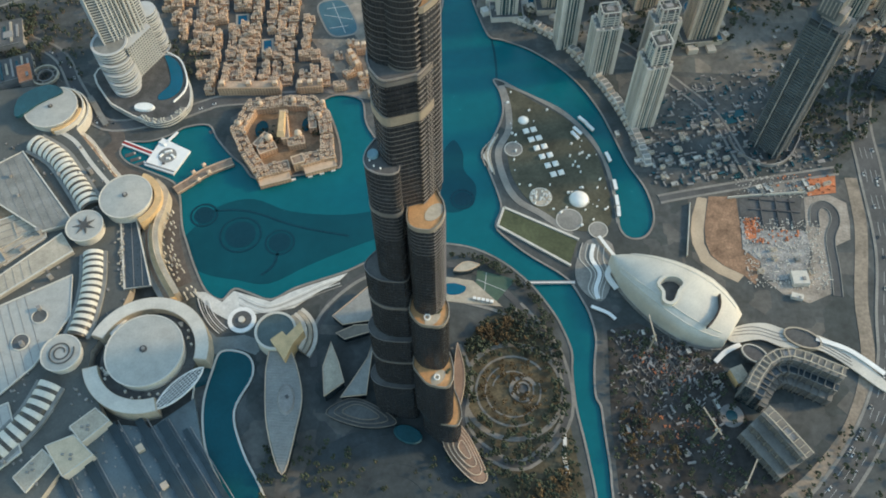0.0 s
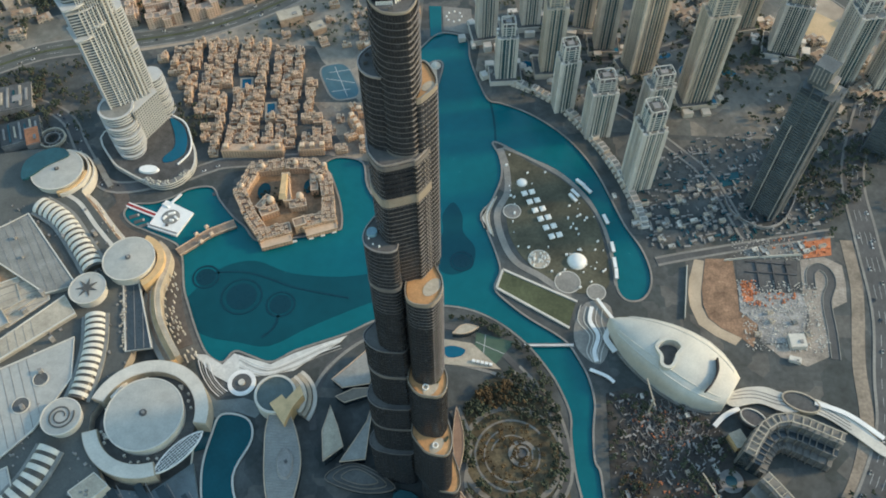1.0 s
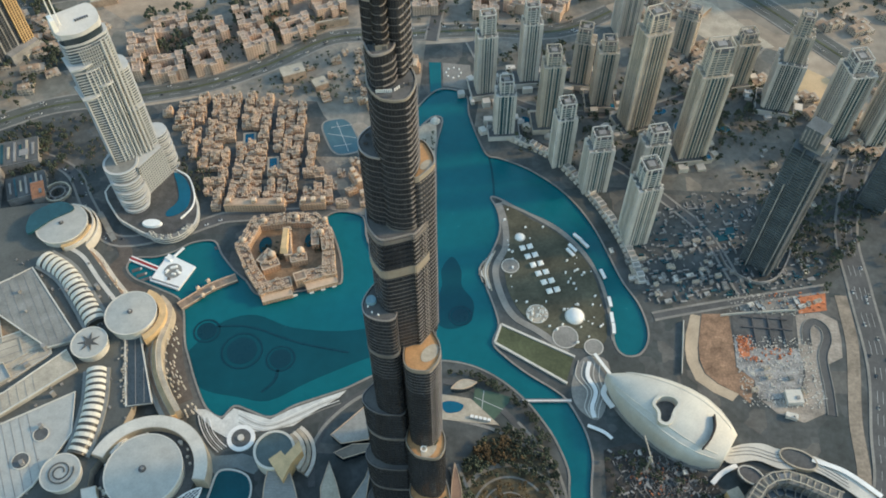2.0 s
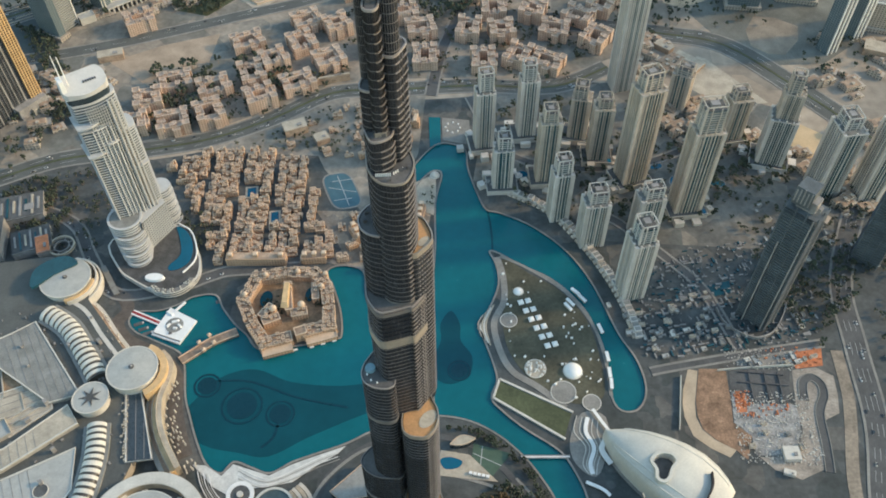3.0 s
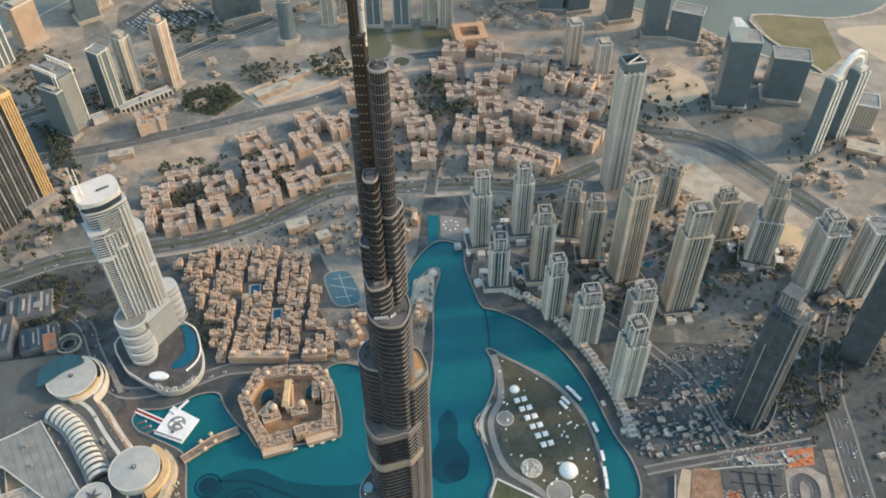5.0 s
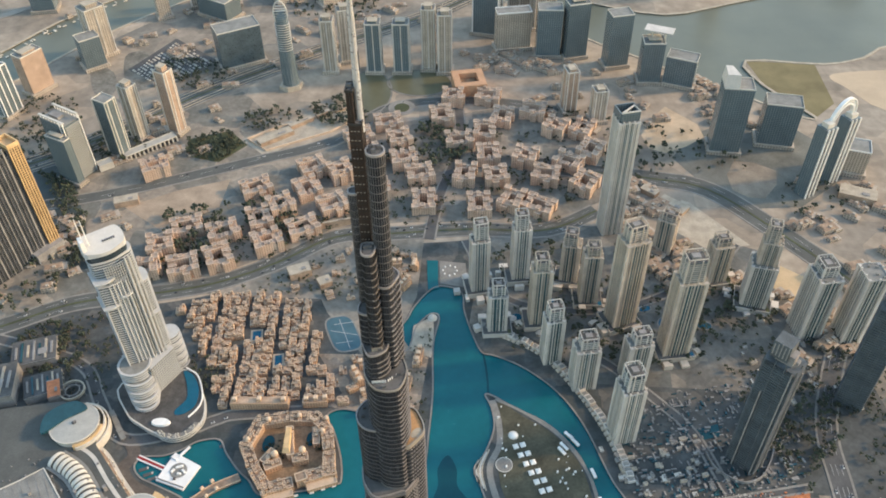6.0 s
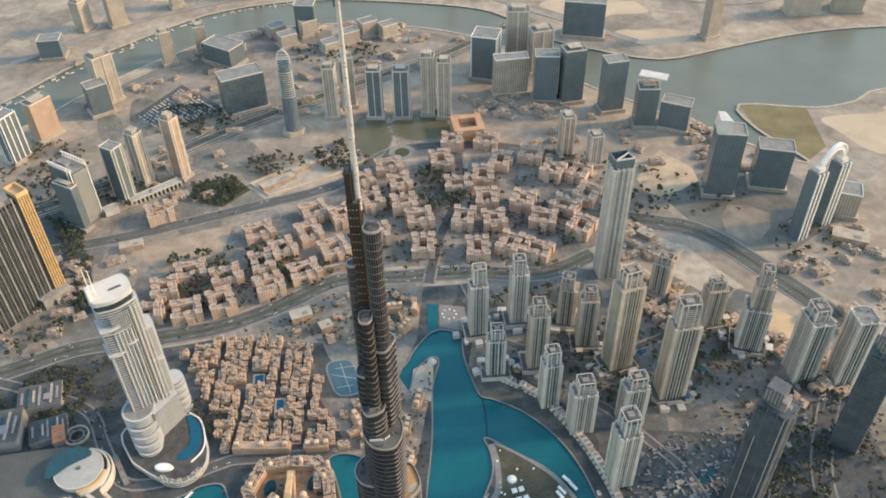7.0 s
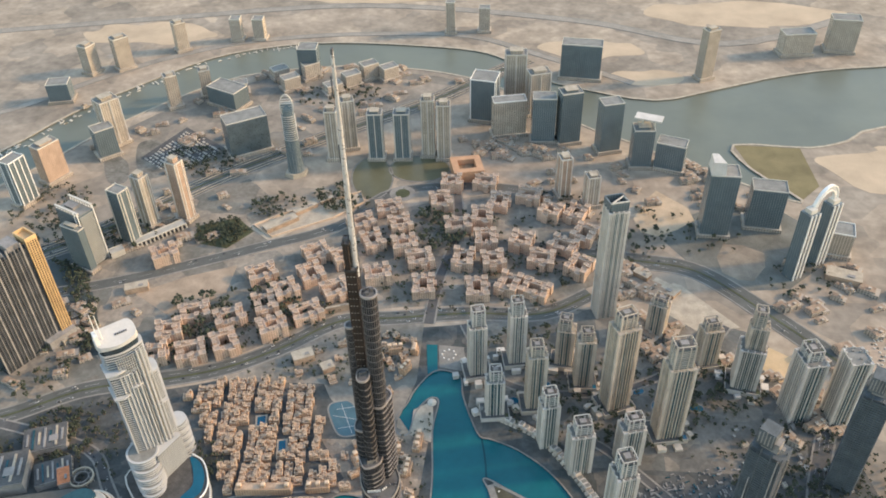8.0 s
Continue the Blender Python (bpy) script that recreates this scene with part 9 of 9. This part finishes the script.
# buildings at the western edge below the hotel
for x, y, w, d, h, a, m, lab in ((-575, 415, 60, 46, 14, 20, DARKPAVE, "dark hall with open steel roof frames"), (-540, 360, 50, 40, 12, 25, DARKPAVE, "dark hall with flat membrane roof"), (-520, 350, 16, 30, 15, 25, ORANGE, "hall with orange roof panel"), (-610, 350, 70, 60, 22, 15, DARKPAVE, "large dark curved hall roof")):
    low_building(x, y, w, d, h, a, CONC, m, lab)
for x, y, w, d, a, h in ((-575, 415, 60, 46, 20, 14), (-540, 360, 50, 40, 25, 12), (-610, 350, 70, 60, 15, 22)):
    t = thing("roof_gear", "strips of pale skylights and teal panels on a dark hall roof", "roof gear")
    c, s = math.cos(radians(a)), math.sin(radians(a))
    for k in range(7):
        u = -w * 0.4 + k * w * 0.133
        part("skylight", box(BM(), x + c * u, y + s * u, h + 0.4, h + 1.6, w * 0.05, d * (0.8 if k % 2 else 0.5), a), (CONC, TEALGLASS, ROOFTAN)[k % 3], t)
t = thing("round_pergola", "round open steel ring pergola", "pergola")
part("ring", ring(BM(), -496, 352, 15, 17, 8, 12, n=30), ROOFTAN, t)
part("ring", ring(BM(), -496, 352, 9, 10, 8, 11, n=24), CONC, t)
for k in range(8):
    a = 2 * math.pi * k / 8
    part("spoke", ribbon(BM(), [(-496 + 9 * math.cos(a), 352 + 9 * math.sin(a)), (-496 + 16 * math.cos(a), 352 + 16 * math.sin(a))], 0.8, 9, 10.5), CONC, t)
    part("post", box(BM(), -496 + 16 * math.cos(a), 352 + 16 * math.sin(a), 0, 8, 1, 1), CONC, t)
for k in range(4):
    t = thing("bus_shelter", "row of long pale shelters in the yard", "shelter", group="pale shelters")
    part("roof", box(BM(), -430 + k * 8, 320 - k * 11, 4, 5, 13, 7, -52), ROOFGREY, t)
    part("wall", box(BM(), -430 + k * 8, 320 - k * 11, 0, 4, 11, 1, -52), CONC, t)


# ---- cars ----
def car(material, label):
    t = thing("car", label, "car", group="cars on the roads")
    part("body", box(BM(), 0, 0, 0.4, 1.3, 4.8, 2.0, 0, 0.06), material, t)
    part("cabin", box(BM(), -0.2, 0, 1.3, 1.9, 2.6, 1.8, 0, 0.18), GLASS, t)
    for u in (-1.5, 1.5):
        part("axle", box(BM(), u, 0, 0.0, 0.6, 0.65, 2.05), DARKPAVE, t)
    return t


cars = [car(WHITE, "white car on the road"), car(DARKCONC, "dark car on the road"), car(CREAM, "cream taxi on the road")]
rc = random.Random(3)
used = set()
for line, offs, n in ((BLVD, (-11, -6, 6, 11), 70), (RBLV, (-9, -5, 5, 9), 36), (HIGH, (-20, -12, 8, 18), 22), (RING, (-12, -6, 6, 12), 16), (LROAD, (-3, 3), 20), (ROAD2, (-6, 6), 20)):
    for _ in range(n):
        i = rc.randrange(1, len(line) - 2)
        a, b = Vector(line[i]), Vector(line[i + 1])
        d = (b - a).normalized()
        p = a.lerp(b, rc.random()) + Vector((-d.y, d.x)) * rc.choice(offs)
        src = rc.choice((cars[0], cars[0], cars[1], cars[2]))
        m = pose(p.x, p.y, 0.26, 0, 0, math.degrees(math.atan2(d.y, d.x)))
        if src in used:
            copy_thing(src, m)
        else:
            src.matrix_basis = m
            used.add(src)
bm = BM()
for k in range(420):
    p = (rc.uniform(660, 860), rc.uniform(540, 690))
    if inside(p, [(640, 640), (760, 700), (900, 640), (820, 520), (720, 520)]):
        x, y = round(p[0] / 6) * 6, round(p[1] / 9) * 9
        box(bm, x, y, 0.3, 1.7, 2, 4.4, 20, 0.1)
tagged(part("parked_cars", bm, CREAM), "rows of far parked cars on sand", "cars", kind="stuff")
